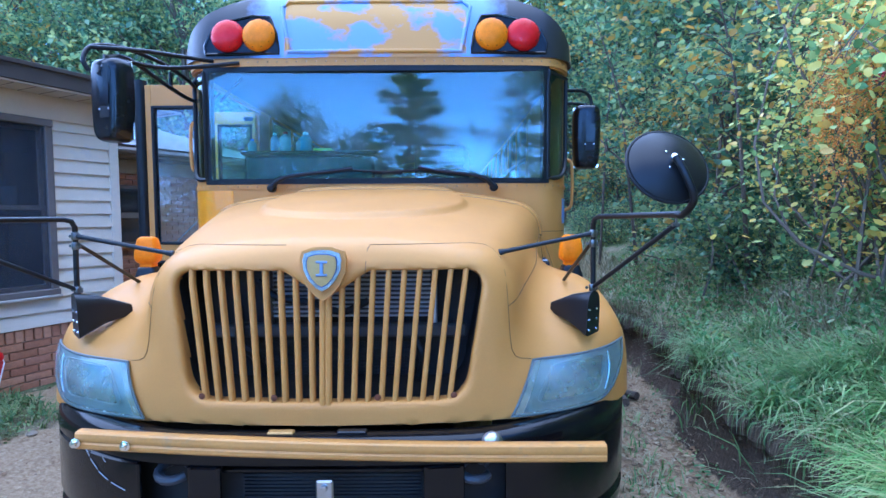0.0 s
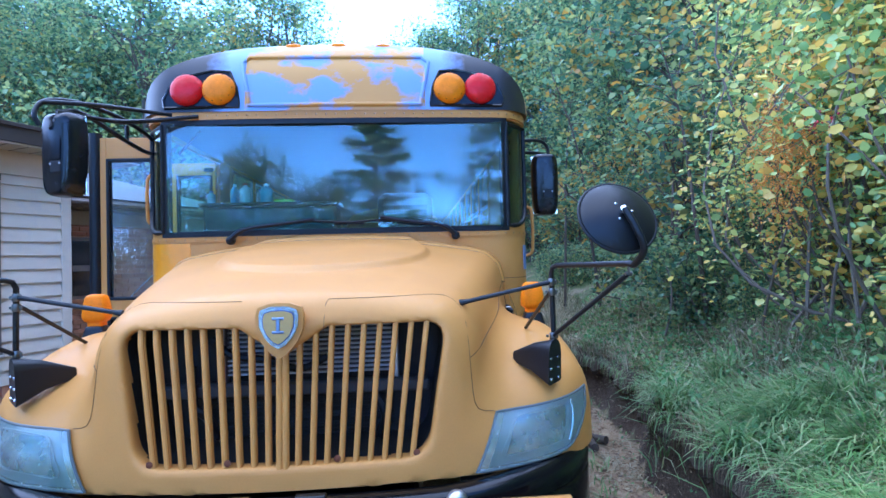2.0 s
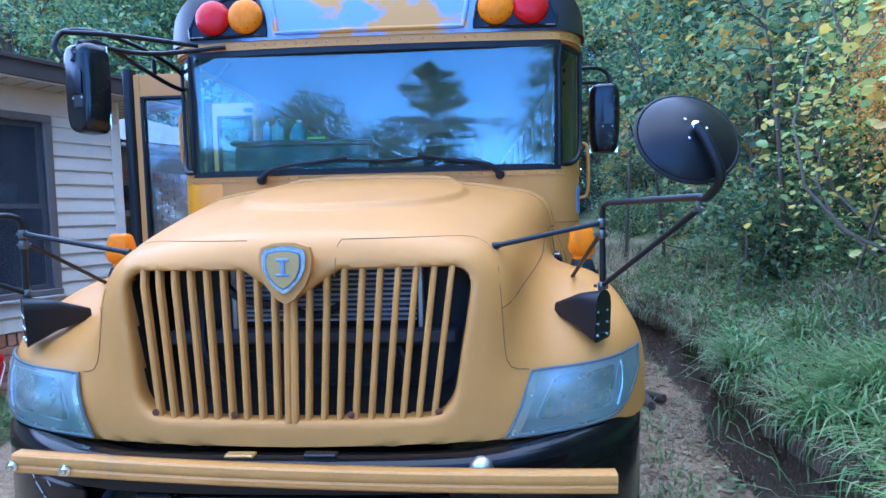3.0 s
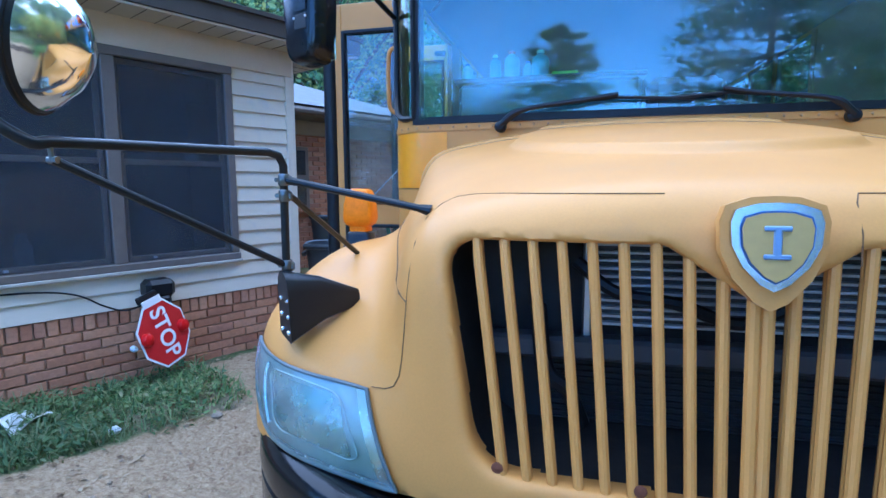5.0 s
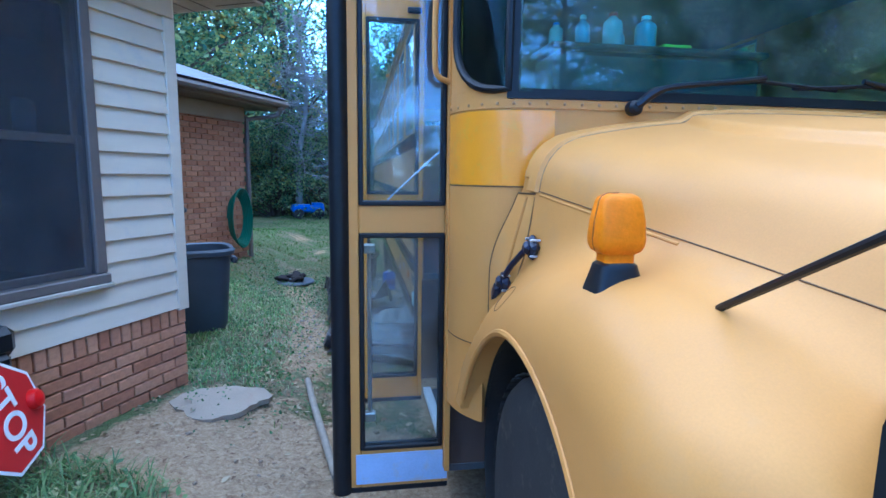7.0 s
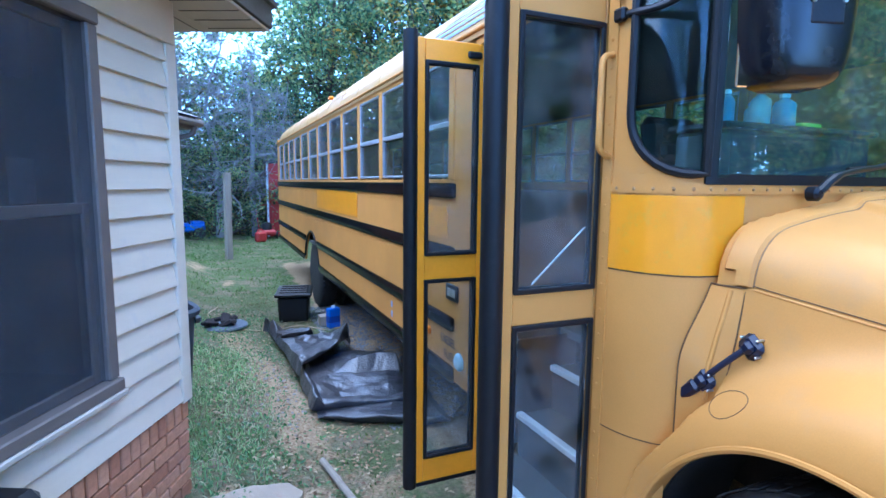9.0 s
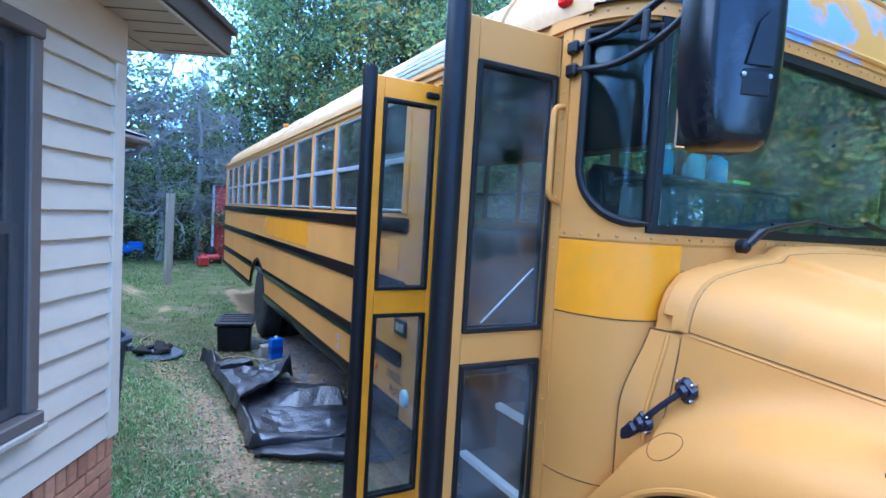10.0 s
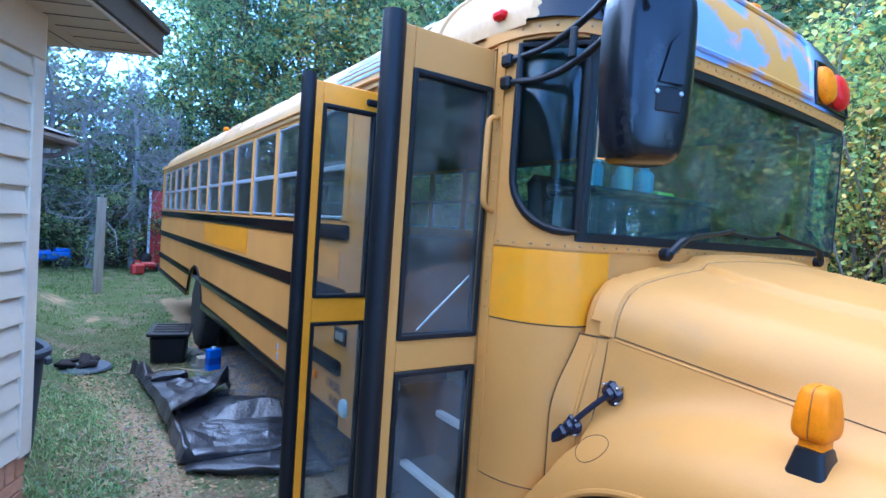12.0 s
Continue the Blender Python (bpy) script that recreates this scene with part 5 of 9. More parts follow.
def door_leaf(y, x_in, x_out, z0, z1, glass_zs, frame_mat, seal, label, face=-1, kick=None):
    """One door leaf standing square to the body; its glazing openings go through it."""
    leaf = part("door_leaf", Mesh(), frame_mat, bus, label)
    t, m = 0.034, Mesh()
    stile_in, stile_out = 0.028, 0.045
    m.box((x_in - stile_in / 2, y, (z0 + z1) / 2), (stile_in, t, z1 - z0), 0.004)
    m.box((x_out + stile_out / 2, y, (z0 + z1) / 2), (stile_out, t, z1 - z0), 0.004)
    edges = [z0] + [z for g in glass_zs for z in g] + [z1]
    for a, b in zip(edges[::2], edges[1::2]):
        m.box(((x_in - stile_in + x_out + stile_out) / 2, y, (a + b) / 2), (x_in - stile_in - x_out - stile_out, t - 0.002, b - a), 0.003)
    leaf.data = m.data("door_leaf", frame_mat)
    for a, b in glass_zs:
        xa, xb = x_out + stile_out, x_in - stile_in
        pane = part("pane", Mesh().box(((xa + xb) / 2, y, (a + b) / 2), (xb - xa, 0.006, b - a), 0.001), DOOR_GLASS, leaf, "dusty door glass")
        pane.visible_shadow = False
        gk = Mesh()
        for yy in (y - t / 2 - 0.002, y + t / 2 + 0.002):
            for x in (xa + 0.009, xb - 0.009):
                gk.box((x, yy, (a + b) / 2), (0.020, 0.012, b - a), 0.004)
            for z in (a + 0.009, b - 0.009):
                gk.box(((xa + xb) / 2, yy, z), (xb - xa - 0.02, 0.012, 0.020), 0.004)
        part("gasket", gk, RUBBER, leaf, "black glazing gasket")
    sm = Mesh()
    sm.tube([(x_out - seal / 2 + 0.004, y, z0 - 0.02 + (z1 - z0 + 0.05) * i / 20) for i in range(21)], seal / 2 + 0.006, 14)
    part("edge_seal", sm, RUBBER, leaf, "thick black rubber edge seal")
    part("bottom_brush", Mesh().box(((x_in + x_out) / 2, y, z0 - 0.012), (x_in - x_out, 0.03, 0.03), 0.006), RUBBER, leaf)
    if kick:
        part("kick_plate", Mesh().box(((x_in + x_out) / 2 + 0.01, y - t / 2 - 0.003, kick), (x_in - x_out - 0.03, 0.005, 0.135), 0.001), KICK, leaf, "pale blue-painted kick plate, scuffed")
    return leaf


front_leaf = door_leaf(1.925, -1.200, -1.622, 0.215, 2.51, [(0.385, 1.313), (1.425, 2.37)], YELLOW, 0.07, "pale yellow glazed bus door leaf, open", kick=0.30)
rear_leaf = door_leaf(2.88, -1.205, -1.575, 0.20, 2.515, [(0.33, 1.31), (1.435, 2.41)], LEAF_ORANGE, 0.062, "orange-yellow glazed bus door leaf, open")
part("top_hinge", Mesh().box((-1.26, 2.857, 2.455), (0.08, 0.02, 0.035), 0.008), PLASTIC, rear_leaf)
rod = part("stay_rod", Mesh().tube([(-1.535, 2.0, 0.50), (-1.535, 2.0, 1.24)], 0.009, 8).box((-1.535, 1.99, 1.24), (0.05, 0.04, 0.04), 0.006).box((-1.535, 1.99, 0.50), (0.05, 0.04, 0.04), 0.006), STEEL, front_leaf, "bright steel door rod")
part("stay_bar", Mesh().tube([(-1.46, 1.97, 1.445), (-1.24, 1.96, 1.65)], 0.0035, 8), STEEL, front_leaf, "thin bright stay behind the glass")
grab = smooth_path([(-1.225, 1.865, 2.255), (-1.275, 1.855, 2.235), (-1.285, 1.85, 2.16), (-1.285, 1.85, 2.0), (-1.275, 1.855, 1.93), (-1.225, 1.865, 1.905)], 5)
part("grab_handle", Mesh().tube(grab, 0.011, 10), YELLOW, bus, "yellow grab handle beside the door")
grab_r = [(-x, y + 0.02, z - 0.26) for x, y, z in grab]
part("grab_handle", Mesh().tube(grab_r, 0.011, 10), YELLOW, bus, "yellow grab handle")

# entrance steps
tread = Mesh()
STEPS = ((-1.175, 0.255), (-0.95, 0.50), (-0.73, 0.75), (-0.50, 1.0))
for (x, z), (x2, z2) in zip(STEPS, STEPS[1:]):
    tread.box(((x + x2) / 2, 2.41, z - 0.02), (x2 - x + 0.02, 0.86, 0.04), 0.006)
    tread.box((x2 + 0.01, 2.41, (z + z2) / 2 - 0.02), (0.02, 0.86, z2 - z), 0.003)
steps = part("entrance_steps", tread, surface("ribbed_step_rubber", (0.09, 0.09, 0.09), 0.8, bump=0.4), bus, "ribbed dark entrance steps")
for x, z in STEPS:
    part("step_nosing", Mesh().box((x, 2.41, z - 0.002), (0.045, 0.85, 0.035), 0.005), WHITE, steps, "white step edge")
BROWN_PANEL = surface("brown_panel", (0.10, 0.06, 0.04), 0.7)
part("stepwell_wall", Mesh().box((-0.88, 1.95, 0.90), (0.66, 0.02, 1.25), 0.004), BROWN_PANEL, bus, "brown stepwell lining")
part("stepwell_wall", Mesh().box((-0.88, 2.87, 0.62), (0.66, 0.02, 0.62), 0.004), BROWN_PANEL, bus, "brown stepwell lining")

# ---- wheels ----
def wheel(x, y, width, name="wheel", both=False):
    w = thing(name, pose(x, y, 0.488) @ Matrix.Scale(0.945, 4))
    w.parent = bus
    s = 1 if x > 0 else -1
    turn = pose(0, 0, 0, 0, s * 90)
    t = Mesh().lathe([(0.30, -width / 2), (0.42, -width / 2), (0.49, -width / 2 + 0.02), (0.515, -width / 2 + 0.05), (0.52, 0), (0.515, width / 2 - 0.05), (0.49, width / 2 - 0.02), (0.42, width / 2), (0.30, width / 2)], 48, turn)
    for i in range(48):
        for k in (-1, 0, 1):
            t.box((0, 0, 0), (0.006, 0.040, width * 0.24), 0.002, Matrix.Rotation(0, 4, "X") @ turn @ Matrix.Rotation(i * math.tau / 48, 4, "Z") @ Matrix.Translation((0.522, 0, k * width * 0.30)))
    part("tyre", t, TYRE, w, "worn black tyre")
    part("rim", Mesh().lathe([(0.0, width * 0.1), (0.10, width * 0.1), (0.12, width * 0.25), (0.16, width * 0.25), (0.18, -width * 0.1), (0.26, -width * 0.1), (0.29, width * 0.4), (0.305, width * 0.48)], 32, turn, close=False), surface("dirty_wheel", (0.10, 0.09, 0.08), 0.6), w)
    return w


for s in (-1, 1):
    wheel(s * 0.97, 1.09, 0.28)
    wheel(s * 1.06, 8.09, 0.26)
    wheel(s * 0.74, 8.09, 0.26)
part("fuel_tank", Mesh().box((-0.85, 4.2, 0.66), (0.55, 1.5, 0.40), 0.05), DARK, bus)

# ---- mirrors and lamps on the fenders ----
CLAMP = surface("bright_clamp", (0.17, 0.17, 0.168), 0.36, 1.0, vary=0.2, scale=30, bump=0.1)


def clamp_at(p, d, parent, r=0.0115, h=0.028):
    q = Vector(d).normalized().to_track_quat("Z", "Y").to_matrix().to_4x4()
    part("clamp", Mesh().lathe([(r, -h / 2), (r + 0.002, -h / 2 + 0.003), (r + 0.002, h / 2 - 0.003), (r, h / 2)], 14, Matrix.Translation(p) @ q)
         .box((r * 0.9, 0, 0), (0.020, 0.008, h * 0.7), 0.003, Matrix.Translation(p) @ q).lathe([(0.006, 0), (0.006, 0.008), (0, 0.010)], 6, Matrix.Translation(p) @ q @ pose(r + 0.009, 0, 0, 90)), CLAMP, parent, "bright steel clamp")


def cross_mirror(s, far, elbow_z, disc_c, disc_r, disc_dir):
    """Fender post with stays and a round convex mirror on a curved arm."""
    post = Vector((s * 0.975, 0.24, 1.26))
    base = Mesh()
    # moulded foot: a leaning wedge with rounded shoulders
    foot = [(-0.046, 0.014), (-0.038, 0.008), (0.036, 0.0), (0.044, 0.006), (0.043, 0.12), (0.036, 0.148), (0.02, 0.164), (0.0, 0.168), (-0.02, 0.163), (-0.036, 0.146), (-0.043, 0.12)]
    F0 = [Vector((s * 0.966, 0.214, 1.157)) + Vector((s * 0.008 * (y / 0.19) - s * x * 0.72, -0.69 * x, y)) for x, y in foot]
    back = [Vector((s * 0.850 + 0.25 * (p.x - s * 0.985), 0.36, 1.235 + 0.25 * (p.z - 1.22))) for p in F0]
    mid = [a.lerp(b, 0.5) + Vector((0, -0.01, 0.012)) for a, b in zip(F0, back)]
    n = len(foot)
    V = F0 + mid + back
    F = [tuple(range(n))] + [(j * n + i, j * n + (i + 1) % n, (j + 1) * n + (i + 1) % n, (j + 1) * n + i) for j in range(2) for i in range(n)] + [tuple(range(2 * n, 3 * n))[::-1]]
    base.add(V, F if s < 0 else [f[::-1] for f in F])
    mir = part("cross_view_mirror", base, PLASTIC, bus, "black moulded foot of a fender mirror")
    for i in range(6):
        bolt = Mesh().lathe([(0.006, 0), (0.005, 0.004), (0, 0.006)], 8, Matrix.Translation((s * (0.966 + 0.72 * (0.052 * (i % 2) - 0.026)), 0.213 + 0.69 * (0.052 * (i % 2) - 0.026), 1.180 + 0.038 * (i // 2))) @ pose(0, 0, 0, 90, 0, s * 44), close=False)
        part("bolt", bolt, CHROME, mir)
    elbow = Vector((s * 0.972, 0.24, elbow_z))
    far = Vector(far)
    d = (far - elbow).normalized()
    arm_pts = [post, post.lerp(elbow, 0.5), elbow - Vector((0, 0, 0.03)), elbow + d * 0.012 - Vector((0, 0, 0.008)), elbow + d * 0.04, elbow.lerp(far, 0.5), far]
    c, dd = Vector(disc_c), Vector(disc_dir).normalized()
    tail = smooth_path([far, far + d * 0.03, (far + d * 0.075).lerp(c + dd * 0.06, 0.25) + d * 0.012, (far + d * 0.07).lerp(c + dd * 0.08, 0.62), c + dd * 0.05], 6)
    part("arm", Mesh().tube(arm_pts + tail[1:], [0.0098] * len(arm_pts) + [0.0108] * (len(tail) - 1), 12), PLASTIC, mir, "black bent mirror arm")
    part("stay", Mesh().tube([(s * 0.972, 0.24, 1.333), far + Vector((0, 0.004, -0.030))], [0.008, 0.008], 10), PLASTIC, mir)
    part("clamp", Mesh().tube([far, far + Vector((0, 0.002, -0.034))], 0.0045, 8).lathe([(0.0065, -0.010), (0.0065, 0.010)], 6, Matrix.Translation(far + Vector((0, 0.004, -0.030))) @ pose(0, 0, 0, 0, 90)), CLAMP, mir, "bright steel clamp")
    clamp_at((s * 0.972, 0.24, 1.333), (0, 0, 1), mir)
    clamp_at((s * 0.972, 0.24, 1.537), (0, 0, 1), mir)
    clamp_at((s * 0.972, 0.24, 1.50), (0, 0, 1), mir)
    hy, hz = 0.275, 1.385 + LIFT
    hx = skin_side(hy, 1.385, s)
    part("stay", Mesh().tube([(s * 0.972, 0.24, 1.537), (s * 0.93, 0.24, 1.53), Vector((s * 0.93, 0.24, 1.53)).lerp(Vector((hx, hy, hz)), 0.9), (hx, hy, hz)], [0.011, 0.0085, 0.0085, 0.014], 10), PLASTIC, mir)
    part("stay", Mesh().tube([(s * 0.972, 0.265, 1.50), (s * 0.945, 0.60, skin_top(0.945, 0.60) + LIFT)], 0.0075, 8), PLASTIC, mir)
    q = dd.to_track_quat("Z", "Y").to_matrix().to_4x4()
    mm = Matrix.Translation(c) @ q
    part("mirror_back", Mesh().lathe([(0.0, 0.034), (disc_r * 0.3, 0.032), (disc_r * 0.8, 0.016), (disc_r * 0.97, 0.002), (disc_r, -0.008), (disc_r * 0.96, -0.016)], 40, mm, close=False), PLASTIC, mir, "black round mirror back")
    part("mirror_glass", Mesh().lathe([(disc_r * 0.96, -0.014), (disc_r * 0.85, -0.035), (disc_r * 0.6, -0.062), (disc_r * 0.3, -0.078), (0.0, -0.083)], 40, mm, close=False), MIRROR, mir, "convex mirror glass")
    part("mirror_rim", Mesh().tube([mm @ Vector((disc_r * math.cos(i * math.tau / 40), disc_r * math.sin(i * math.tau / 40), -0.004)) for i in range(40)], 0.0052, 8, closed=True), RUBBER, mir, "black rim bead")
    kn = Mesh()
    for i in range(3):
        a = i * math.tau / 3
        kn.lathe([(0.004, 0.0), (0.004, 0.006), (0, 0.007)], 6, mm @ Matrix.Translation((0.03 * math.cos(a), 0.03 * math.sin(a), 0.03)))
    kn.lathe([(0.012, 0.02), (0.012, 0.05), (0.006, 0.056), (0.0, 0.058)], 10, mm)
    part("mirror_nut", kn, CHROME, mir)
    return mir


cross_mirror(1, (1.097, -0.185, 1.605), 1.60, (1.062, -0.20, 1.745), 0.119, (0.07, -0.86, 0.43))
cross_mirror(-1, (-1.168, -0.168, 1.597), 1.60, (-1.212, -0.135, 1.768), 0.118, (-0.88, -0.42, 0.15))

SEAM_AMBER = surface("dark_amber_seam", (0.25, 0.06, 0.004), 0.5)


def stack(b, rows, r):
    """A moulded block: rounded rectangles, each (height, across, along), one above another."""
    V, F, n = [], [], 16
    for h, wx, wy in rows:
        for c, (sx, sy) in enumerate(((1, 1), (-1, 1), (-1, -1), (1, -1))):
            for k in range(4):
                a = math.pi / 2 * (c + k / 3)
                V.append((b.x + sx * (wx * 0.43 - r) + r * math.cos(a), b.y + sy * (wy * 0.31 - r) + r * math.sin(a), b.z + h * 0.92))
    for j in range(len(rows) - 1):
        F += [(j * n + i, j * n + (i + 1) % n, (j + 1) * n + (i + 1) % n, (j + 1) * n + i) for i in range(n)]
    F += [tuple(range(n))[::-1], tuple((len(rows) - 1) * n + i for i in range(n))]
    return Mesh().add(V, F)


for s in (-1, 1):
    b = Vector((s * 1.03, 0.83, skin_top(s * 1.03, 0.83) + LIFT - 0.012))
    sig = part("turn_signal", stack(b, [(-0.05, 0.150, 0.165), (0.035, 0.105, 0.110), (0.048, 0.098, 0.102), (0.054, 0.08, 0.086)], 0.016), PLASTIC, bus, "amber block turn signal on a black foot")
    part("lens", stack(b, [(0.072, 0.084, 0.090), (0.080, 0.108, 0.114), (0.092, 0.120, 0.126), (0.108, 0.124, 0.130), (0.150, 0.118, 0.122), (0.195, 0.100, 0.104), (0.205, 0.088, 0.092), (0.212, 0.060, 0.064)], 0.014), AMBER, sig, "amber moulded lens")
    part("lens_neck", stack(b, [(0.045, 0.080, 0.088), (0.076, 0.080, 0.088)], 0.012), AMBER, sig)
    part("lens_seam", Mesh().tube([(b.x + s * h * 0.86, b.y, b.z + k * 0.92) for h, k in ((0.054, 0.080), (0.0605, 0.094), (0.0625, 0.108), (0.0595, 0.150), (0.0505, 0.195), (0.044, 0.206), (0.028, 0.2125), (0.0, 0.213))], 0.0016, 6), SEAM_AMBER, sig)
    # rubber hood latch on the side, stretched across to the cowl
    p0 = Vector((skin_side(1.42, 1.237, s), 1.425, 1.317))
    p1 = Vector((s * 1.064, 1.534, 1.182))
    p2 = Vector((s * 1.082, 1.590, 1.124))
    lt = part("hood_latch", Mesh().tube([p0 + Vector((s * 0.028, 0, 0)), p0.lerp(p1, 0.5) + Vector((s * 0.034, 0, 0)), p1 + Vector((s * 0.026, 0, 0))], 0.0105, 8), LATCH, bus, "dark blue rubber hood latch")
    for p in (p0, p1):
        m0 = Matrix.Translation(p) @ pose(0, 0, 0, 40)
        part("latch_block", Mesh().box((0, 0, 0), (0.030, 0.072, 0.072), 0.016, Matrix.Translation((s * 0.010, 0, 0)) @ m0).box((0, 0, 0), (0.024, 0.040, 0.040), 0.010, Matrix.Translation((s * 0.030, 0, 0)) @ m0), LATCH, lt)
        for j, k in ((0.026, 0.026), (-0.026, -0.026), (-0.026, 0.026)):
            part("latch_screw", Mesh().box((0, j, k), (0.036, 0.009, 0.009), 0.003, Matrix.Translation((s * 0.010, 0, 0)) @ m0), STEEL, lt)
    part("latch_tail", Mesh().box((0, 0, 0), (0.030, 0.085, 0.046), 0.010, Matrix.Translation(p1.lerp(p2, 0.75) + Vector((s * 0.014, 0, 0))) @ pose(0, 0, 0, -44)), LATCH, lt)

    # channel panel between the hood's side and the cab corner, its back edge a long curve
    def side_fn(u, v):
        zz = 0.96 + 0.53 * v
        front = Vector((s * min(abs(skin_side(1.47, max(zz - LIFT, 1.13), s)) - 0.008, 1.035), 1.462, zz))
        w = 0.497 * (1 - sstep(v, 0.42, 1.16) ** 1.25)
        back = Vector((s * (1.0 + 0.22 * math.sin(w) + 0.006), 1.856 - 0.28 * math.cos(w), zz))
        p = front.lerp(back, u)
        return p + Vector((s * 0.010 * math.sin(math.pi * u), 0, 0))
    panel = part("cowl_side", Mesh().slab(side_fn, 8, 20, (-s * 0.03, 0.0, 0)), YELLOW, bus, "faded yellow panel behind the hood")
    part("panel_gap", Mesh().tube([side_fn(1.0, k / 20) for k in range(21)], 0.0026, 6), GAP, panel)
    part("panel_gap", Mesh().tube([side_fn(k / 8, 1.0) for k in range(9)], 0.0035, 6), GAP, panel)
    part("panel_rib", Mesh().tube([side_fn(0.42, 0.30 + 0.68 * k / 12) for k in range(13)], 0.008, 8), YELLOW, panel)
    part("panel_gap", Mesh().tube([side_fn(0.10, 0.30 + 0.68 * k / 12) for k in range(13)], 0.0026, 6), GAP, panel)


def wing_mirror(c, w, h, d, arms, yaw, label):
    """Flat mirror in a moulded housing on two tubes."""
    m = Mesh()
    nseg = 40
    V = []
    rings = [(1.0, 0.0)] + [(math.cos(radians(90 * j / 9)) ** 0.30, 0.35 + 0.65 * math.sin(radians(90 * j / 9))) for j in range(9)]
    for kx, ky in rings:
        for i in range(nseg):
            a = i * math.tau / nseg
            e = 0.38
            x = math.copysign(abs(math.cos(a)) ** e, math.cos(a)) * w / 2 * kx
            z = math.copysign(abs(math.sin(a)) ** e, math.sin(a)) * h / 2 * (0.6 + 0.4 * kx)
            V.append(Vector((x * (1 - 0.10 * (z < 0) * (-z / h * 2)), -d * ky, z)))
    n_r = len(rings) - 1
    F = [(j * nseg + i, j * nseg + (i + 1) % nseg, (j + 1) * nseg + (i + 1) % nseg, (j + 1) * nseg + i) for j in range(n_r) for i in range(nseg)]
    F += [tuple(n_r * nseg + i for i in range(nseg))]
    t = Matrix.Translation(c) @ pose(0, 0, 0, 0, 0, yaw)
    m.add([t @ p for p in V], F)
    mir = part("wing_mirror", m, HOUSING, bus, label)
    g = Mesh().box((0, -0.004, 0), (w * 0.94, 0.008, h * 0.95), 0.003)
    g.v = [tuple(t @ Vector(p)) for p in g.v]
    part("mirror_glass", g, MIRROR, mir, "flat mirror glass")
    pl = Mesh().box((w * 0.08, -d * 0.95, -h * 0.16), (w * 0.36, 0.014, h * 0.15), 0.006)
    pl.v = [tuple(t @ Vector(p)) for p in pl.v]
    part("housing_plate", pl, RUBBER, mir)
    fac = Mesh().prism([(w * -0.06, -h * 0.075), (w * 0.25, -h * 0.075), (w * 0.26, h * 0.16), (w * 0.18, h * 0.20), (w * 0.06, h * 0.14)], 0.006, Matrix.Translation((0, -d * 0.99, 0)) @ pose(0, 0, 0, 90))
    fac.v = [tuple(t @ Vector(p)) for p in fac.v]
    part("housing_facet", fac, HOUSING, mir, "raised facet on the housing")
    for dx in (-0.15, 0.15):
        sc = Mesh().lathe([(0.006, 0), (0.005, 0.003), (0, 0.004)], 8, t @ Matrix.Translation((w * (0.08 + dx), -d * 0.95 - 0.007, -h * 0.125)) @ pose(0, 0, 0, 90), close=False)
        part("housing_screw", sc, STEEL, mir)
    for pts in arms:
        part("arm", Mesh().tube(smooth_path(pts, 5), 0.0125, 10), PLASTIC, mir, "black mirror arm tube")
    return mir


LM = Vector((-1.346, 1.18, 2.235))
wing_mirror(LM, 0.215, 0.44, 0.11, [
    [(-1.225, 1.830, 2.455), (-1.200, 1.650, 2.475), (-1.240, 1.430, 2.515), (-1.340, 1.230, 2.540), (-1.440, 1.110, 2.515), (-1.460, 1.060, 2.435), (-1.440, 1.070, 2.375)],
    [(-1.225, 1.830, 2.375), (-1.210, 1.630, 2.365), (-1.240, 1.410, 2.405), (-1.310, 1.210, 2.475), (-1.360, 1.110, 2.455), (-1.370, 1.080, 2.395)],
    [(-1.440, 1.090, 2.505), (-1.240, 1.230, 2.525), (-0.985, 1.530, 2.555)],
    [(-1.370, 1.090, 2.455), (-1.185, 1.380, 2.475), (-0.835, 1.555, 2.550)],
], -20, "black flat mirror with a moulded housing on tube arms")
for z in (2.455, 2.375):
    part("bracket", Mesh().box((-1.232, 1.83, z), (0.03, 0.05, 0.045), 0.008), PLASTIC, bus)
part("arm_tie", Mesh().box((-1.235, 1.51, 2.44), (0.016, 0.026, 0.095), 0.004), PLASTIC, bus)
RM = Vector((1.46, 2.2, 2.18))
wing_mirror(RM, 0.20, 0.46, 0.11, [
    [(1.180, 2.120, 2.495), (1.350, 2.150, 2.515), (1.450, 2.190, 2.510), (1.495, 2.200, 2.465), (1.500, 2.200, 2.385)],
    [(1.180, 2.120, 2.415), (1.350, 2.150, 2.420), (1.470, 2.200, 2.420)],
], -8, "black flat mirror on the far side")

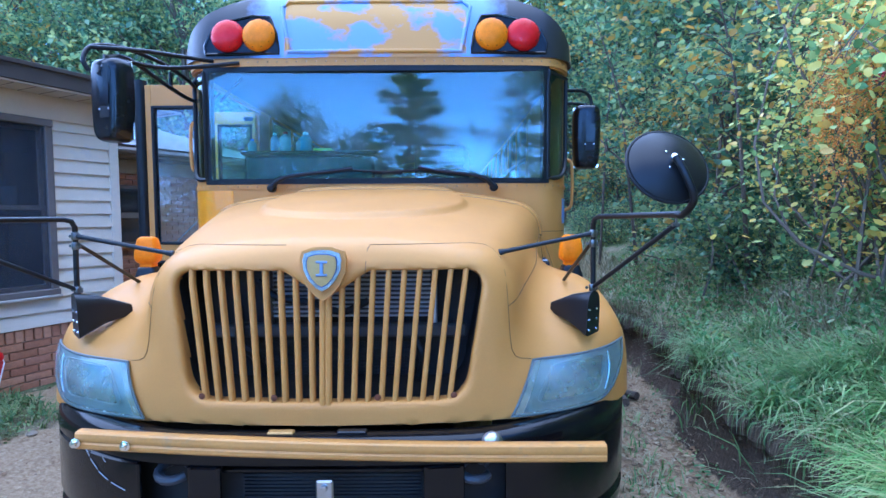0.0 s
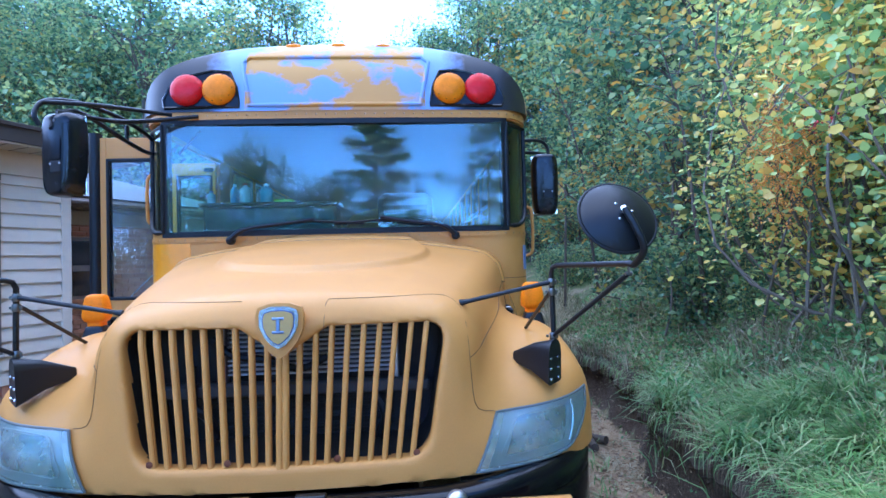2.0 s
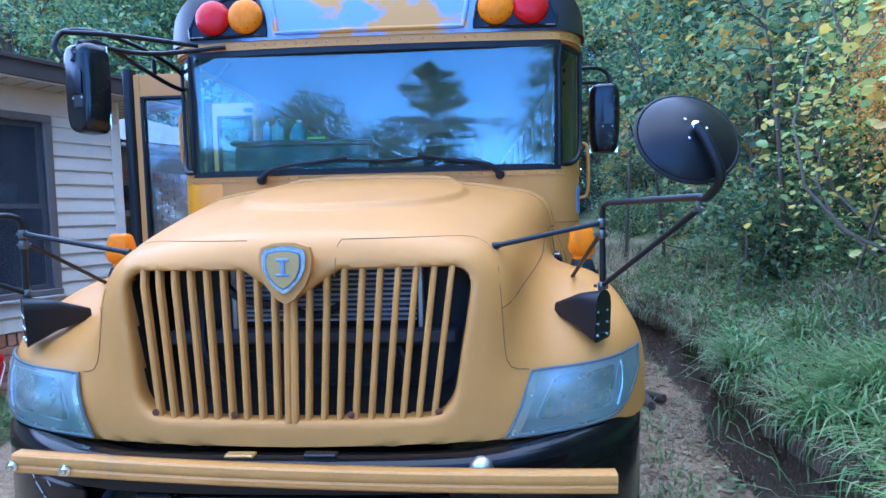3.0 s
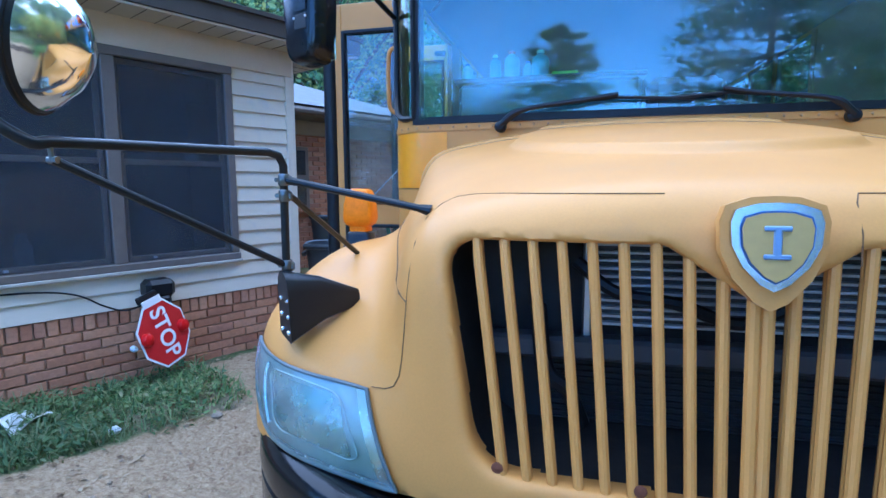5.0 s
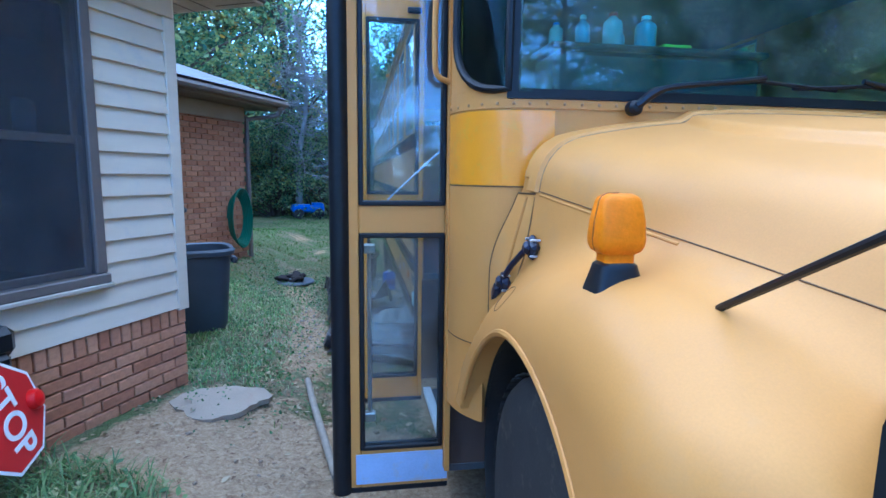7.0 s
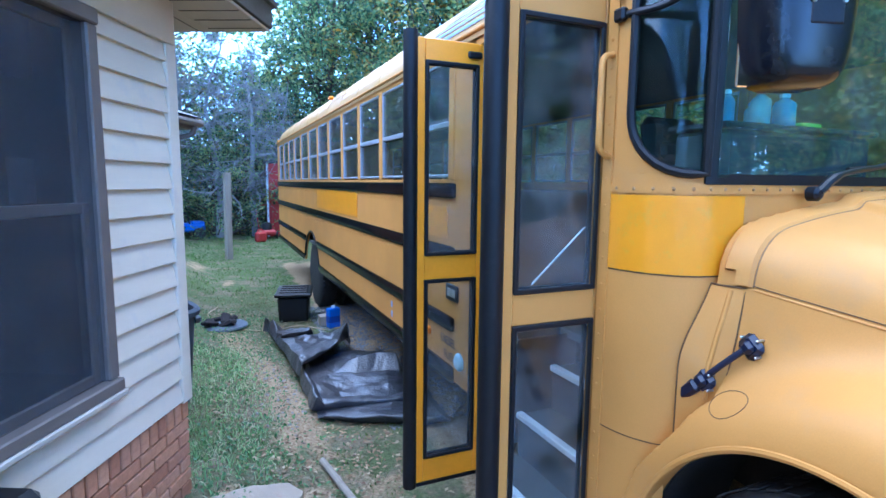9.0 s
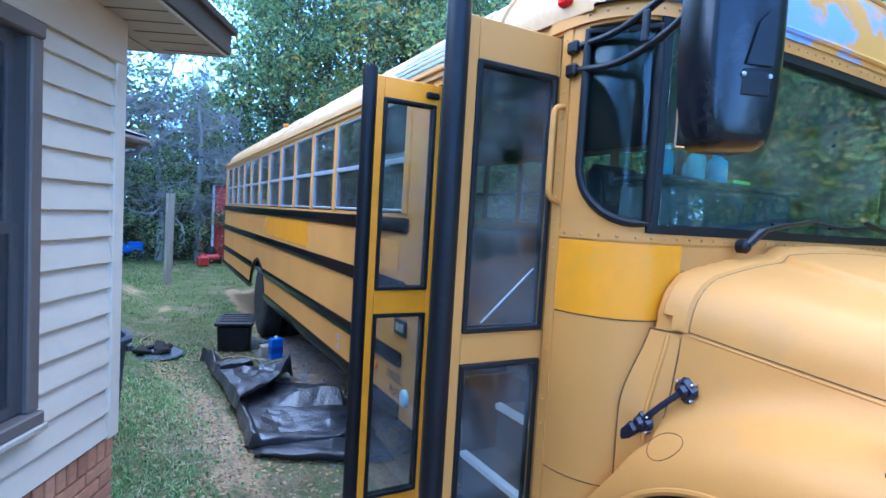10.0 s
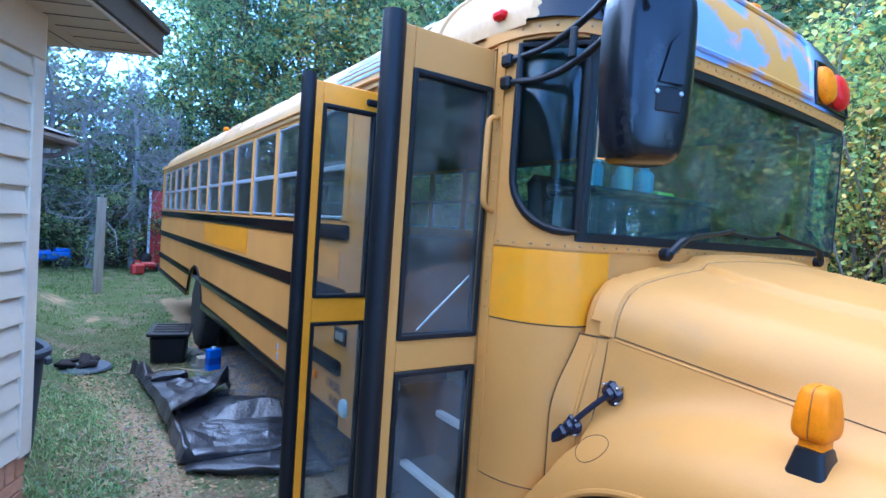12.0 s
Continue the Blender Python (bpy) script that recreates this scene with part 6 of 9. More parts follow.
# wipers
for x0, x1, zz in ((-0.64, 0.16, 1.905), (0.72, -0.02, 1.91)):
    p = Vector((x0, YF - 0.05, 1.79))
    wp = part("wiper", Mesh().tube(smooth_path([p, p + Vector(((x1 - x0) * 0.12, -0.01, 0.06)), (x0 + (x1 - x0) * 0.45, YF - 0.045, 1.885), (x0 + (x1 - x0) * 0.62, YF - 0.03, zz)], 5), [0.016] * 5 + [0.010] * 11, 8), PLASTIC, bus, "black wiper arm and blade")
    part("blade", Mesh().tube([(x0 + (x1 - x0) * 0.25, YF - 0.02, 1.872), (x0 + (x1 - x0) * 0.6, YF - 0.028, 1.893), (x1, YF - 0.02, 1.875)], 0.007, 6), RUBBER, wp)
    part("pivot", Mesh().lathe([(0.026, 0), (0.026, 0.03), (0.015, 0.04), (0, 0.042)], 14, Matrix.Translation(p + Vector((0, 0.03, -0.005))) @ pose(0, 0, 0, 90)), RUBBER, wp)

# ---- inside the cab ----
ds = thing("driver_seat", pose(0.40, 2.85, 1.0), "black high-backed driver seat inside the bus", "seat")
part("seat", Mesh().box((0, 0, 0.50), (0.52, 0.50, 0.14), 0.05), SEAT_BLACK, ds)
part("backrest", Mesh().box((0, 0.27, 0.90), (0.50, 0.14, 0.74), 0.06, pose(0, 0, 0, -8)), SEAT_BLACK, ds)
for k in range(5):
    part("backrest_roll", Mesh().box((0, 0.195 - 0.012 * k, 0.66 + 0.125 * k), (0.44, 0.06, 0.115), 0.03, pose(0, 0, 0, -8)), SEAT_BLACK, ds)
part("pedestal", Mesh().box((0, 0, 0.22), (0.36, 0.36, 0.44), 0.02), DARK, ds)
part("steering_wheel", Mesh().tube([Matrix.Translation((0.48, 2.28, 1.86)) @ pose(0, 0, 0, 35) @ Vector((0.22 * math.cos(a), 0.22 * math.sin(a), 0)) for a in np.linspace(0, math.tau, 33)[:-1]], 0.014, 8, closed=True)
     .tube([(0.27, 2.28, 1.86), (0.69, 2.28, 1.86)], 0.012, 6).tube([(0.48, 2.28, 1.86), (0.48, 2.0, 1.55)], 0.03, 8), PLASTIC, bus, "black steering wheel")
part("dashboard", Mesh().box((0.15, 1.80, 1.62), (1.9, 0.34, 0.24), 0.06).box((0.55, 2.02, 1.55), (0.9, 0.2, 0.4), 0.05), SEAT_BLACK, bus, "dark dashboard")
part("barrier", Mesh().box((-0.62, 3.05, 1.35), (0.9, 0.04, 0.85), 0.01), surface("brown_barrier", (0.12, 0.08, 0.06), 0.7), bus, "brown barrier panel behind the steps")


def bottle(p, r, h, mat, cap, label, group=""):
    b = thing("bottle", Matrix.Translation(p), label, "bottle", group)
    part("body", Mesh().lathe([(r * 0.9, 0), (r, 0.01), (r, h * 0.68), (r * 0.85, h * 0.76), (r * 0.4, h * 0.86), (r * 0.4, h * 0.9)], 18), mat, b)
    part("cap", Mesh().lathe([(r * 0.46, h * 0.9), (r * 0.46, h), (r * 0.3, h * 1.02), (0, h * 1.02)], 14), cap, b)
    return b


crate = thing("storage_crate", pose(-0.45, 1.80, 1.74), "dark plastic bin on the dashboard with bottles on top", "crate")
part("body", Mesh().box((0, 0, 0.135), (0.84, 0.24, 0.27), 0.02), SEAT_BLACK, crate)
part("lid", Mesh().box((0, 0, 0.28), (0.88, 0.27, 0.025), 0.008), DARK, crate)
top = 1.74 + 0.293
MILKY = surface("milky_bottle", (0.36, 0.39, 0.43), 0.4, vary=0.2, scale=12, bump=0.03)
SKY_BLUE = surface("blue_bottle", (0.16, 0.30, 0.44), 0.4, vary=0.2, scale=12, bump=0.03)
bottle((-0.84, 1.76, top), 0.026, 0.085, MILKY, BLUE_PLASTIC, "small white plastic bottle behind the windscreen")
bottle((-0.71, 1.82, top), 0.027, 0.135, SKY_BLUE, WHITE, "pale blue spray bottle behind the windscreen")
bottle((-0.62, 1.75, top), 0.036, 0.13, MILKY, RED_PAINT, "white bottle with a red cap")
bottle((-0.485, 1.75, top), 0.040, 0.125, SKY_BLUE, WHITE, "pale blue jug behind the windscreen")
bottle((-0.55, 1.84, top), 0.024, 0.10, MILKY, BLUE_PLASTIC, "small white plastic bottle behind the windscreen")
tray = thing("tray", pose(-0.37, 1.77, top), "flat yellow-green tray behind the windscreen", "tray")
part("base", Mesh().box((0, 0, 0.010), (0.12, 0.12, 0.02), 0.005), surface("lime_plastic", (0.5, 0.6, 0.05), 0.4), tray)
part("visor_rod", Mesh().tube([(-1.0, 1.66, 2.34), (-0.86, 1.66, 2.49)], 0.009, 8), RUBBER, bus, "thin black rod behind the windscreen")
rag = thing("folded_papers", pose(0.08, 1.76, 1.742), "folded papers lying on the dashboard", "papers")
part("sheet", Mesh().box((0, 0, 0.006), (0.26, 0.16, 0.012), 0.003, pose(0, 0, 0, 0, 0, 12)), surface("paper", (0.5, 0.55, 0.45), 0.7), rag)

# ---- the house: wall line runs off from its near corner ----
HOUSE = pose(-2.684, 3.277, 0, 0, 0, -116)
house = thing("house", HOUSE, "single-storey house with cream vinyl siding on a brick base", "house")
LEN, DEEP = 6.0, 5.0
SILL_Z, EAVE_Z = 0.705, 2.64
W0, W1, WZ0, WZ1 = 0.54, 2.24, 0.965, 2.44


def lap(u0, u1, z, h=0.125, t=0.018):
    """One lap of siding, thicker at its lower edge; wall plane at y = 0."""
    m = Mesh()
    V = [(u, y, zz) for u in (u0, u1) for y, zz in ((0.0, z + h), (0.003, z + h), (t + 0.006, z + 0.010), (t + 0.006, z + 0.002), (t + 0.002, z), (0.0, z))]
    F = [(i, (i + 1) % 6, 6 + (i + 1) % 6, 6 + i) for i in range(6)] + [(5, 4, 3, 2, 1, 0), (6, 7, 8, 9, 10, 11)]
    return m.add(V, F)


walls = part("siding_wall", Mesh().box((LEN / 2 - 1.95 + 1.05 + 0.0, 0, 0), (0.001, 0.001, 0.001)), VINYL, house)
core = Mesh()
core.box(((0.0 + W0) / 2, -0.06, (SILL_Z + EAVE_Z) / 2), (W0, 0.115, EAVE_Z - SILL_Z), 0.002)
core.box(((W1 + LEN) / 2, -0.06, (SILL_Z + EAVE_Z) / 2), (LEN - W1, 0.115, EAVE_Z - SILL_Z), 0.002)
core.box(((W0 + W1) / 2, -0.06, (SILL_Z + WZ0) / 2), (W1 - W0 - 0.004, 0.115, WZ0 - SILL_Z), 0.002)
core.box(((W0 + W1) / 2, -0.06, (WZ1 + EAVE_Z) / 2), (W1 - W0 - 0.004, 0.115, EAVE_Z - WZ1), 0.002)
core.box((-0.0 + 0.06, -DEEP / 2 - 0.06, (SILL_Z + EAVE_Z) / 2), (0.115, DEEP - 0.12, EAVE_Z - SILL_Z), 0.002)
core.box((LEN / 2, -DEEP, (0.2 + EAVE_Z) / 2), (LEN, 0.12, EAVE_Z - 0.2), 0.002)
core.box((LEN, -DEEP / 2, (0.2 + EAVE_Z) / 2), (0.12, DEEP, EAVE_Z - 0.2), 0.002)
walls.data = core.data("siding_wall", VINYL)
walls["label"] = "cream vinyl lap siding"
STEP = 0.118
for i in range(17):
    z = SILL_Z + i * STEP
    spans = [(0.045, LEN)]
    if z + STEP > WZ0 and z < WZ1:
        spans = [(0.045, W0 - 0.002), (W1 + 0.002, LEN)]
        if z < WZ0 - 0.03:
            part("plank", Mesh().box(((W0 + W1) / 2, 0.006, (z + WZ0) / 2), (W1 - W0, 0.014, max(0.01, WZ0 - z - 0.002)), 0.002), VINYL, walls)
    for u0, u1 in spans:
        if z + STEP < EAVE_Z + 0.08:
            part("plank", lap(u0, u1, z, STEP), VINYL, walls)
    end = lap(-DEEP + 0.1, -0.045, z, STEP)
    end.v = [(-y, x, zz) for x, y, zz in end.v]
    if z + STEP < EAVE_Z + 0.08:
        part("plank", end, VINYL, walls)
part("corner_trim", Mesh().box((0.02, 0.012, (SILL_Z - 0.01 + EAVE_Z) / 2), (0.085, 0.03, EAVE_Z - SILL_Z + 0.02), 0.005).box((-0.012, -0.02, (SILL_Z - 0.01 + EAVE_Z) / 2), (0.03, 0.085, EAVE_Z - SILL_Z + 0.02), 0.005), VINYL, house, "cream corner post")

# brick base: a rowlock course over running courses
base = part("brick_base", Mesh().box((LEN / 2 - 0.0, -0.075, 0.30), (LEN - 0.02, 0.13, 0.80), 0.002).box((0.075, -DEEP / 2, 0.30), (0.13, DEEP - 0.1, 0.80), 0.002), MORTAR, house, "red brick base with recessed mortar")
stretcher = Mesh().box((0, 0, 0), (0.196, 0.03, 0.058), 0.004).data("brick", BRICK)
rowlock = Mesh().box((0, 0, 0), (0.058, 0.03, 0.098), 0.004).data("brick", BRICK)
rng = random.Random(3)
rest = Mesh()
half = Mesh().box((0, 0, 0), (0.094, 0.03, 0.058), 0.004).data("brick", BRICK)
for row in (1, 3, 5):
    part("brick", half, None, base).location = (0.05, -0.002, 0.565 - row * 0.0675)
for k in range(46):
    b = part("brick", rowlock, None, base)
    b.location = (0.03 + k * 0.068, 0.0 + rng.uniform(-0.001, 0.001), 0.652)
for row in range(7):
    z = 0.565 - row * 0.0675
    for k in range(16):
        b = part("brick", stretcher, None, base)
        b.location = (0.101 + (row % 2) * 0.103 + k * 0.206, rng.uniform(-0.002, 0.001) - 0.002, z)
    for k in range(12):
        b = part("brick", stretcher, None, base)
        b.location, b.rotation_euler = (0.0, -0.11 - (row % 2) * 0.1 - k * 0.206, z), (0, 0, radians(90))

# twin double-hung window with dark screens
mid = (W0 + W1) / 2
win = part("window", Mesh().box((mid, 0.008, WZ1 - 0.03), (W1 - W0, 0.075, 0.06), 0.006), BROWN, house, "dark-framed twin sash window with insect screens")
part("bottom_rail", Mesh().box((mid, 0.008, WZ0 + 0.025), (W1 - W0, 0.10, 0.05), 0.006), BROWN, win)
for u, w in ((W0 + 0.03, 0.06), (W1 - 0.03, 0.06), (mid, 0.085)):
    part("jamb", Mesh().box((u, 0.0, (WZ0 + WZ1) / 2 - 0.005), (w, 0.073, WZ1 - WZ0 - 0.11), 0.006), BROWN, win)
part("sill", Mesh().box((mid, 0.03, WZ0 - 0.012), (W1 - W0 + 0.02, 0.07, 0.024), 0.005), surface("cream_sill", (0.45, 0.40, 0.33), 0.6), win, "cream window sill")
for a, b in ((W0 + 0.06, mid - 0.043), (mid + 0.043, W1 - 0.06)):
    zm = 1.70
    for z0, z1, dy in ((WZ0 + 0.05, zm + 0.02, -0.012), (zm - 0.02, WZ1 - 0.06, -0.034)):
        sm = Mesh()
        for u in (a + 0.018, b - 0.018):
            sm.box((u, dy, (z0 + z1) / 2), (0.036, 0.024, z1 - z0), 0.004)
        for z in (z0 + 0.02, z1 - 0.02):
            sm.box(((a + b) / 2, dy, z), (b - a - 0.07, 0.024, 0.04), 0.004)
        sash = part("sash", sm, BROWN, win)
        part("pane", Mesh().box(((a + b) / 2, dy, (z0 + z1) / 2), (b - a - 0.06, 0.005, z1 - z0 - 0.06), 0.001), HOUSE_GLASS, sash)
    part("latch", Mesh().box((b - 0.18, 0.005, WZ0 + 0.07), (0.03, 0.02, 0.02), 0.004), ALU, win)
screen_mat = Nodes("insect_screen")
weave = screen_mat.add("MixShader", Fac=0.24)
screen_mat.p.inputs["Base Color"].default_value = (0.060, 0.068, 0.085, 1)
screen_mat.p.inputs["Roughness"].default_value = 0.8
screen_mat.link(screen_mat.add("BsdfTransparent").outputs[0], weave.inputs[1])
screen_mat.link(screen_mat.p.outputs[0], weave.inputs[2])
screen_mat.link(weave.outputs[0], screen_mat.out.inputs["Surface"])
for a, b in ((W0 + 0.06, mid - 0.043), (mid + 0.043, W1 - 0.06)):
    part("insect_screen", Mesh().box(((a + b) / 2, 0.016, (WZ0 + WZ1) / 2), (b - a, 0.003, WZ1 - WZ0 - 0.11), 0.001), screen_mat.m, win, "dark insect screen")
# room behind the panes; its dimness is put into the dark grey lining colour
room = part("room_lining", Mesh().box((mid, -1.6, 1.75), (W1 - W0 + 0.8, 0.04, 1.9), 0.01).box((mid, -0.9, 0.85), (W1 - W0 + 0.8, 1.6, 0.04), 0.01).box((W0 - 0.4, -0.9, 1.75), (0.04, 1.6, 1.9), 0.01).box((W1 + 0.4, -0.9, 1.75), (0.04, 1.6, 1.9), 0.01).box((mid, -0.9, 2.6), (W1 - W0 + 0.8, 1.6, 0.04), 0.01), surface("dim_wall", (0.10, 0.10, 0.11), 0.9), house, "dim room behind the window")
part("blind", Mesh().box((mid, -0.15, 2.28), (W1 - W0 - 0.2, 0.01, 0.24), 0.002), surface("pale_blind", (0.25, 0.25, 0.25), 0.8), house, "half-raised pale blind")
part("notice", Mesh().box((W0 + 0.30, -0.05, 1.80), (0.11, 0.003, 0.15), 0.001), WHITE, house, "white paper notice inside the window")
jar = part("window_jar", Mesh().lathe([(0.05, 0), (0.055, 0.02), (0.05, 0.16), (0.03, 0.19), (0.028, 0.23), (0, 0.235)], 16, Matrix.Translation((W1 - 0.35, -0.09, WZ0 + 0.05))), WHITE, house, "white bottle on the inner sill")

# hip roof with boxed eaves
OV_N, OV_D = 0.30, 0.50
eave = part("soffit", Mesh().box((LEN / 2 - OV_D / 2, OV_N / 2 + 0.0, EAVE_Z + 0.008), (LEN + OV_D, OV_N + 0.02, 0.018), 0.003).box((-OV_D / 2, -DEEP / 2, EAVE_Z + 0.008), (OV_D, DEEP - 0.02, 0.018), 0.003), SOFFIT, house, "pale grooved soffit panels")
sg = Mesh()
for i in range(44):
    sg.box((-OV_D + 0.08 + i * 0.15, OV_N / 2, EAVE_Z - 0.003), (0.006, OV_N, 0.004), 0.001)
for i in range(20):
    sg.box((-OV_D / 2, -0.08 - i * 0.15, EAVE_Z - 0.003), (OV_D - 0.02, 0.006, 0.004), 0.001)
part("soffit_groove", sg, BROWN, eave)
part("frieze", Mesh().box((LEN / 2, 0.024, EAVE_Z - 0.10), (LEN, 0.022, 0.20), 0.003), surface("tan_frieze_board", (0.56, 0.46, 0.33), 0.6, vary=0.1, scale=3, bump=0.05), house, "plain tan board under the eave")
part("fascia", Mesh().box((LEN / 2 - OV_D / 2, OV_N + 0.012, EAVE_Z + 0.085), (LEN + OV_D + 0.02, 0.028, 0.14), 0.004).box((-OV_D - 0.012, (OV_N - DEEP) / 2, EAVE_Z + 0.085), (0.028, DEEP + OV_N, 0.14), 0.004), FASCIA, house, "dark brown fascia board")
part("drip_edge", Mesh().box((LEN / 2 - OV_D / 2, OV_N + 0.034, EAVE_Z + 0.15), (LEN + OV_D + 0.07, 0.03, 0.035), 0.004).box((-OV_D - 0.034, (OV_N - DEEP) / 2, EAVE_Z + 0.15), (0.03, DEEP + OV_N + 0.05, 0.035), 0.004), FASCIA, house)
rf = Mesh()
x0, x1, y0, y1, zr = -OV_D - 0.05, LEN + 0.4, OV_N + 0.05, -DEEP - 0.4, EAVE_Z + 0.165
run = (y0 - y1) / 2
apex = zr + run * 0.20
V = [(x0, y0, zr), (x1, y0, zr), (x1, y1, zr), (x0, y1, zr), (x0 + run, (y0 + y1) / 2, apex), (x1 - run, (y0 + y1) / 2, apex)]
rf.add(V, [(1, 0, 4, 5), (0, 3, 4), (3, 2, 5, 4), (2, 1, 5), (0, 1, 2, 3)])
part("roof", rf, SHINGLE, house, "low hip roof of grey shingles", smooth=0)

# the brick wing, set back behind
WING = pose(-3.21, 7.85, -0.12, 0, 0, -116)
wing = thing("house_wing", WING, "brick wing of the house with a pale shingle roof", "house")
wb = part("brick_wall", Mesh().box((2.2, -0.06, 1.45), (4.4, 0.12, 2.4), 0.003).box((0.06, -2.0, 1.45), (0.12, 3.9, 2.4), 0.003), MORTAR, wing, "red brick wall in running bond")
far_bricks = Mesh()
brng = random.Random(8)
n_near = 0
for row in range(34):
    z = 0.30 + row * 0.0675
    for k in range(20):
        u = 0.098 + (row % 2) * 0.103 - 0.09 + k * 0.206
        if 1.95 < u < 2.75 and 1.35 < z < 2.2:
            continue
        if k < 9 and 4 <= row < 31:
            b = part("brick", stretcher, None, wb)
            b.location = (u, 0.003, z)
        else:
            far_bricks.box((u, 0.003, z), (0.196, 0.03, 0.058), 0.004)
tagged(part("brickwork", far_bricks, surface("far_brick", (0.34, 0.16, 0.10), 0.9, vary=0.4, scale=7, fine=40, bump=0.3), wb), kind="stuff")
wwin = part("window", Mesh().box((2.35, 0.01, 1.78), (0.80, 0.06, 0.86), 0.006), BROWN, wing, "small dark window in the brick wing")
part("pane", Mesh().box((2.35, 0.043, 1.99), (0.68, 0.006, 0.34), 0.001).box((2.35, 0.043, 1.57), (0.68, 0.006, 0.34), 0.001), HOUSE_GLASS, wwin)
part("sill", Mesh().box((2.35, 0.05, 1.33), (0.9, 0.1, 0.05), 0.006), BRICK, wwin)
part("frieze", Mesh().box((2.2, 0.02, 2.48), (4.4, 0.04, 0.2), 0.004), surface("tan_frieze", (0.30, 0.26, 0.19), 0.7), wing)
part("eave_box", Mesh().box((2.0, 0.17, 2.60), (5.0, 0.36, 0.03), 0.004).box((2.0, 0.37, 2.66), (5.0, 0.03, 0.14), 0.004).box((-0.20, -1.9, 2.60), (0.4, 4.2, 0.03), 0.004).box((-0.41, -1.8, 2.66), (0.03, 4.4, 0.14), 0.004), BROWN, wing, "brown boxed eave")
gt = Mesh().tube([(-0.46, 0.44, 2.66), (4.4, 0.44, 2.66)], 0.045, 8)
gt.tube(smooth_path([(-0.30, 0.44, 2.62), (-0.30, 0.36, 2.50), (-0.05, 0.06, 2.42), (-0.03, 0.05, 2.30), (-0.03, 0.05, 0.45)], 4), 0.032, 8)
part("gutter", gt, BROWN, wing, "brown gutter and downpipe")
wr = Mesh()
V = [(-0.48, 0.46, 2.735), (4.6, 0.46, 2.735), (4.6, -4.4, 2.735), (-0.48, -4.4, 2.735), (1.9, -2.0, 3.62), (4.6, -2.0, 3.62)]
wr.add(V, [(1, 0, 4, 5), (0, 3, 4), (3, 2, 5, 4), (2, 1, 5), (0, 1, 2, 3)])
part("roof", wr, surface("pale_shingles", (0.15, 0.157, 0.17), 0.8, vary=0.2, scale=5, fine=60, bump=0.4), wing, "pale grey shingle roof", smooth=0)

# ---- plants ----
def leaf_mesh(name, C, size, mat, rng, up=0.3, jitter=0.4, aspect=0.55, broad=False, flat=False):
    """Folded leaves of two triangles, or of four if broad, at the points C."""
    n = len(C)
    d = rng.normal(size=(n, 3))
    d[:, 2] = d[:, 2] * 0.12 if flat else d[:, 2] * 0.6 - 0.25
    d /= np.linalg.norm(d, axis=1)[:, None]
    nr = rng.normal(size=(n, 3)) + np.array([0, 0, up * 3])
    sd = np.cross(d, nr)
    sd /= np.maximum(1e-6, np.linalg.norm(sd, axis=1))[:, None]
    nn = np.cross(sd, d)
    L = (size * (1 + jitter * rng.uniform(-1, 1, n)))[:, None]
    b, t = C - d * L * 0.5, C + d * L * 0.5
    l = C - d * L * 0.06 + sd * L * aspect * 0.5 + nn * L * 0.10
    r = C - d * L * 0.06 - sd * L * aspect * 0.5 + nn * L * 0.10
    if broad:
        half, fold = sd * L * aspect * 0.5, nn * L * 0.08
        V = np.stack([b, C - d * L * 0.28 - half * 0.85 + fold, C + d * L * 0.16 - half + fold, t, C + d * L * 0.16 + half + fold, C - d * L * 0.28 + half * 0.85 + fold, C - fold * 0.5], 1).reshape(-1, 3)
        o = np.arange(n)[:, None] * 7
        F = np.concatenate([o + np.array(q) for q in ((0, 1, 6), (1, 2, 6), (2, 3, 6), (3, 4, 6), (4, 5, 6), (5, 0, 6))], 1).reshape(-1, 3)
        return fast(name, V, F, mat)
    V = np.stack([b, r, t, l], 1).reshape(-1, 3)
    o = np.arange(n)[:, None] * 4
    F = np.concatenate([o + np.array([0, 1, 2]), o + np.array([0, 2, 3])], 1).reshape(-1, 3)
    return fast(name, V, F, mat)


def bough(m, a, b, r0, r1, rng, bend=0.15, n=5, sides=6):
    a, b = Vector(a), Vector(b)
    L = (b - a).length
    off = Vector(rng.normal(size=3) * bend * L)
    pts = [a.lerp(b, i / n) + off * math.sin(math.pi * i / n) * 0.5 for i in range(n + 1)]
    m.tube(pts, [r0 + (r1 - r0) * i / n for i in range(n + 1)], sides, caps=False)
    return pts


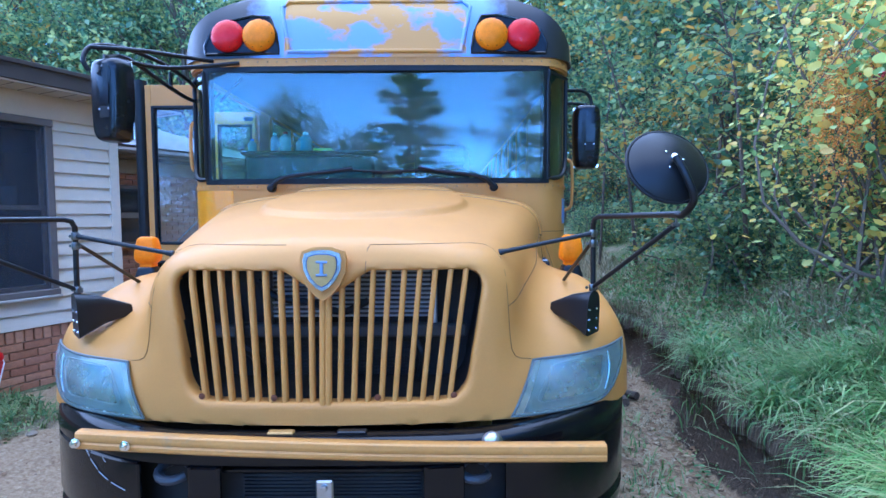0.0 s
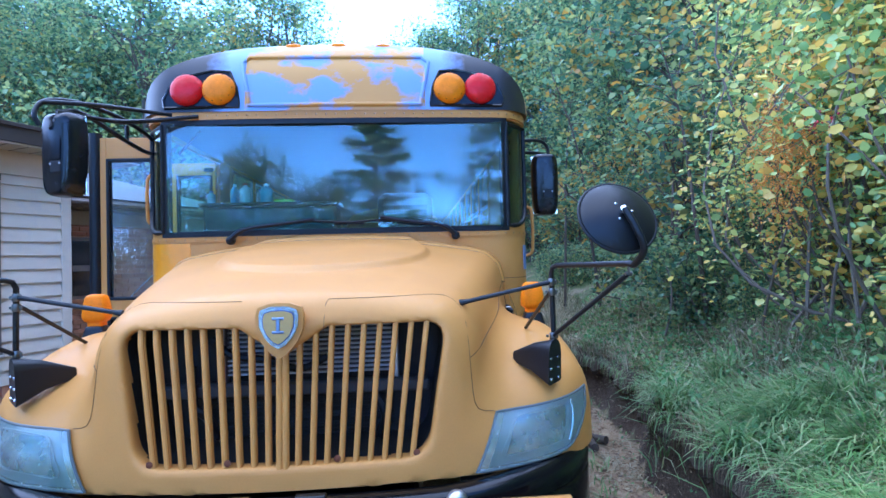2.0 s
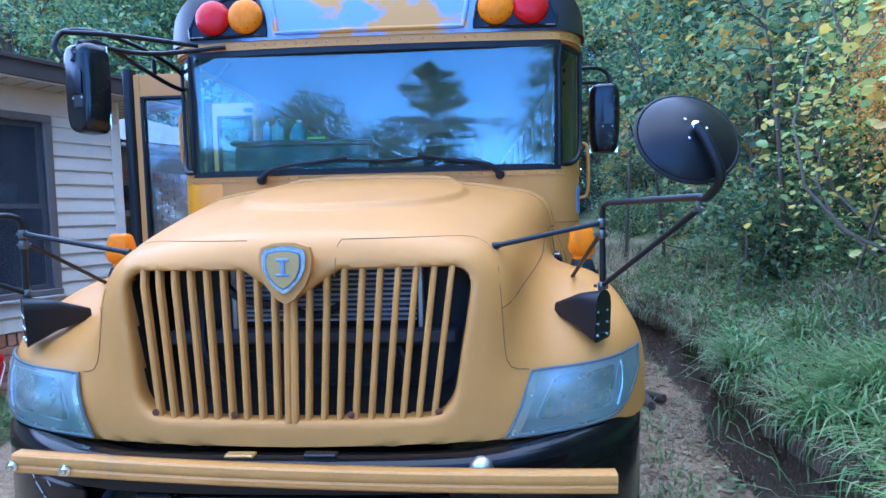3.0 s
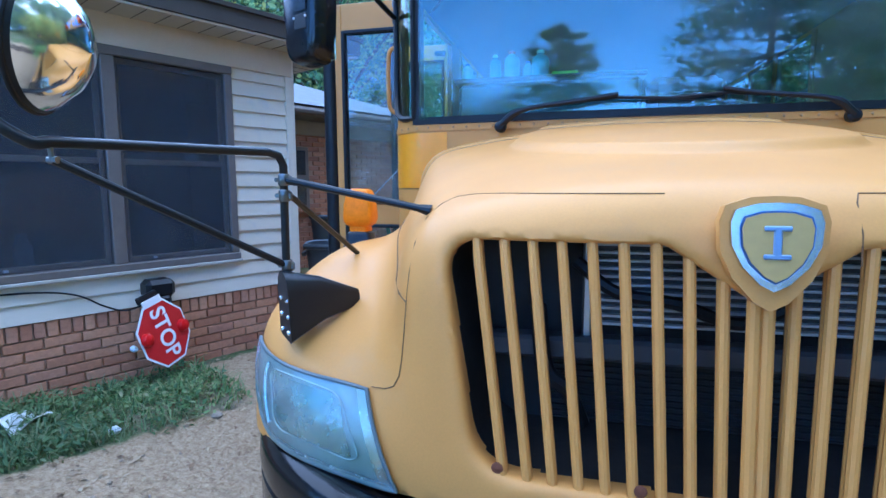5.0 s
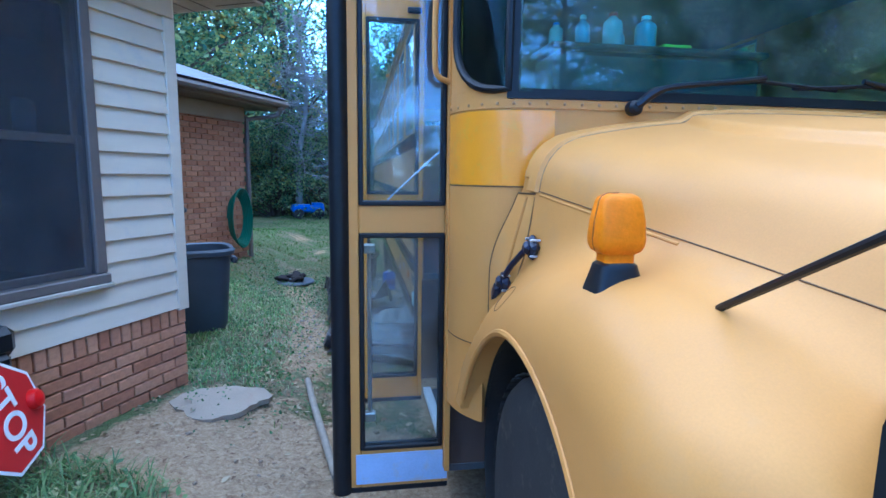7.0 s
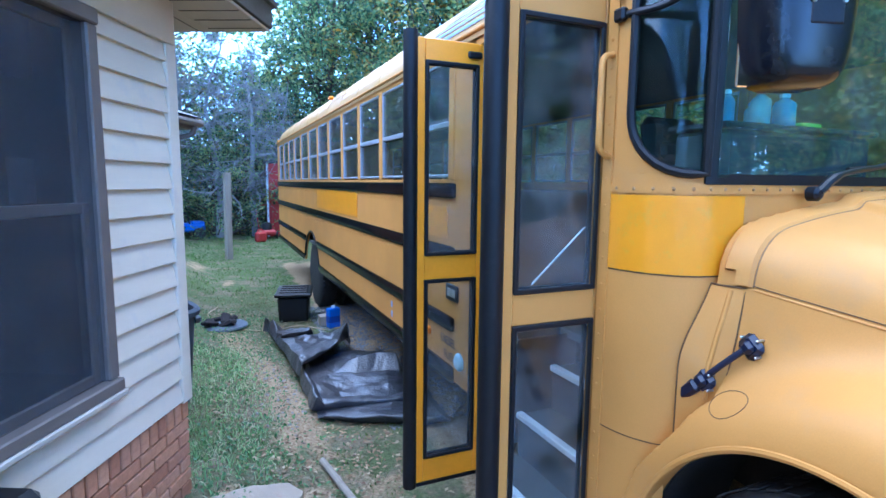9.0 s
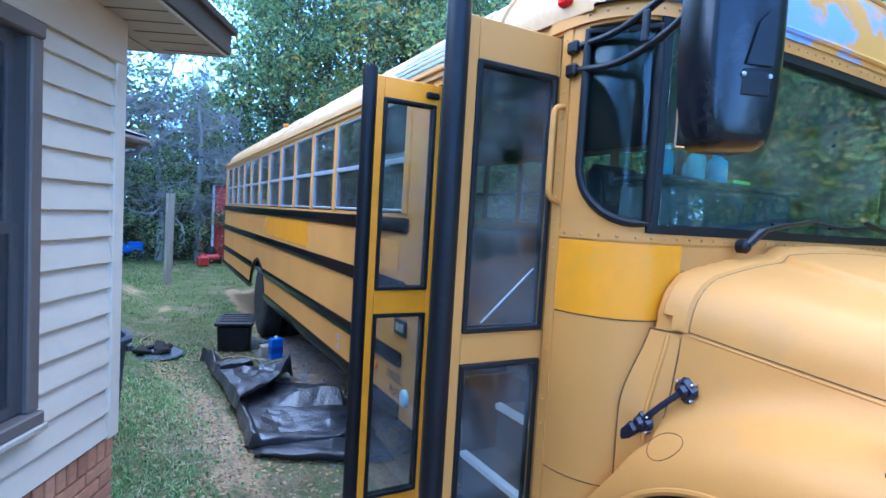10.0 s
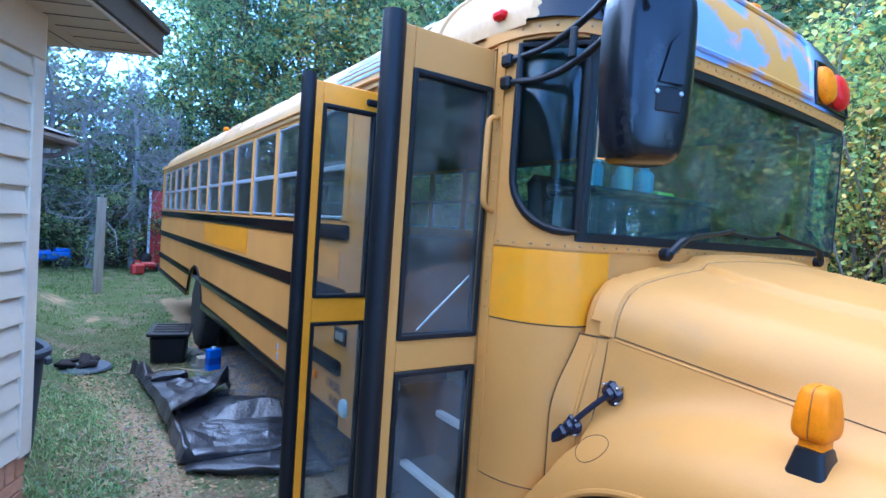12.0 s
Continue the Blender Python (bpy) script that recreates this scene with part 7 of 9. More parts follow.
def broad_tree(name, seed, h, spread, base, lobes, leaf, mat, label, per=11, each=30):
    rng = np.random.default_rng(seed)
    tree = thing(name, None, label, "tree")
    m = Mesh()
    lean = rng.normal(size=2) * 0.05 * h
    trunk = [Vector((lean[0] * (i / 8) ** 2, lean[1] * (i / 8) ** 2, h * 0.92 * i / 8)) for i in range(9)]
    r = 0.016 * h + 0.02
    m.tube([Vector((0, 0, -0.5))] + trunk, [r * 1.5, r * 1.25] + [r * (1 - 0.9 * i / 8) for i in range(1, 9)], 9, caps=False)
    cent = []
    for i in range(lobes):
        f = base + (1 - base) * ((i + 0.5) / lobes)
        ang = i * 2.4 + rng.uniform(-0.5, 0.5)
        prof = math.sin(math.pi * min(1, max(0.0, (f - base) / (1 - base)) ** 0.75 * 0.92 + 0.08)) ** 0.6
        R = spread * prof * rng.uniform(0.45, 1.05)
        k = min(7, int(f * 8))
        st = trunk[max(0, k - 1)]
        c = Vector((st.x + R * math.cos(ang), st.y + R * math.sin(ang), h * f + rng.uniform(-0.3, 0.3)))
        pts = bough(m, st, c, r * 0.45 * (1.1 - f), 0.012, rng)
        lr = spread * rng.uniform(0.26, 0.42)
        for _ in range(per):
            q = rng.normal(size=3)
            q = q / np.linalg.norm(q) * lr * rng.uniform(0.35, 1.0) ** 0.6
            q[2] *= 0.7
            e = c + Vector(q)
            if rng.random() < 0.5:
                m.tube([c, c.lerp(e, 0.5) + Vector(rng.normal(size=3) * 0.05), e], [0.014, 0.009, 0.004], 4, caps=False)
            cent.append(np.array(e) + rng.normal(size=(each, 3)) * np.array([1, 1, 0.6]) * lr * 0.30)
    part("trunk", m, BARK, tree)
    part("crown", leaf_mesh("crown", np.concatenate(cent), leaf, mat, rng), None, tree)
    return tree


def pine_tree(name, seed, h, spread, mat, label, sparse=1.0):
    rng = np.random.default_rng(seed)
    tree = thing(name, None, label, "tree")
    m = Mesh()
    m.tube([(0.0, 0.0, -0.5 + (h + 0.5) * i / 10) for i in range(11)], [0.018 * h * (1.05 - i / 10) + 0.01 for i in range(11)], 8, caps=False)
    cent = []
    z = h * 0.14
    while z < h * 0.98:
        f = z / h
        R = spread * (1 - f) ** 0.75 * rng.uniform(0.75, 1.1) + 0.25
        for j in range(5):
            if rng.random() > 0.85 * sparse:
                continue
            a = rng.uniform(0, math.tau)
            e = Vector((R * math.cos(a), R * math.sin(a), z + R * rng.uniform(-0.1, 0.28)))
            pts = bough(m, (0, 0, z), e, 0.03 * (1.1 - f) + 0.008, 0.006, rng, 0.12)
            for p, q in zip(pts[1:], (0.3, 0.5, 0.75, 0.95, 1.0)):
                cent.append(np.array(p) + rng.normal(size=(int(38 * q) + 10, 3)) * np.array([0.22, 0.22, 0.09]) * (0.6 + R * 0.25))
        z += h * 0.045
    part("trunk", m, BARK, tree)
    part("crown", leaf_mesh("crown", np.concatenate(cent), 0.21, mat, rng, aspect=0.22), None, tree)
    return tree


def bare_tree(name, seed, h, label):
    """A grey, twiggy tree with hardly a leaf."""
    rng = np.random.default_rng(seed)
    tree = thing(name, None, label, "tree")
    m = Mesh()
    m.tube([(0.05 * i * math.sin(i), 0.03 * i, -0.4 + (h + 0.4) * i / 8) for i in range(9)], [0.11 * (1.05 - i / 8) + 0.01 for i in range(9)], 7, caps=False)
    for i in range(64):
        z = h * rng.uniform(0.22, 0.95)
        a = rng.uniform(0, math.tau)
        R = h * 0.30 * (1.1 - z / h) * rng.uniform(0.5, 1.1)
        pts = bough(m, (0, 0, z), (R * math.cos(a), R * math.sin(a), z + R * rng.uniform(-0.5, 0.5)), 0.025, 0.006, rng, 0.2, 5, 5)
        for p in pts[1:]:
            for _ in range(3):
                e = p + Vector(rng.normal(size=3)) * 0.35
                m.tube([p, p.lerp(e, 0.5) + Vector(rng.normal(size=3) * 0.05), e], [0.007, 0.005, 0.002], 4, caps=False)
    part("trunk", m, surface("grey_bark", (0.30, 0.29, 0.285), 0.95, vary=0.3, bump=0.3), tree)
    cr = np.random.default_rng(seed + 1)
    part("crown", leaf_mesh("crown", cr.normal(size=(700, 3)) * np.array([1.1, 1.1, 1.5]) + np.array([0, 0, h * 0.5]), 0.09, TREE_LEAF, cr), None, tree)
    return tree


def put(src, x, y, scale, turn, sink=0.1):
    return copy_thing(src, Matrix.Translation((x, y, float(land(x, y)) - sink)) @ Matrix.Rotation(turn, 4, "Z") @ Matrix.Scale(scale, 4))


L_OAK, L_MAPLE, L_TALL = "broadleaf tree in full green leaf", "maple with green leaves turning yellow and orange", "tall slender tree with airy green crown"
kinds = [broad_tree("broadleaf_tree", 11, 10.0, 3.0, 0.16, 36, 0.13, TREE_LEAF, L_OAK, 12, 36),
         broad_tree("broadleaf_tree", 12, 11.0, 2.6, 0.12, 36, 0.125, TREE_LEAF, L_OAK, 12, 36),
         broad_tree("maple_tree", 13, 9.0, 2.7, 0.10, 34, 0.13, MAPLE_LEAF, L_MAPLE, 12, 34),
         broad_tree("slender_tree", 14, 12.0, 2.1, 0.10, 36, 0.13, TREE_LEAF, L_TALL, 12, 34)]
for ob, (x, y) in zip(kinds, ((-9.5, 15.5), (6.8, 9.5), (6.0, 6.2), (6.2, 12.8))):
    ob.matrix_basis = Matrix.Translation((x, y, float(land(x, y)) - 0.1))
    ob["group"] = "trees round the yard"
far_kinds = [broad_tree("broadleaf_tree", 16, 10.5, 3.0, 0.14, 28, 0.24, TREE_LEAF, L_OAK, 9, 14),
             broad_tree("maple_tree", 17, 9.5, 2.8, 0.10, 28, 0.23, MAPLE_LEAF, L_MAPLE, 9, 14)]
for ob, (x, y) in zip(far_kinds, ((10.4, 3.0), (-14.5, 14.0))):
    ob.matrix_basis = Matrix.Translation((x, y, float(land(x, y)) - 0.1))
    ob["group"] = "trees round the yard"
# dense understory
brush = [broad_tree("thicket_bush", 31, 3.2, 1.5, 0.05, 22, 0.085, TREE_LEAF, "dense green undergrowth at the edge of the wood", 9, 22),
         broad_tree("thicket_bush", 32, 2.6, 1.4, 0.05, 20, 0.085, MAPLE_LEAF, "undergrowth with some yellowing leaves", 9, 22)]
for ob, (x, y) in zip(brush, ((-4.2, 19.6), (3.9, 4.9))):
    ob.matrix_basis = Matrix.Translation((x, y, float(land(x, y)) - 0.1))
    ob["group"] = "undergrowth"
rng = np.random.default_rng(21)
for gy in np.arange(-7.0, 28, 3.7):
    x, y = 6.4 + rng.uniform(-1, 1), gy + rng.uniform(-1.2, 1.2)
    put(kinds[int(rng.integers(0, 4))], x, y, (0.91 + rng.uniform(-0.12, 0.2)) * (1.25 if y > 9 else 1.0), rng.uniform(0, 6.28))
    put(far_kinds[int(rng.integers(0, 2))], x + 3.8, y + 1.6, 1.05 + rng.uniform(-0.12, 0.2), rng.uniform(0, 6.28))
for gx in np.arange(-17, 8, 2.6):
    mid = -6.5 < gx < 2.5
    if -2.6 < gx < 0.4:
        # a thin place in the wood, where the sky shows over low trees
        put(kinds[1], gx, 22.2, 0.55, gx)
        put(far_kinds[0], gx + 1.1, 24.6, 0.62, gx + 2)
        put(brush[1], gx + 0.6, 21.2, 1.7, gx)
        continue
    put(kinds[int(rng.integers(0, 4))], gx + rng.uniform(-0.8, 0.8), 21.8 + rng.uniform(-1, 1), (1.0 if mid else 1.25) + rng.uniform(-0.08, 0.10) + (0.22 if -9 < gx < -2.6 else 0), rng.uniform(0, 6.28))
    put(far_kinds[int(rng.integers(0, 2))], gx + rng.uniform(-0.8, 0.8), 24.6, (0.98 if mid else 1.3) + rng.uniform(-0.1, 0.12), rng.uniform(0, 6.28))
put(kinds[0], -7.0, 14.0, 1.15, 0.9)
put(kinds[3], 1.6, 21.2, 0.95, 0.3)
put(kinds[2], -11.5, 11.5, 1.05, 3.0)
put(kinds[0], -8.2, 17.6, 1.05, 2.2)
put(kinds[1], -12.5, 16.5, 1.1, 5.0)
for gy in np.arange(11.5, 21, 3.0):
    for gx in (-15.0, -11.0):
        put((kinds if gx > -12 else far_kinds)[int(rng.integers(0, 2))], gx + rng.uniform(-0.9, 0.9), gy + rng.uniform(-1, 1), 0.9 + rng.uniform(-0.08, 0.15), rng.uniform(0, 6.28))
# undergrowth at the wood's edge
for x, y, k in ((-4.6, 19.2, 1.0), (-2.45, 18.6, 1.0), (-1.75, 19.6, 1.15), (-3.5, 20.0, 1.1), (-0.9, 20.4, 1.1)):
    put(brush[0], x, y, k, x * 2)
for x in np.arange(-12, 5, 1.5):
    put(brush[int(rng.integers(0, 2))], x, 19.8 + rng.uniform(-0.6, 0.9), rng.uniform(0.8, 1.3), rng.uniform(0, 6.28))
for y in np.arange(-4.0, 18, 1.45):
    put(brush[int(rng.integers(0, 2))], 4.9 + 0.06 * y + rng.uniform(-0.35, 0.5), y, rng.uniform(0.7, 1.05), rng.uniform(0, 6.28))
    put(brush[int(rng.integers(0, 2))], 6.4 + 0.06 * y + rng.uniform(-0.5, 0.6), y + 0.6, rng.uniform(1.0, 1.4), rng.uniform(0, 6.28))
for x in np.arange(-14, 9, 2.3):
    put(brush[int(rng.integers(0, 2))], x, 23.2 + rng.uniform(-0.6, 0.9), rng.uniform(1.5, 2.1), rng.uniform(0, 6.28))
grey = bare_tree("bare_tree", 41, 6.5, "grey twiggy tree, nearly leafless")
grey.matrix_basis = Matrix.Translation((-2.35, 18.4, 0.1))
put(grey, -1.2, 18.9, 1.0, 2.0)
put(grey, -3.6, 18.8, 1.12, 4.0)
put(grey, -0.3, 19.6, 0.8, 5.1)
# wood behind the camera, mirrored in the windscreen
pine = pine_tree("pine_tree", 51, 8.4, 4.1, PINE_LEAF, "tall pine with open spreading branches", 1.3)
pine.matrix_basis = Matrix.Translation((-1.15, -20.0, float(land(-1.15, -20.0)) - 0.1))
put(pine, 5.2, -14.2, 1.12, 2.1)
put(pine, 9.5, -17.0, 1.2, 4.0)
# leaf colours brightened like the pine's to stand in for sunlight
olive = broad_tree("broadleaf_tree", 19, 8.2, 3.5, 0.10, 38, 0.20, leafy("sunlit_olive_leaves", [(0.16, 0.22, 0.11), (0.28, 0.33, 0.16), (0.42, 0.43, 0.20), (0.52, 0.44, 0.20)], 0.55, 0.5), "rounded olive-green tree across the road", 10, 26)
olive.matrix_basis = Matrix.Translation((-8.0, -24.5, float(land(-8.0, -24.5)) - 1.0))
olive["group"] = "trees round the yard"
put(olive, -4.4, -24.8, 0.74, 2.4, 0.4)
put(olive, -11.9, -24.5, 0.66, 0.6)
put(olive, -15.0, -24.5, 0.66, 4.0)
put(kinds[1], 15.0, -19.0, 0.95, 0.4)
for x, y, k in ((-9.0, -19.0, 1.75), (-7.2, -18.6, 1.6), (-5.4, -18.8, 1.5), (-3.6, -19.4, 1.4), (-2.0, -18.5, 1.3), (0.4, -18.8, 1.15), (1.8, -19.4, 1.0), (3.0, -16.0, 0.8), (4.6, -15.0, 0.95), (6.4, -15.5, 1.1), (-11.5, -20.5, 1.3), (8.6, -18.0, 1.2)):
    put(brush[int(rng.integers(0, 2))], x, y, k, rng.uniform(0, 6.28))
for y in np.arange(-12.5, -3.5, 1.3):
    put(brush[int(rng.integers(0, 2))], 5.2 - 0.05 * y + rng.uniform(-0.3, 0.5), y, rng.uniform(1.0, 1.35), rng.uniform(0, 6.28))
for x, y in ((7.6, -5.5), (8.2, -9.5), (8.8, -13.0)):
    put(far_kinds[int(rng.integers(0, 2))], x, y, 0.9, rng.uniform(0, 6.28))
for x, y, k in ((-10.8, -6.6, 0.72), (-12.8, -9.6, 0.8), (-13.2, -4.2, 0.8), (-9.6, -9.4, 0.66)):
    put(far_kinds[0], x, y, k, x)
    put(brush[0], x + 1.0, y + 0.6, 1.0, y)


# climbing tangle on the bank: stems, leaves, berries
def tangle(seed, n_stem, name, label, leaf, mat, spread=(0.55, 0.55), h=2.4):
    rng = np.random.default_rng(seed)
    t = thing(name, None, label, "bush")
    m, C = Mesh(), []
    for _ in range(n_stem):
        a = rng.uniform(0, math.tau)
        foot = Vector((rng.normal() * 0.22, rng.normal() * 0.22, -0.1))
        top = Vector((math.cos(a) * spread[0] * rng.uniform(0.3, 1.4), math.sin(a) * spread[1] * rng.uniform(0.3, 1.4), h * rng.uniform(0.45, 1.05)))
        pts = bough(m, foot, top, 0.012, 0.004, rng, 0.25, 7, 5)
        droop = top + Vector((math.cos(a) * 0.35, math.sin(a) * 0.35, -rng.uniform(0.1, 0.6)))
        pts += bough(m, top, droop, 0.004, 0.002, rng, 0.2, 4, 4)
        for i, p in enumerate(pts[1:], 1):
            C.append(np.array(p) + rng.normal(size=(int(rng.integers(8, 20)), 3)) * 0.13)
    part("stem_tangle", m, TWIG, t)
    part("foliage", leaf_mesh("foliage", np.concatenate(C), leaf, mat, rng, up=0.3, aspect=0.64, broad=mat == VINE_LEAF), None, t)
    return t


LB = "tangled vines and saplings with yellow-green leaves on the bank"
vines = [tangle(61, 40, "vine_tangle", LB, 0.050, VINE_LEAF), tangle(62, 38, "vine_tangle", LB, 0.044, VINE_LEAF), tangle(63, 36, "vine_tangle", LB, 0.056, VINE_LEAF)]
vspots = [(3.85, 1.9, 1.2), (3.55, 0.9, 1.2), (3.9, 0.1, 1.2)]
for v, (x, y, s) in zip(vines, vspots):
    v.matrix_basis = Matrix.Translation((x, y, float(land(x, y)))) @ Matrix.Scale(s, 4)
    v["group"] = "vines on the bank"
for i in range(8):
    y = -0.9 + i * 0.45
    put(vines[i % 3], 3.65 + 0.05 * y + rng.uniform(-0.2, 0.6), y, rng.uniform(0.7, 1.15), rng.uniform(0, 6.28), 0.0)
def sapling(seed, h, lean):
    """A thin bare stem with a few side shoots and a loose tuft of leaves."""
    rng = np.random.default_rng(seed)
    t = thing("sapling", None, "thin leaning sapling with sparse leaves on the bank", "tree", "saplings on the bank")
    m, C = Mesh(), []
    pts = smooth_path([(0, 0, -0.2), (lean[0] * 0.25, lean[1] * 0.25, h * 0.35), (lean[0] * 0.5, lean[1] * 0.6, h * 0.7), (lean[0], lean[1], h)], 5)
    m.tube(pts, [0.026 - 0.020 * i / (len(pts) - 1) for i in range(len(pts))], 6, caps=False)
    for p in pts[4:]:
        for _ in range(2):
            a = rng.uniform(0, math.tau)
            e = p + Vector((math.cos(a), math.sin(a), rng.uniform(-0.1, 0.5))) * rng.uniform(0.2, 0.6)
            bough(m, p, e, 0.007, 0.002, rng, 0.2, 4, 4)
            C.append(np.array(e) + rng.normal(size=(int(rng.integers(6, 16)), 3)) * 0.12)
    part("stem", m, BARK, t)
    part("foliage", leaf_mesh("foliage", np.concatenate(C), 0.085, MAPLE_LEAF, rng, up=0.5, aspect=0.7, broad=True), None, t)
    return t


for k, (x, y, h, lean) in enumerate(((3.35, 3.3, 2.9, (-0.35, 0.1)), (3.6, 4.6, 3.6, (0.5, 0.3)), (3.2, 5.8, 3.4, (-0.7, -0.2)), (3.9, 3.9, 4.2, (-0.2, 0.4)), (3.1, 7.4, 3.8, (0.3, 0.2)), (3.75, 2.5, 3.3, (0.25, -0.5)))):
    sapling(160 + k, h, lean).matrix_basis = Matrix.Translation((x, y, float(land(x, y))))
dark_under = tangle(64, 26, "low_scrub", "low dull scrub and brambles on the bank", 0.06, TREE_LEAF, (0.5, 0.5), 0.9)
dark_under.matrix_basis = Matrix.Translation((3.5, 3.6, float(land(3.5, 3.6))))
dark_under["group"] = "scrub on the bank"
for i in range(12):
    y = 2.8 + i * 0.8
    put(dark_under, 3.6 + 0.04 * y + rng.uniform(-0.15, 0.6), y, rng.uniform(0.45, 0.85), rng.uniform(0, 6.28), 0.0)


def berries(seed, name, mat, label, place, n, spread, size):
    rng = np.random.default_rng(seed)
    b = thing(name, Matrix.Translation(place), label, "berries", kind="stuff")
    C = rng.normal(size=(n, 3)) * np.array(spread)
    V0 = np.array([(0, 0, 1), (1, 0, 0), (0, 1, 0), (-1, 0, 0), (0, -1, 0), (0, 0, -1)], float)
    F0 = np.array([(0, 1, 2), (0, 2, 3), (0, 3, 4), (0, 4, 1), (5, 2, 1), (5, 3, 2), (5, 4, 3), (5, 1, 4)])
    V = (C[:, None, :] + V0[None] * (size * rng.uniform(0.6, 1.2, n))[:, None, None]).reshape(-1, 3)
    m = Mesh()
    for k in range(7):
        e = Vector(rng.normal(size=3) * np.array(spread) * np.array([1.2, 1.2, 0.5]))
        bough(m, (0.75 + e.x, e.y * 0.5, spread[2] * rng.uniform(1.0, 2.0)), e - Vector((0, 0, spread[2] * 1.4)), 0.006, 0.002, rng, 0.25, 7, 5)
    part("stems", m, TWIG, b)
    part("clusters", fast("clusters", V, (np.arange(n)[:, None, None] * 6 + F0[None]).reshape(-1, 3), mat), None, b)


berries(71, "orange_berry_sprays", BERRY, "hanging sprays of small orange berries", (2.95, 1.66, 2.36), 2400, (0.09, 0.12, 0.27), 0.0085)
berries(72, "red_berry_sprays", RED_BERRY, "a spray of pinkish red berries", (2.98, 1.36, 2.42), 34, (0.05, 0.09, 0.03), 0.012)


# grass as single blades
def blades(name, P, length, width, mat, rng, label, bend=0.7):
    n = len(P)
    a = rng.uniform(0, math.tau, n)
    d = np.stack([np.cos(a), np.sin(a), np.zeros(n)], -1)
    sd = np.stack([-np.sin(a), np.cos(a), np.zeros(n)], -1) * (width * rng.uniform(0.6, 1.3, n))[:, None]
    L = length * rng.uniform(0.45, 1.15, n)
    B = bend * rng.uniform(0.4, 1.3, n)
    rows = []
    for t, w in ((0.0, 1.0), (0.45, 0.85), (0.8, 0.5)):
        c = P + d * (L * B * t ** 2)[:, None] + np.array([0, 0, 1.0]) * (L * (t - 0.45 * np.minimum(B, 1.3) * t ** 2.2))[:, None]
        rows += [c - sd * w, c + sd * w]
    t = 1.0
    tip = P + d * (L * B)[:, None] + np.array([0, 0, 1.0]) * (L * (1 - 0.55 * np.minimum(B, 1.4)))[:, None]
    V = np.stack(rows + [tip], 1).reshape(-1, 3)
    o = np.arange(n)[:, None] * 7
    F = np.concatenate([o + np.array(q) for q in ((0, 1, 3), (0, 3, 2), (2, 3, 5), (2, 5, 4), (4, 5, 6))], 1).reshape(-1, 3)
    return tagged(new(name, fast(name, V, F, mat)), label, "grass", kind="stuff")


def scatter(rng, n, x0, x1, y0, y1, keep, clump=0.0):
    x, y = rng.uniform(x0, x1, n), rng.uniform(y0, y1, n)
    if clump:
        k = n // 14
        cx, cy = rng.uniform(x0, x1, k), rng.uniform(y0, y1, k)
        i = rng.integers(0, k, n)
        x, y = cx[i] + rng.normal(size=n) * clump, cy[i] + rng.normal(size=n) * clump
    m = keep(x, y, rng.random(n))
    x, y = x[m], y[m]
    return np.stack([x, y, land(x, y) - 0.01], -1)


g = np.random.default_rng(81)
turfy = lambda x, y, q: (q > bare_at(x, y) * 1.25 + 0.80 * waves(x * 2.3, y * 1.7) + 0.36) & ~((np.abs(x) < 1.15) & (y > 0.2) & (y < 12))
off_house = lambda x, y: ((x + 2.684) * 0.899 - (y - 3.277) * 0.438 > 0.02) | ((x + 2.684) * 0.438 + (y - 3.277) * 0.899 > 0.02)
P = scatter(g, 42000, -4.0, -1.1, -0.5, 9.5, lambda x, y, q: turfy(x, y, q) & off_house(x, y))
blades("lawn", P, 0.055, 0.0028, LAWN_LEAF, g, "short patchy lawn grass in the yard")
P = scatter(g, 34000, -4.2, 2.0, 9.0, 20.0, turfy)
blades("lawn", P, 0.07, 0.006, leafy("far_lawn_blades", [(0.06, 0.125, 0.03), (0.10, 0.20, 0.045), (0.15, 0.27, 0.07), (0.21, 0.24, 0.09)], 0.6, 0.35), g, "short patchy lawn grass farther off")
P = scatter(g, 9000, -2.6, -1.5, 2.2, 9.0, lambda x, y, q: (q > 0.2 + bare_at(x, y)) & off_house(x, y), 0.09)
blades("dry_grass", P, 0.045, 0.0032, leafy("path_straw", [(0.09, 0.075, 0.04), (0.16, 0.125, 0.07), (0.25, 0.195, 0.115)], 0.8, 0.2), g, "short dry trodden grass along the path", 1.2)
by_wall = lambda x, y, lo, hi: ((x + 2.684) * 0.899 - (y - 3.277) * 0.438 > 0.02) & ((x + 2.684) * 0.899 - (y - 3.277) * 0.438 < hi) & (-(x + 2.684) * 0.438 - (y - 3.277) * 0.899 > lo)
P = scatter(g, 9000, -4.3, -2.2, -0.6, 2.6, lambda x, y, q: by_wall(x, y, 0.95, 0.92), 0.05)
WALL_WEED = leafy("wall_weeds", [(0.06, 0.12, 0.05), (0.11, 0.19, 0.07), (0.17, 0.25, 0.10), (0.27, 0.27, 0.15)], 0.55, 0.35)
blades("weeds", P, 0.17, 0.0042, WALL_WEED, g, "tall weedy grass along the house wall", 1.0)
P = scatter(g, 5000, -4.3, -2.2, -0.6, 2.6, lambda x, y, q: by_wall(x, y, 0.95, 0.98), 0.07)
P[:, 2] += g.uniform(0.01, 0.09, len(P))
tagged(new("ground_cover", leaf_mesh("ground_cover", P, 0.036, WALL_WEED, g, up=1.0, aspect=0.5, broad=True)), "broad-leaved weeds along the house wall", "weeds", kind="stuff")
P = scatter(g, 6000, -3.1, -2.25, 3.3, 6.0, lambda x, y, q: off_house(x, y), 0.09)
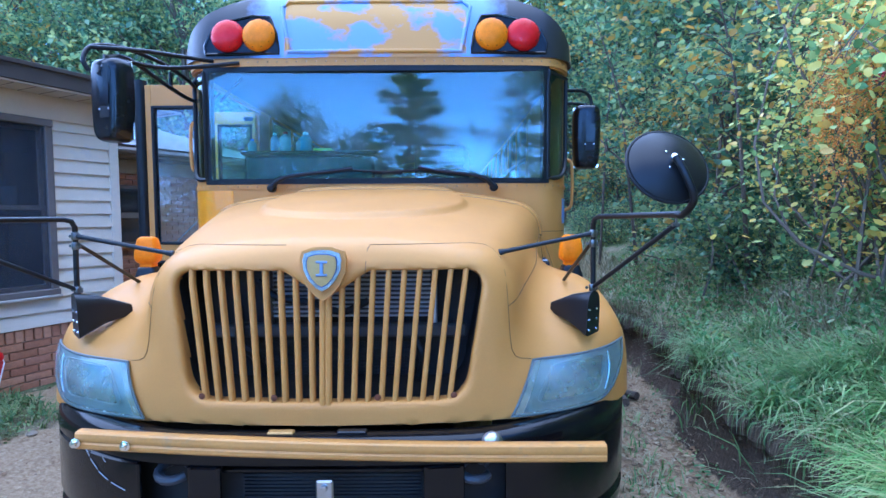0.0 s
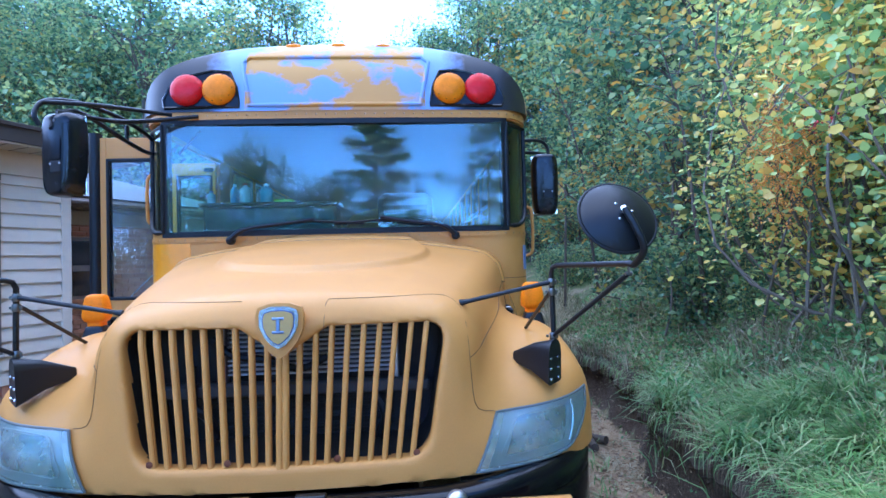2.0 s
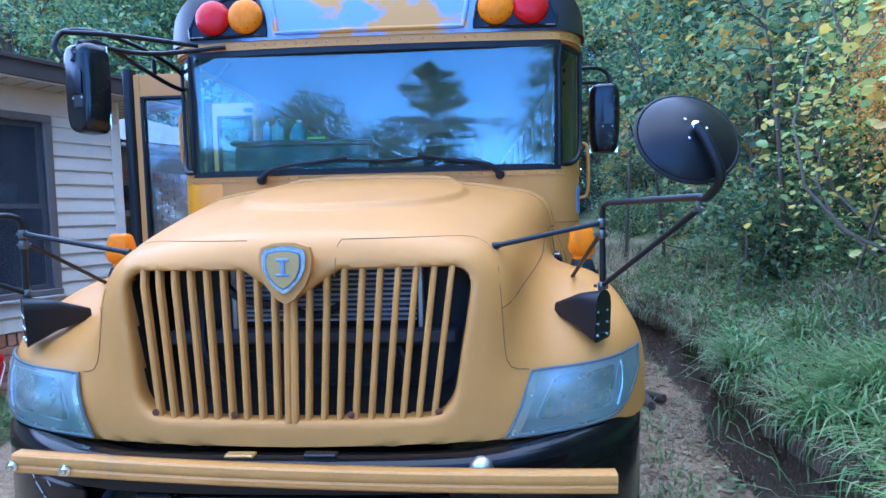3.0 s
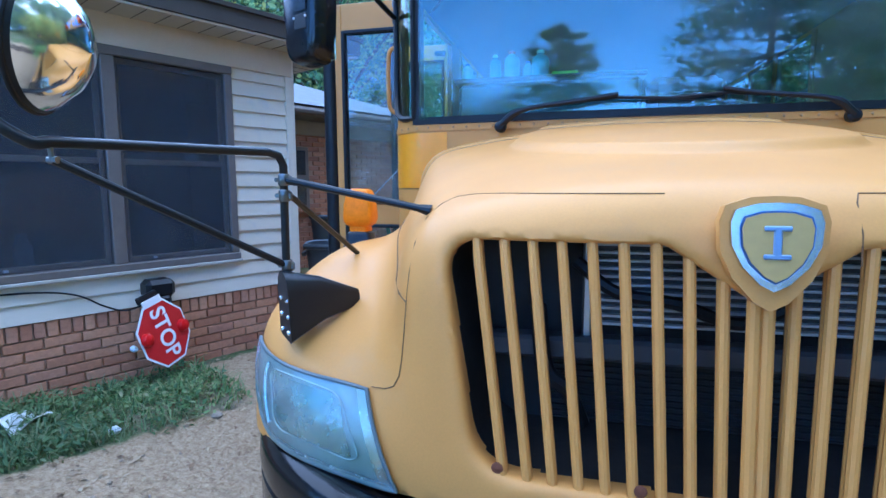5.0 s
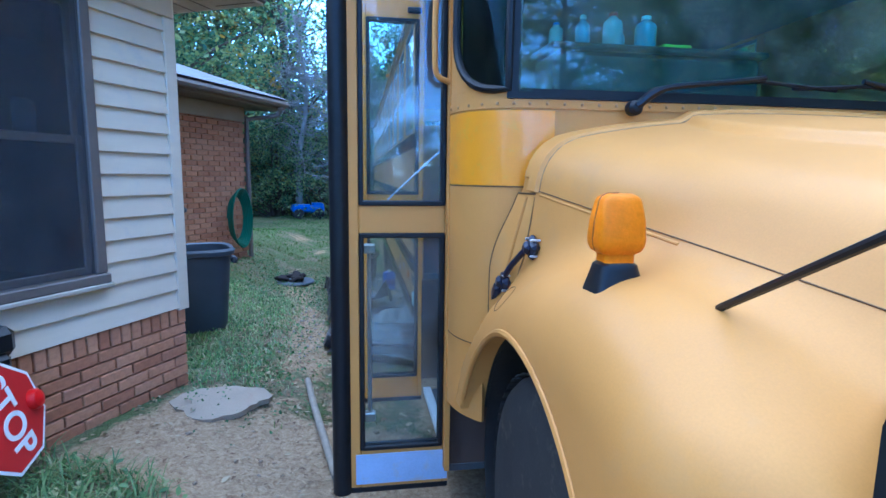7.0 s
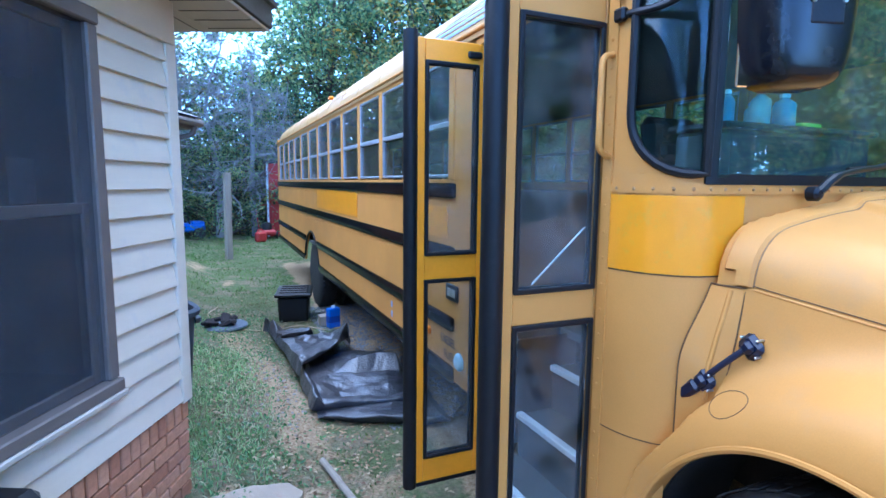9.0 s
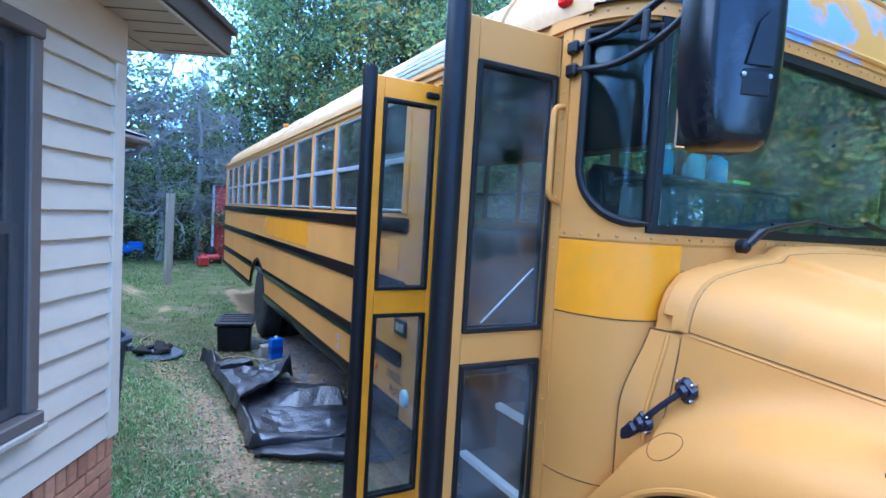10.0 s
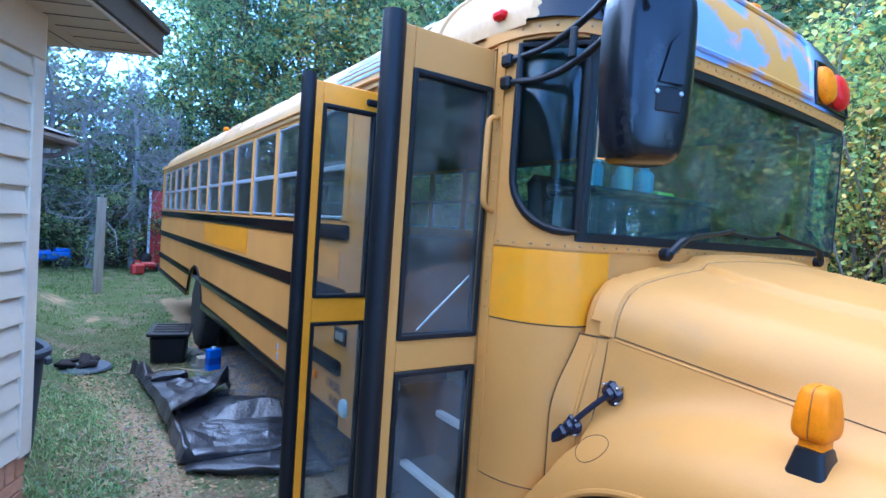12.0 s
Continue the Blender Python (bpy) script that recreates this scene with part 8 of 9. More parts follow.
blades("weeds", P, 0.065, 0.004, GRASS_LEAF, g, "low green weeds past the house corner")
P = scatter(g, 9000, 2.1, 3.8, 0.6, 4.5, lambda x, y, q: (land(x, y) > 0.42) & (q > 0.25 + 0.75 * waves(x * 3.1, y * 2.6) + 0.6 * ss(y, 1.2, 2.2)), 0.07)
blades("bank_grass", P, 0.24, 0.005, GRASS_LEAF, g, "long arching green grass on the bank", 1.1)
TUSSOCK = leafy("tussock_blades", [(0.12, 0.24, 0.09), (0.20, 0.36, 0.13), (0.29, 0.44, 0.18), (0.48, 0.50, 0.28)], 0.45, 0.45)
ty = np.concatenate([g.uniform(-0.35, 0.75, 34), g.uniform(0.75, 2.2, 12)])
tx = bank_edge(ty) + np.concatenate([g.uniform(0.16, 0.85, 34), g.uniform(0.24, 0.9, 12)])
k = g.integers(0, 46, 9000)
x, y = tx[k] + g.normal(size=9000) * 0.060, ty[k] + g.normal(size=9000) * 0.045
blades("bank_grass", np.stack([x, y, land(x, y) - 0.01], -1), 0.34, 0.0065, TUSSOCK, g, "lush arching tussocks of bright green grass", 1.25)


def drape(name, P, length, width, mat, rng, label):
    """Strands that hang over the lip of the bank."""
    n = len(P)
    a = rng.normal(math.pi, 0.6, n)
    d = np.stack([np.cos(a), np.sin(a), np.zeros(n)], -1)
    sd = np.stack([-np.sin(a), np.cos(a), np.zeros(n)], -1) * width
    L = (length * rng.uniform(0.35, 1.2, n))[:, None]
    rows = []
    for t, w in ((0.0, 1.0), (0.35, 0.9), (0.7, 0.6), (1.0, 0.15)):
        c = P + d * L * (0.75 * t - 0.40 * t * t) + np.array([0, 0, 1.0]) * L * (0.25 * t - 0.95 * t * t)
        rows += [c - sd * w, c + sd * w]
    o = np.arange(n)[:, None] * 8
    F = np.concatenate([o + np.array(q) for q in ((0, 1, 3), (0, 3, 2), (2, 3, 5), (2, 5, 4), (4, 5, 7), (4, 7, 6))], 1).reshape(-1, 3)
    return tagged(new(name, fast(name, np.stack(rows, 1).reshape(-1, 3), F, mat)), label, "grass", kind="stuff")


def lip(n, back):
    """Places along the upper edge of the cut."""
    y = g.uniform(-0.8, 7.0, n)
    x = bank_edge(y) + 0.13 + g.uniform(0, back, n)
    return np.stack([x, y, land(x + 0.26, y) - 0.04], -1)


def turf_lip():
    """A ragged mat of roots and turf that overhangs the cut."""
    edge_x = lambda y: float(bank_edge(np.float64(y)))
    sec = ((0.44, 0.006), (0.34, 0.012), (0.24, 0.004), (0.15, -0.035), (0.10, -0.085), (0.12, -0.12), (0.22, -0.15))

    def fn(u, v):
        y = -0.7 + 7.2 * u
        i = min(len(sec) - 1, round(v * (len(sec) - 1)))
        o, dz = sec[i]
        rag = 0.5 + 0.28 * math.sin(y * 6.3) + 0.22 * math.sin(y * 14.1 + 1) + 0.15 * math.sin(y * 31)
        x = edge_x(y) + o + (0.06 * (1 - rag) if 1 < i < 6 else 0)
        return Vector((x, y, float(land(edge_x(y) + 0.44, y)) - 0.05 * (0.44 - o) / 0.34 + dz * (0.6 + 0.7 * rag)))
    m = Mesh().grid(fn, 220, len(sec) - 1)
    tagged(part("turf_overhang", m, surface("dark_root_soil", (0.085, 0.060, 0.038), 0.95, vary=0.5, scale=9, fine=60, bump=0.8, dist=0.02)), "dark overhanging mat of roots and soil", "soil", kind="stuff")


turf_lip()
ROOTS = leafy("hanging_roots", [(0.05, 0.035, 0.022), (0.11, 0.08, 0.05), (0.22, 0.17, 0.11)], 0.9, 0.1)
drape("hanging_grass", lip(2600, 0.12), 0.19, 0.0022, ROOTS, g, "dark roots and dead straw hanging over the cut bank")
drape("hanging_grass", lip(2200, 0.30), 0.17, 0.0045, TUSSOCK, g, "green grass hanging over the cut bank")
COVER = leafy("ground_cover", [(0.08, 0.19, 0.07), (0.13, 0.28, 0.10), (0.20, 0.36, 0.13), (0.34, 0.36, 0.14)], 0.5, 0.35)
P = scatter(g, 26000, 1.85, 3.5, -0.9, 6.0, lambda x, y, q: (land(x, y) > 0.50) & (q < 0.42 - 0.5 * waves(x * 2.6, y * 2.2)), 0.10)
P[:, 2] += g.uniform(0.01, 0.20, len(P))
tagged(new("ground_cover", leaf_mesh("ground_cover", P, 0.042, COVER, g, up=1.0, aspect=0.6, broad=True)), "low broad-leaved weeds among the bank grass", "weeds", kind="stuff")
LAWN_WEED = leafy("lawn_weeds", [(0.05, 0.12, 0.045), (0.08, 0.18, 0.06), (0.13, 0.25, 0.08)], 0.5, 0.3)
P = scatter(g, 7500, -3.3, -1.9, 2.9, 8.0, lambda x, y, q: off_house(x, y) & (q > 0.3 + 0.5 * waves(x * 2.0, y * 1.5)), 0.13)
P[:, 2] += g.uniform(0.01, 0.05, len(P))
tagged(new("ground_cover", leaf_mesh("ground_cover", P, 0.024, LAWN_WEED, g, up=1.0, aspect=0.6, broad=True)), "low broad-leaved weeds in the lawn", "weeds", kind="stuff")
P = scatter(g, 1500, 1.3, 2.4, -0.8, 4.0, lambda x, y, q: q > 0.3, 0.07)
blades("dry_grass", P, 0.10, 0.0035, DRY_LEAF, g, "dry straw and roots on the cut bank", 1.5)
P = scatter(g, 1300, 1.70, 2.4, -0.8, 3.0, lambda x, y, q: q > 0.35 + 0.5 * ss(y, 1.3, 1.9), 0.09)
P[:, 2] += g.uniform(0.0, 0.05, len(P))
tagged(new("ground_cover", leaf_mesh("ground_cover", P, 0.034, COVER, g, up=1.0, aspect=0.6, broad=True)), "small weeds growing on the cut bank", "weeds", kind="stuff")
P = scatter(g, 3200, 2.25, 3.3, -0.6, 0.9, lambda x, y, q: q > 0.3 + 0.5 * waves(x * 2.9, y * 3.3), 0.09)
blades("bank_grass", P, 0.30, 0.0045, DRY_LEAF, g, "bleached dead grass at the near end of the bank", 0.9)
P = scatter(g, 10000, 1.9, 3.4, 1.2, 9.0, lambda x, y, q: (land(x, y) > 0.38), 0.08)
blades("bank_grass", P, 0.27, 0.005, DRY_LEAF, g, "pale dry grass on the bank", 0.9)
P = scatter(g, 2400, 1.4, 2.4, -0.6, 5.0, lambda x, y, q: (q > 0.35 + 0.5 * ss(x, 1.75, 1.95)) & (x > 1.35), 0.06)
blades("weeds", P, 0.13, 0.005, GRASS_LEAF, g, "small weeds at the foot of the bank")


def litter(name, seed, n, box, size, mat, label):
    rng = np.random.default_rng(seed)
    x, y = rng.uniform(box[0], box[1], n), rng.uniform(box[2], box[3], n)
    C = np.stack([x, y, land(x, y) + 0.008], -1)
    tagged(new(name, leaf_mesh(name, C, size, mat, rng, up=2.5, flat=True)), label, "leaves", kind="stuff")


DEAD = leafy("dead_leaves", [(0.16, 0.09, 0.05), (0.24, 0.15, 0.08), (0.32, 0.22, 0.13), (0.42, 0.34, 0.22)], 0.8, 0.1)
litter("fallen_leaves", 91, 1500, (-3.4, 2.2, -0.5, 9.0), 0.045, DEAD, "scattered dry fallen leaves")
litter("fallen_leaves", 93, 600, (-3.0, -1.5, 0.3, 3.2), 0.03, DEAD, "small brown leaves on the sand")
litter("fallen_leaves", 94, 2600, (-2.6, -1.4, 3.0, 8.0), 0.035, DEAD, "brown leaf litter along the path")
litter("fallen_leaves", 92, 7000, (1.15, 3.4, -0.8, 6.0), 0.055, DEAD, "dry leaves on the bank")


def pebbles(name, seed, n, box, size, mat, label):
    rng = np.random.default_rng(seed)
    x, y = rng.uniform(box[0], box[1], n), rng.uniform(box[2], box[3], n)
    s = size * rng.uniform(0.3, 1.4, n) ** 1.5
    base = np.array([(1, 0, 0), (0.3, 0.9, 0.1), (-0.8, 0.5, 0), (-0.7, -0.6, 0.1), (0.4, -0.9, 0), (0.1, 0.0, 0.7), (0.0, 0.1, -0.5)])
    F0 = np.array([(0, 1, 5), (1, 2, 5), (2, 3, 5), (3, 4, 5), (4, 0, 5), (1, 0, 6), (2, 1, 6), (3, 2, 6), (4, 3, 6), (0, 4, 6)])
    a = rng.uniform(0, math.tau, n)
    ca, sa = np.cos(a), np.sin(a)
    B = base[None] + rng.normal(size=(n, 7, 3)) * 0.15
    V = np.stack([B[..., 0] * ca[:, None] - B[..., 1] * sa[:, None], B[..., 0] * sa[:, None] + B[..., 1] * ca[:, None], B[..., 2]], -1) * s[:, None, None]
    V = V + np.stack([x, y, land(x, y)], -1)[:, None, :]
    tagged(new(name, fast(name, V.reshape(-1, 3), (np.arange(n)[:, None, None] * 7 + F0[None]).reshape(-1, 3), mat)), label, "gravel", kind="stuff")


pebbles("gravel", 95, 10000, (-1.38, -0.5, 3.9, 8.0), 0.011, surface("grey_gravel", (0.23, 0.232, 0.238), 0.85, vary=0.4, scale=15, bump=0.2), "grey crushed stone under the bus")
pebbles("clods", 96, 800, (-2.5, 2.1, -0.4, 5.5), 0.014, surface("clay_clods", (0.34, 0.25, 0.17), 0.95, vary=0.3, scale=15, bump=0.2), "small clods and stones on bare clay")

pebbles("path_stones", 97, 170, (-2.30, -1.92, 4.0, 5.9), 0.013, surface("pale_stones", (0.33, 0.29, 0.25), 0.85, vary=0.35, scale=15, bump=0.2), "pale small stones trodden into the path")

# ---- loose things in the yard ----
def gz(x, y):
    return float(land(x, y))


# stop sign on its arm box at the house wall
SIGN_M = Matrix.Translation((-2.975, 2.03, 0.555)) @ Matrix(((-0.02, -0.24, 0.96, 0), (0.99, 0.02, -0.10, 0), (0.0, 0.97, 0.245, 0), (0, 0, 0, 1)))
sx, sy = Vector(SIGN_M.col[0][:3]).normalized(), Vector(SIGN_M.col[1][:3]).normalized()
sz = sx.cross(sy).normalized()
sy = sz.cross(sx)
SIGN_M = Matrix.Translation((-2.975, 2.03, 0.555)) @ Matrix((sx, sy, sz)).transposed().to_4x4()
sign = thing("stop_sign", SIGN_M @ pose(0, 0, 0, 0, 0, -80), "red octagonal stop sign hanging from a black wall box", "sign")
octa = lambda r: [(r / math.cos(math.pi / 8) * math.cos(math.pi / 8 + i * math.pi / 4), r / math.cos(math.pi / 8) * math.sin(math.pi / 8 + i * math.pi / 4)) for i in range(8)]
plate = part("plate", Mesh().prism(octa(0.218), 0.004), WHITE, sign, "white-edged octagon")
part("face", Mesh().prism(octa(0.204), 0.0015, Matrix.Translation((0, 0, 0.004))), RED_SIGN, plate, "red reflective face")
lettering("STOP", 0.168, pose(0, 0, 0.0068) @ Matrix.Diagonal((0.88, 1.12, 1.6, 1)), WHITE, plate, "lettering", "white capital letters", 0.0028)
for x, y in ((0.02, 0.165), (-0.02, -0.165)):
    part("lamp", Mesh().lathe([(0.045, 0.0), (0.045, 0.012), (0.036, 0.03), (0.015, 0.04), (0, 0.042)], 20, Matrix.Translation((x, y, 0.005)), close=False), RED_LENS, sign, "dark red flasher lamp")
part("hinge_plate", Mesh().box((-0.225, 0.0, 0.003), (0.05, 0.17, 0.008), 0.002), WHITE, sign, "white hinge plate")
part("hinge_arm", Mesh().box((-0.262, 0.0, -0.02), (0.05, 0.18, 0.03), 0.008), PLASTIC, sign)
boxm = HOUSE @ pose(1.20, 0.10, 0.80)
ctl = thing("stop_arm_box", boxm, "black plastic stop arm motor box on the wall", "box")
part("housing", Mesh().box((0, 0, 0.03), (0.19, 0.16, 0.13), 0.03).box((0, 0.03, -0.06), (0.12, 0.12, 0.09), 0.02), PLASTIC, ctl)
cord = thing("cord", None, "thin black cord along the siding", "cord")
hp = lambda u, n, z: HOUSE @ Vector((u, n, z))
part("wire", Mesh().tube(smooth_path([hp(1.28, 0.06, 0.72), hp(1.40, 0.06, 0.70), hp(1.52, 0.05, 0.75), hp(1.68, 0.045, 0.85), hp(1.95, 0.04, 0.90), hp(2.6, 0.04, 0.92)], 6), 0.006, 6), RUBBER, cord)
spigot = thing("wall_outlet", HOUSE @ pose(1.36, 0.03, 0.42), "small pale fitting low on the brick", "fitting")
part("body", Mesh().lathe([(0.022, 0), (0.022, 0.03), (0.015, 0.05), (0, 0.052)], 12, pose(0, 0, 0, -90)), WHITE, spigot)

# concrete apron at the house corner
slab = Mesh()
rngc = random.Random(4)
ring = []
for i in range(34):
    a = i * math.tau / 34
    r = 0.25 + 0.03 * math.sin(3 * a + 1) + rngc.uniform(-0.02, 0.02)
    ring.append((r * 1.1 * math.cos(a), r * 0.75 * math.sin(a)))
slab.prism(ring, 0.035)
sl = thing("concrete_slab", Matrix.Translation((-2.42, 3.02, gz(-2.42, 3.02) - 0.006)) @ pose(0, 0, 0, 6, 4, 25), "broken pale concrete slab by the house corner", "slab")
part("slab", slab, CONCRETE, sl)

# crumpled tarp: three layers folded over one another
def facets(x, y, cell, seed, turn):
    """Height of a creased sheet: flat triangles that meet in sharp lines, from 0 to 1."""
    tab = np.random.default_rng(seed).random((64, 64))
    x, y = x + 0.12 * cell * np.sin(y / cell * 1.9 + seed), y + 0.12 * cell * np.sin(x / cell * 1.7)
    p, q = (x * math.cos(turn) + y * math.sin(turn)) / cell + 30, (y * math.cos(turn) - x * math.sin(turn)) / cell + 30
    i, j = np.floor(p).astype(int), np.floor(q).astype(int)
    f, h = p - i, q - j
    at = lambda a, b: tab[(i + a) % 64, (j + b) % 64]
    low = at(0, 0) + f * (at(1, 0) - at(0, 0)) + h * (at(0, 1) - at(0, 0))
    high = at(1, 1) + (1 - f) * (at(0, 1) - at(1, 1)) + (1 - h) * (at(1, 0) - at(1, 1))
    return np.where(f + h < 1, low, high)


def tarp_layer(seed, corners, rise, front, rough=1.0):
    """One layer over four corners (back left, back right, front right, front left).
    rise(u, v) is its height; its front edge ends at the height front and turns under."""
    nu, nv = 96, 110
    U, V = np.meshgrid(np.linspace(0, 1, nu), np.linspace(0, 1, nv))
    c = [np.array(p) for p in corners]
    X, Y = (sum(w * p[i] for w, p in zip(((1 - U) * (1 - V), U * (1 - V), U * V, (1 - U) * V), c)) for i in (0, 1))
    ragged = facets(U * 3, V * 3, 0.5, seed + 9, 0.4) - 0.5
    X, Y = X + 0.06 * ragged, Y + 0.07 * ragged
    H = rise(U, V) + rough * (0.080 * facets(X, Y, 0.36, seed, 0.5 + seed) + 0.048 * facets(X, Y, 0.16, seed + 1, 1.1 + seed) + 0.020 * facets(X, Y, 0.07, seed + 2, 0.2 + seed))
    edge = np.minimum(U, 1 - U)
    H = np.maximum(H * (0.45 + 0.55 * np.clip(edge / 0.06, 0, 1)), 0.010)
    # the last rows turn down and back under the front edge
    q = np.clip((V - 0.95) / 0.05, 0, 1)
    H = H * (1 - q ** 2) + np.minimum(front, H) * q ** 2
    back = c[0] + c[1] - c[2] - c[3]
    back = back / np.linalg.norm(back)
    X, Y = X + back[0] * 0.08 * q ** 2, Y + back[1] * 0.08 * q ** 2
    Z = land(X, Y) + 0.010 + H
    P = np.stack([X, Y, Z], -1).reshape(-1, 3)
    i, j = np.meshgrid(np.arange(nu - 1), np.arange(nv - 1))
    o = (j * nu + i).ravel()
    top = np.stack([o, o + nu, o + nu + 1, o + 1], -1)
    me = fast("sheet", np.concatenate([P, P - np.array([0, 0, 0.005])]), np.concatenate([top, top[:, ::-1] + len(P)]), TARP_MAT)
    me.polygons.foreach_set("use_smooth", [True] * len(me.polygons))
    me.set_sharp_from_angle(angle=radians(13))
    return me


def crest(d, w0, w1):
    """A fold's section: steep on one side, long on the other."""
    return np.clip(1 - np.where(d > 0, d / w0, -d / w1), 0, 1)


tarp = thing("tarp", None, "crumpled black plastic tarp lying folded on the ground", "tarp")
part("under_sheet", tarp_layer(3, ((-1.80, 5.0), (-0.80, 5.1), (-0.95, 3.74), (-1.87, 4.14)), lambda u, v: 0.01 + 0.03 * crest(u - 0.75 + 0.2 * v, 0.2, 0.3), 0.01, 0.6), None, tarp, "flat lowest layer of the tarp")
part("middle_sheet", tarp_layer(5, ((-1.84, 5.6), (-0.88, 5.6), (-0.98, 4.16), (-1.88, 4.24)), lambda u, v: 0.015 + 0.09 * crest(u - 0.035, 0.07, 0.035) + 0.10 * crest(v - 0.24 - 0.2 * u, 0.10, 0.14) * ss(u, 0.3, 0.6) + 0.035 * ss(v, 0.80, 0.94) * ss(u, 0.02, 0.3), 0.02, 0.75), None, tarp, "middle layer folded under itself")
part("upper_flap", tarp_layer(8, ((-1.98, 6.50), (-1.18, 6.12), (-1.24, 5.70), (-1.88, 4.88)), lambda u, v: 0.03 + 0.13 * ss(v, 0.30, 0.95) + 0.11 * crest(u - 0.97, 0.03, 0.22) + 0.17 * np.exp(-(u / 0.10) ** 2 - (v / 0.10) ** 2), 0.17), None, tarp, "thrown-over flap with a sharp front fold")
part("rear_corner", tarp_layer(11, ((-2.02, 6.72), (-1.66, 6.64), (-1.52, 6.22), (-1.90, 6.02)), lambda u, v: 0.02 + 0.12 * crest(u - 0.05, 0.4, 0.05) * (1 - v) + 0.08 * v, 0.05, 0.7), None, tarp, "curled rear corner")

# black tote by the rear wheel
tote = thing("storage_tote", Matrix.Translation((-1.56, 7.48, gz(-1.56, 7.48))) @ pose(0, 0, 0, 0, 0, -12), "black plastic storage tote with a ribbed lid", "box")
bd = Mesh().box((0, 0, 0.17), (0.40, 0.56, 0.34), 0.03)
bd.v = [(x * (0.9 + 0.1 * z / 0.34), y * (0.92 + 0.08 * z / 0.34), z) for x, y, z in bd.v]
part("body", bd, PLASTIC, tote)
lid = part("lid", Mesh().box((0, 0, 0.36), (0.46, 0.62, 0.05), 0.015), PLASTIC, tote)
lr = Mesh()
for i in range(4):
    lr.box((0, -0.21 + i * 0.14, 0.39), (0.34, 0.07, 0.02), 0.006)
part("lid_ribs", lr, PLASTIC, lid)
can = thing("paint_can", Matrix.Translation((-1.18, 6.85, gz(-1.18, 6.85))) @ pose(0, 0, 0, 0, 0, 15), "blue rectangular solvent can", "can")
part("body", Mesh().box((0, 0, 0.125), (0.15, 0.10, 0.25), 0.010), BLUE_PLASTIC, can)
part("label_band", Mesh().box((0, 0, 0.11), (0.152, 0.102, 0.10), 0.010), surface("dark_blue_band", (0.01, 0.05, 0.28), 0.4), can)
part("cap", Mesh().lathe([(0.022, 0.25), (0.022, 0.275), (0, 0.277)], 12), WHITE, can)
blk = thing("wood_block", Matrix.Translation((-1.28, 7.0, gz(-1.28, 7.0))), "small cut wood block", "block")
part("block", Mesh().box((0, 0, 0.06), (0.10, 0.16, 0.12), 0.006), WOOD, blk)
dish = thing("bin_lid", Matrix.Translation((-2.46, 7.0, gz(-2.46, 7.0) + 0.01)), "round grey bin lid lying on the grass", "lid")
part("disc", Mesh().lathe([(0.27, 0.0), (0.285, 0.02), (0.27, 0.035), (0.22, 0.03), (0.0, 0.028)], 32), BIN_PLASTIC, dish)
glv = thing("work_gloves", Matrix.Translation((-2.46, 7.0, gz(-2.46, 7.0) + 0.035)), "heap of dark cloth on the bin lid", "cloth")
gm = Mesh()
gr = random.Random(5)
for i in range(7):
    p = Vector((gr.uniform(-0.14, 0.14), gr.uniform(-0.08, 0.08), 0.03 + gr.uniform(0, 0.05)))
    gm.box(p, (gr.uniform(0.10, 0.2), gr.uniform(0.06, 0.12), 0.05), 0.02, pose(0, 0, 0, gr.uniform(-25, 25), gr.uniform(-25, 25), gr.uniform(0, 180)))
part("cloth", gm, surface("dark_cloth", (0.025, 0.02, 0.02), 0.95, vary=0.4, scale=20, bump=0.3), glv)
post = thing("wood_post", Matrix.Translation((-2.2, 13.3, gz(-2.2, 13.3))), "grey weathered wooden post in the lawn", "post")
part("post", Mesh().box((0, 0, 0.95), (0.14, 0.14, 2.05), 0.012, pose(0, 0, 0, 0.6, 0.4, 20)), WOOD, post)
pole = thing("metal_pipe", None, "grey pipe lying on the ground", "pipe")
part("pipe", Mesh().tube([(-1.95, 3.52, gz(-1.95, 3.52) + 0.03), (-1.87, 3.1, gz(-1.87, 3.1) + 0.03), (-1.70, 2.30, gz(-1.7, 2.3) + 0.03)], 0.022, 10), WOOD, pole)
hose_y = thing("cord_on_grass", None, "thin tan cord lying on the grass", "cord")
part("line", Mesh().tube([(x, y, gz(x, y) + 0.012) for x, y in [tuple(p[:2]) for p in smooth_path([(-2.5, 8.3, 0), (-2.62, 7.6, 0), (-2.3, 6.9, 0), (-1.95, 6.8, 0), (-1.6, 7.0, 0), (-1.3, 6.75, 0)], 8)]], 0.008, 5), surface("tan_cord", (0.4, 0.3, 0.18), 0.8), hose_y)


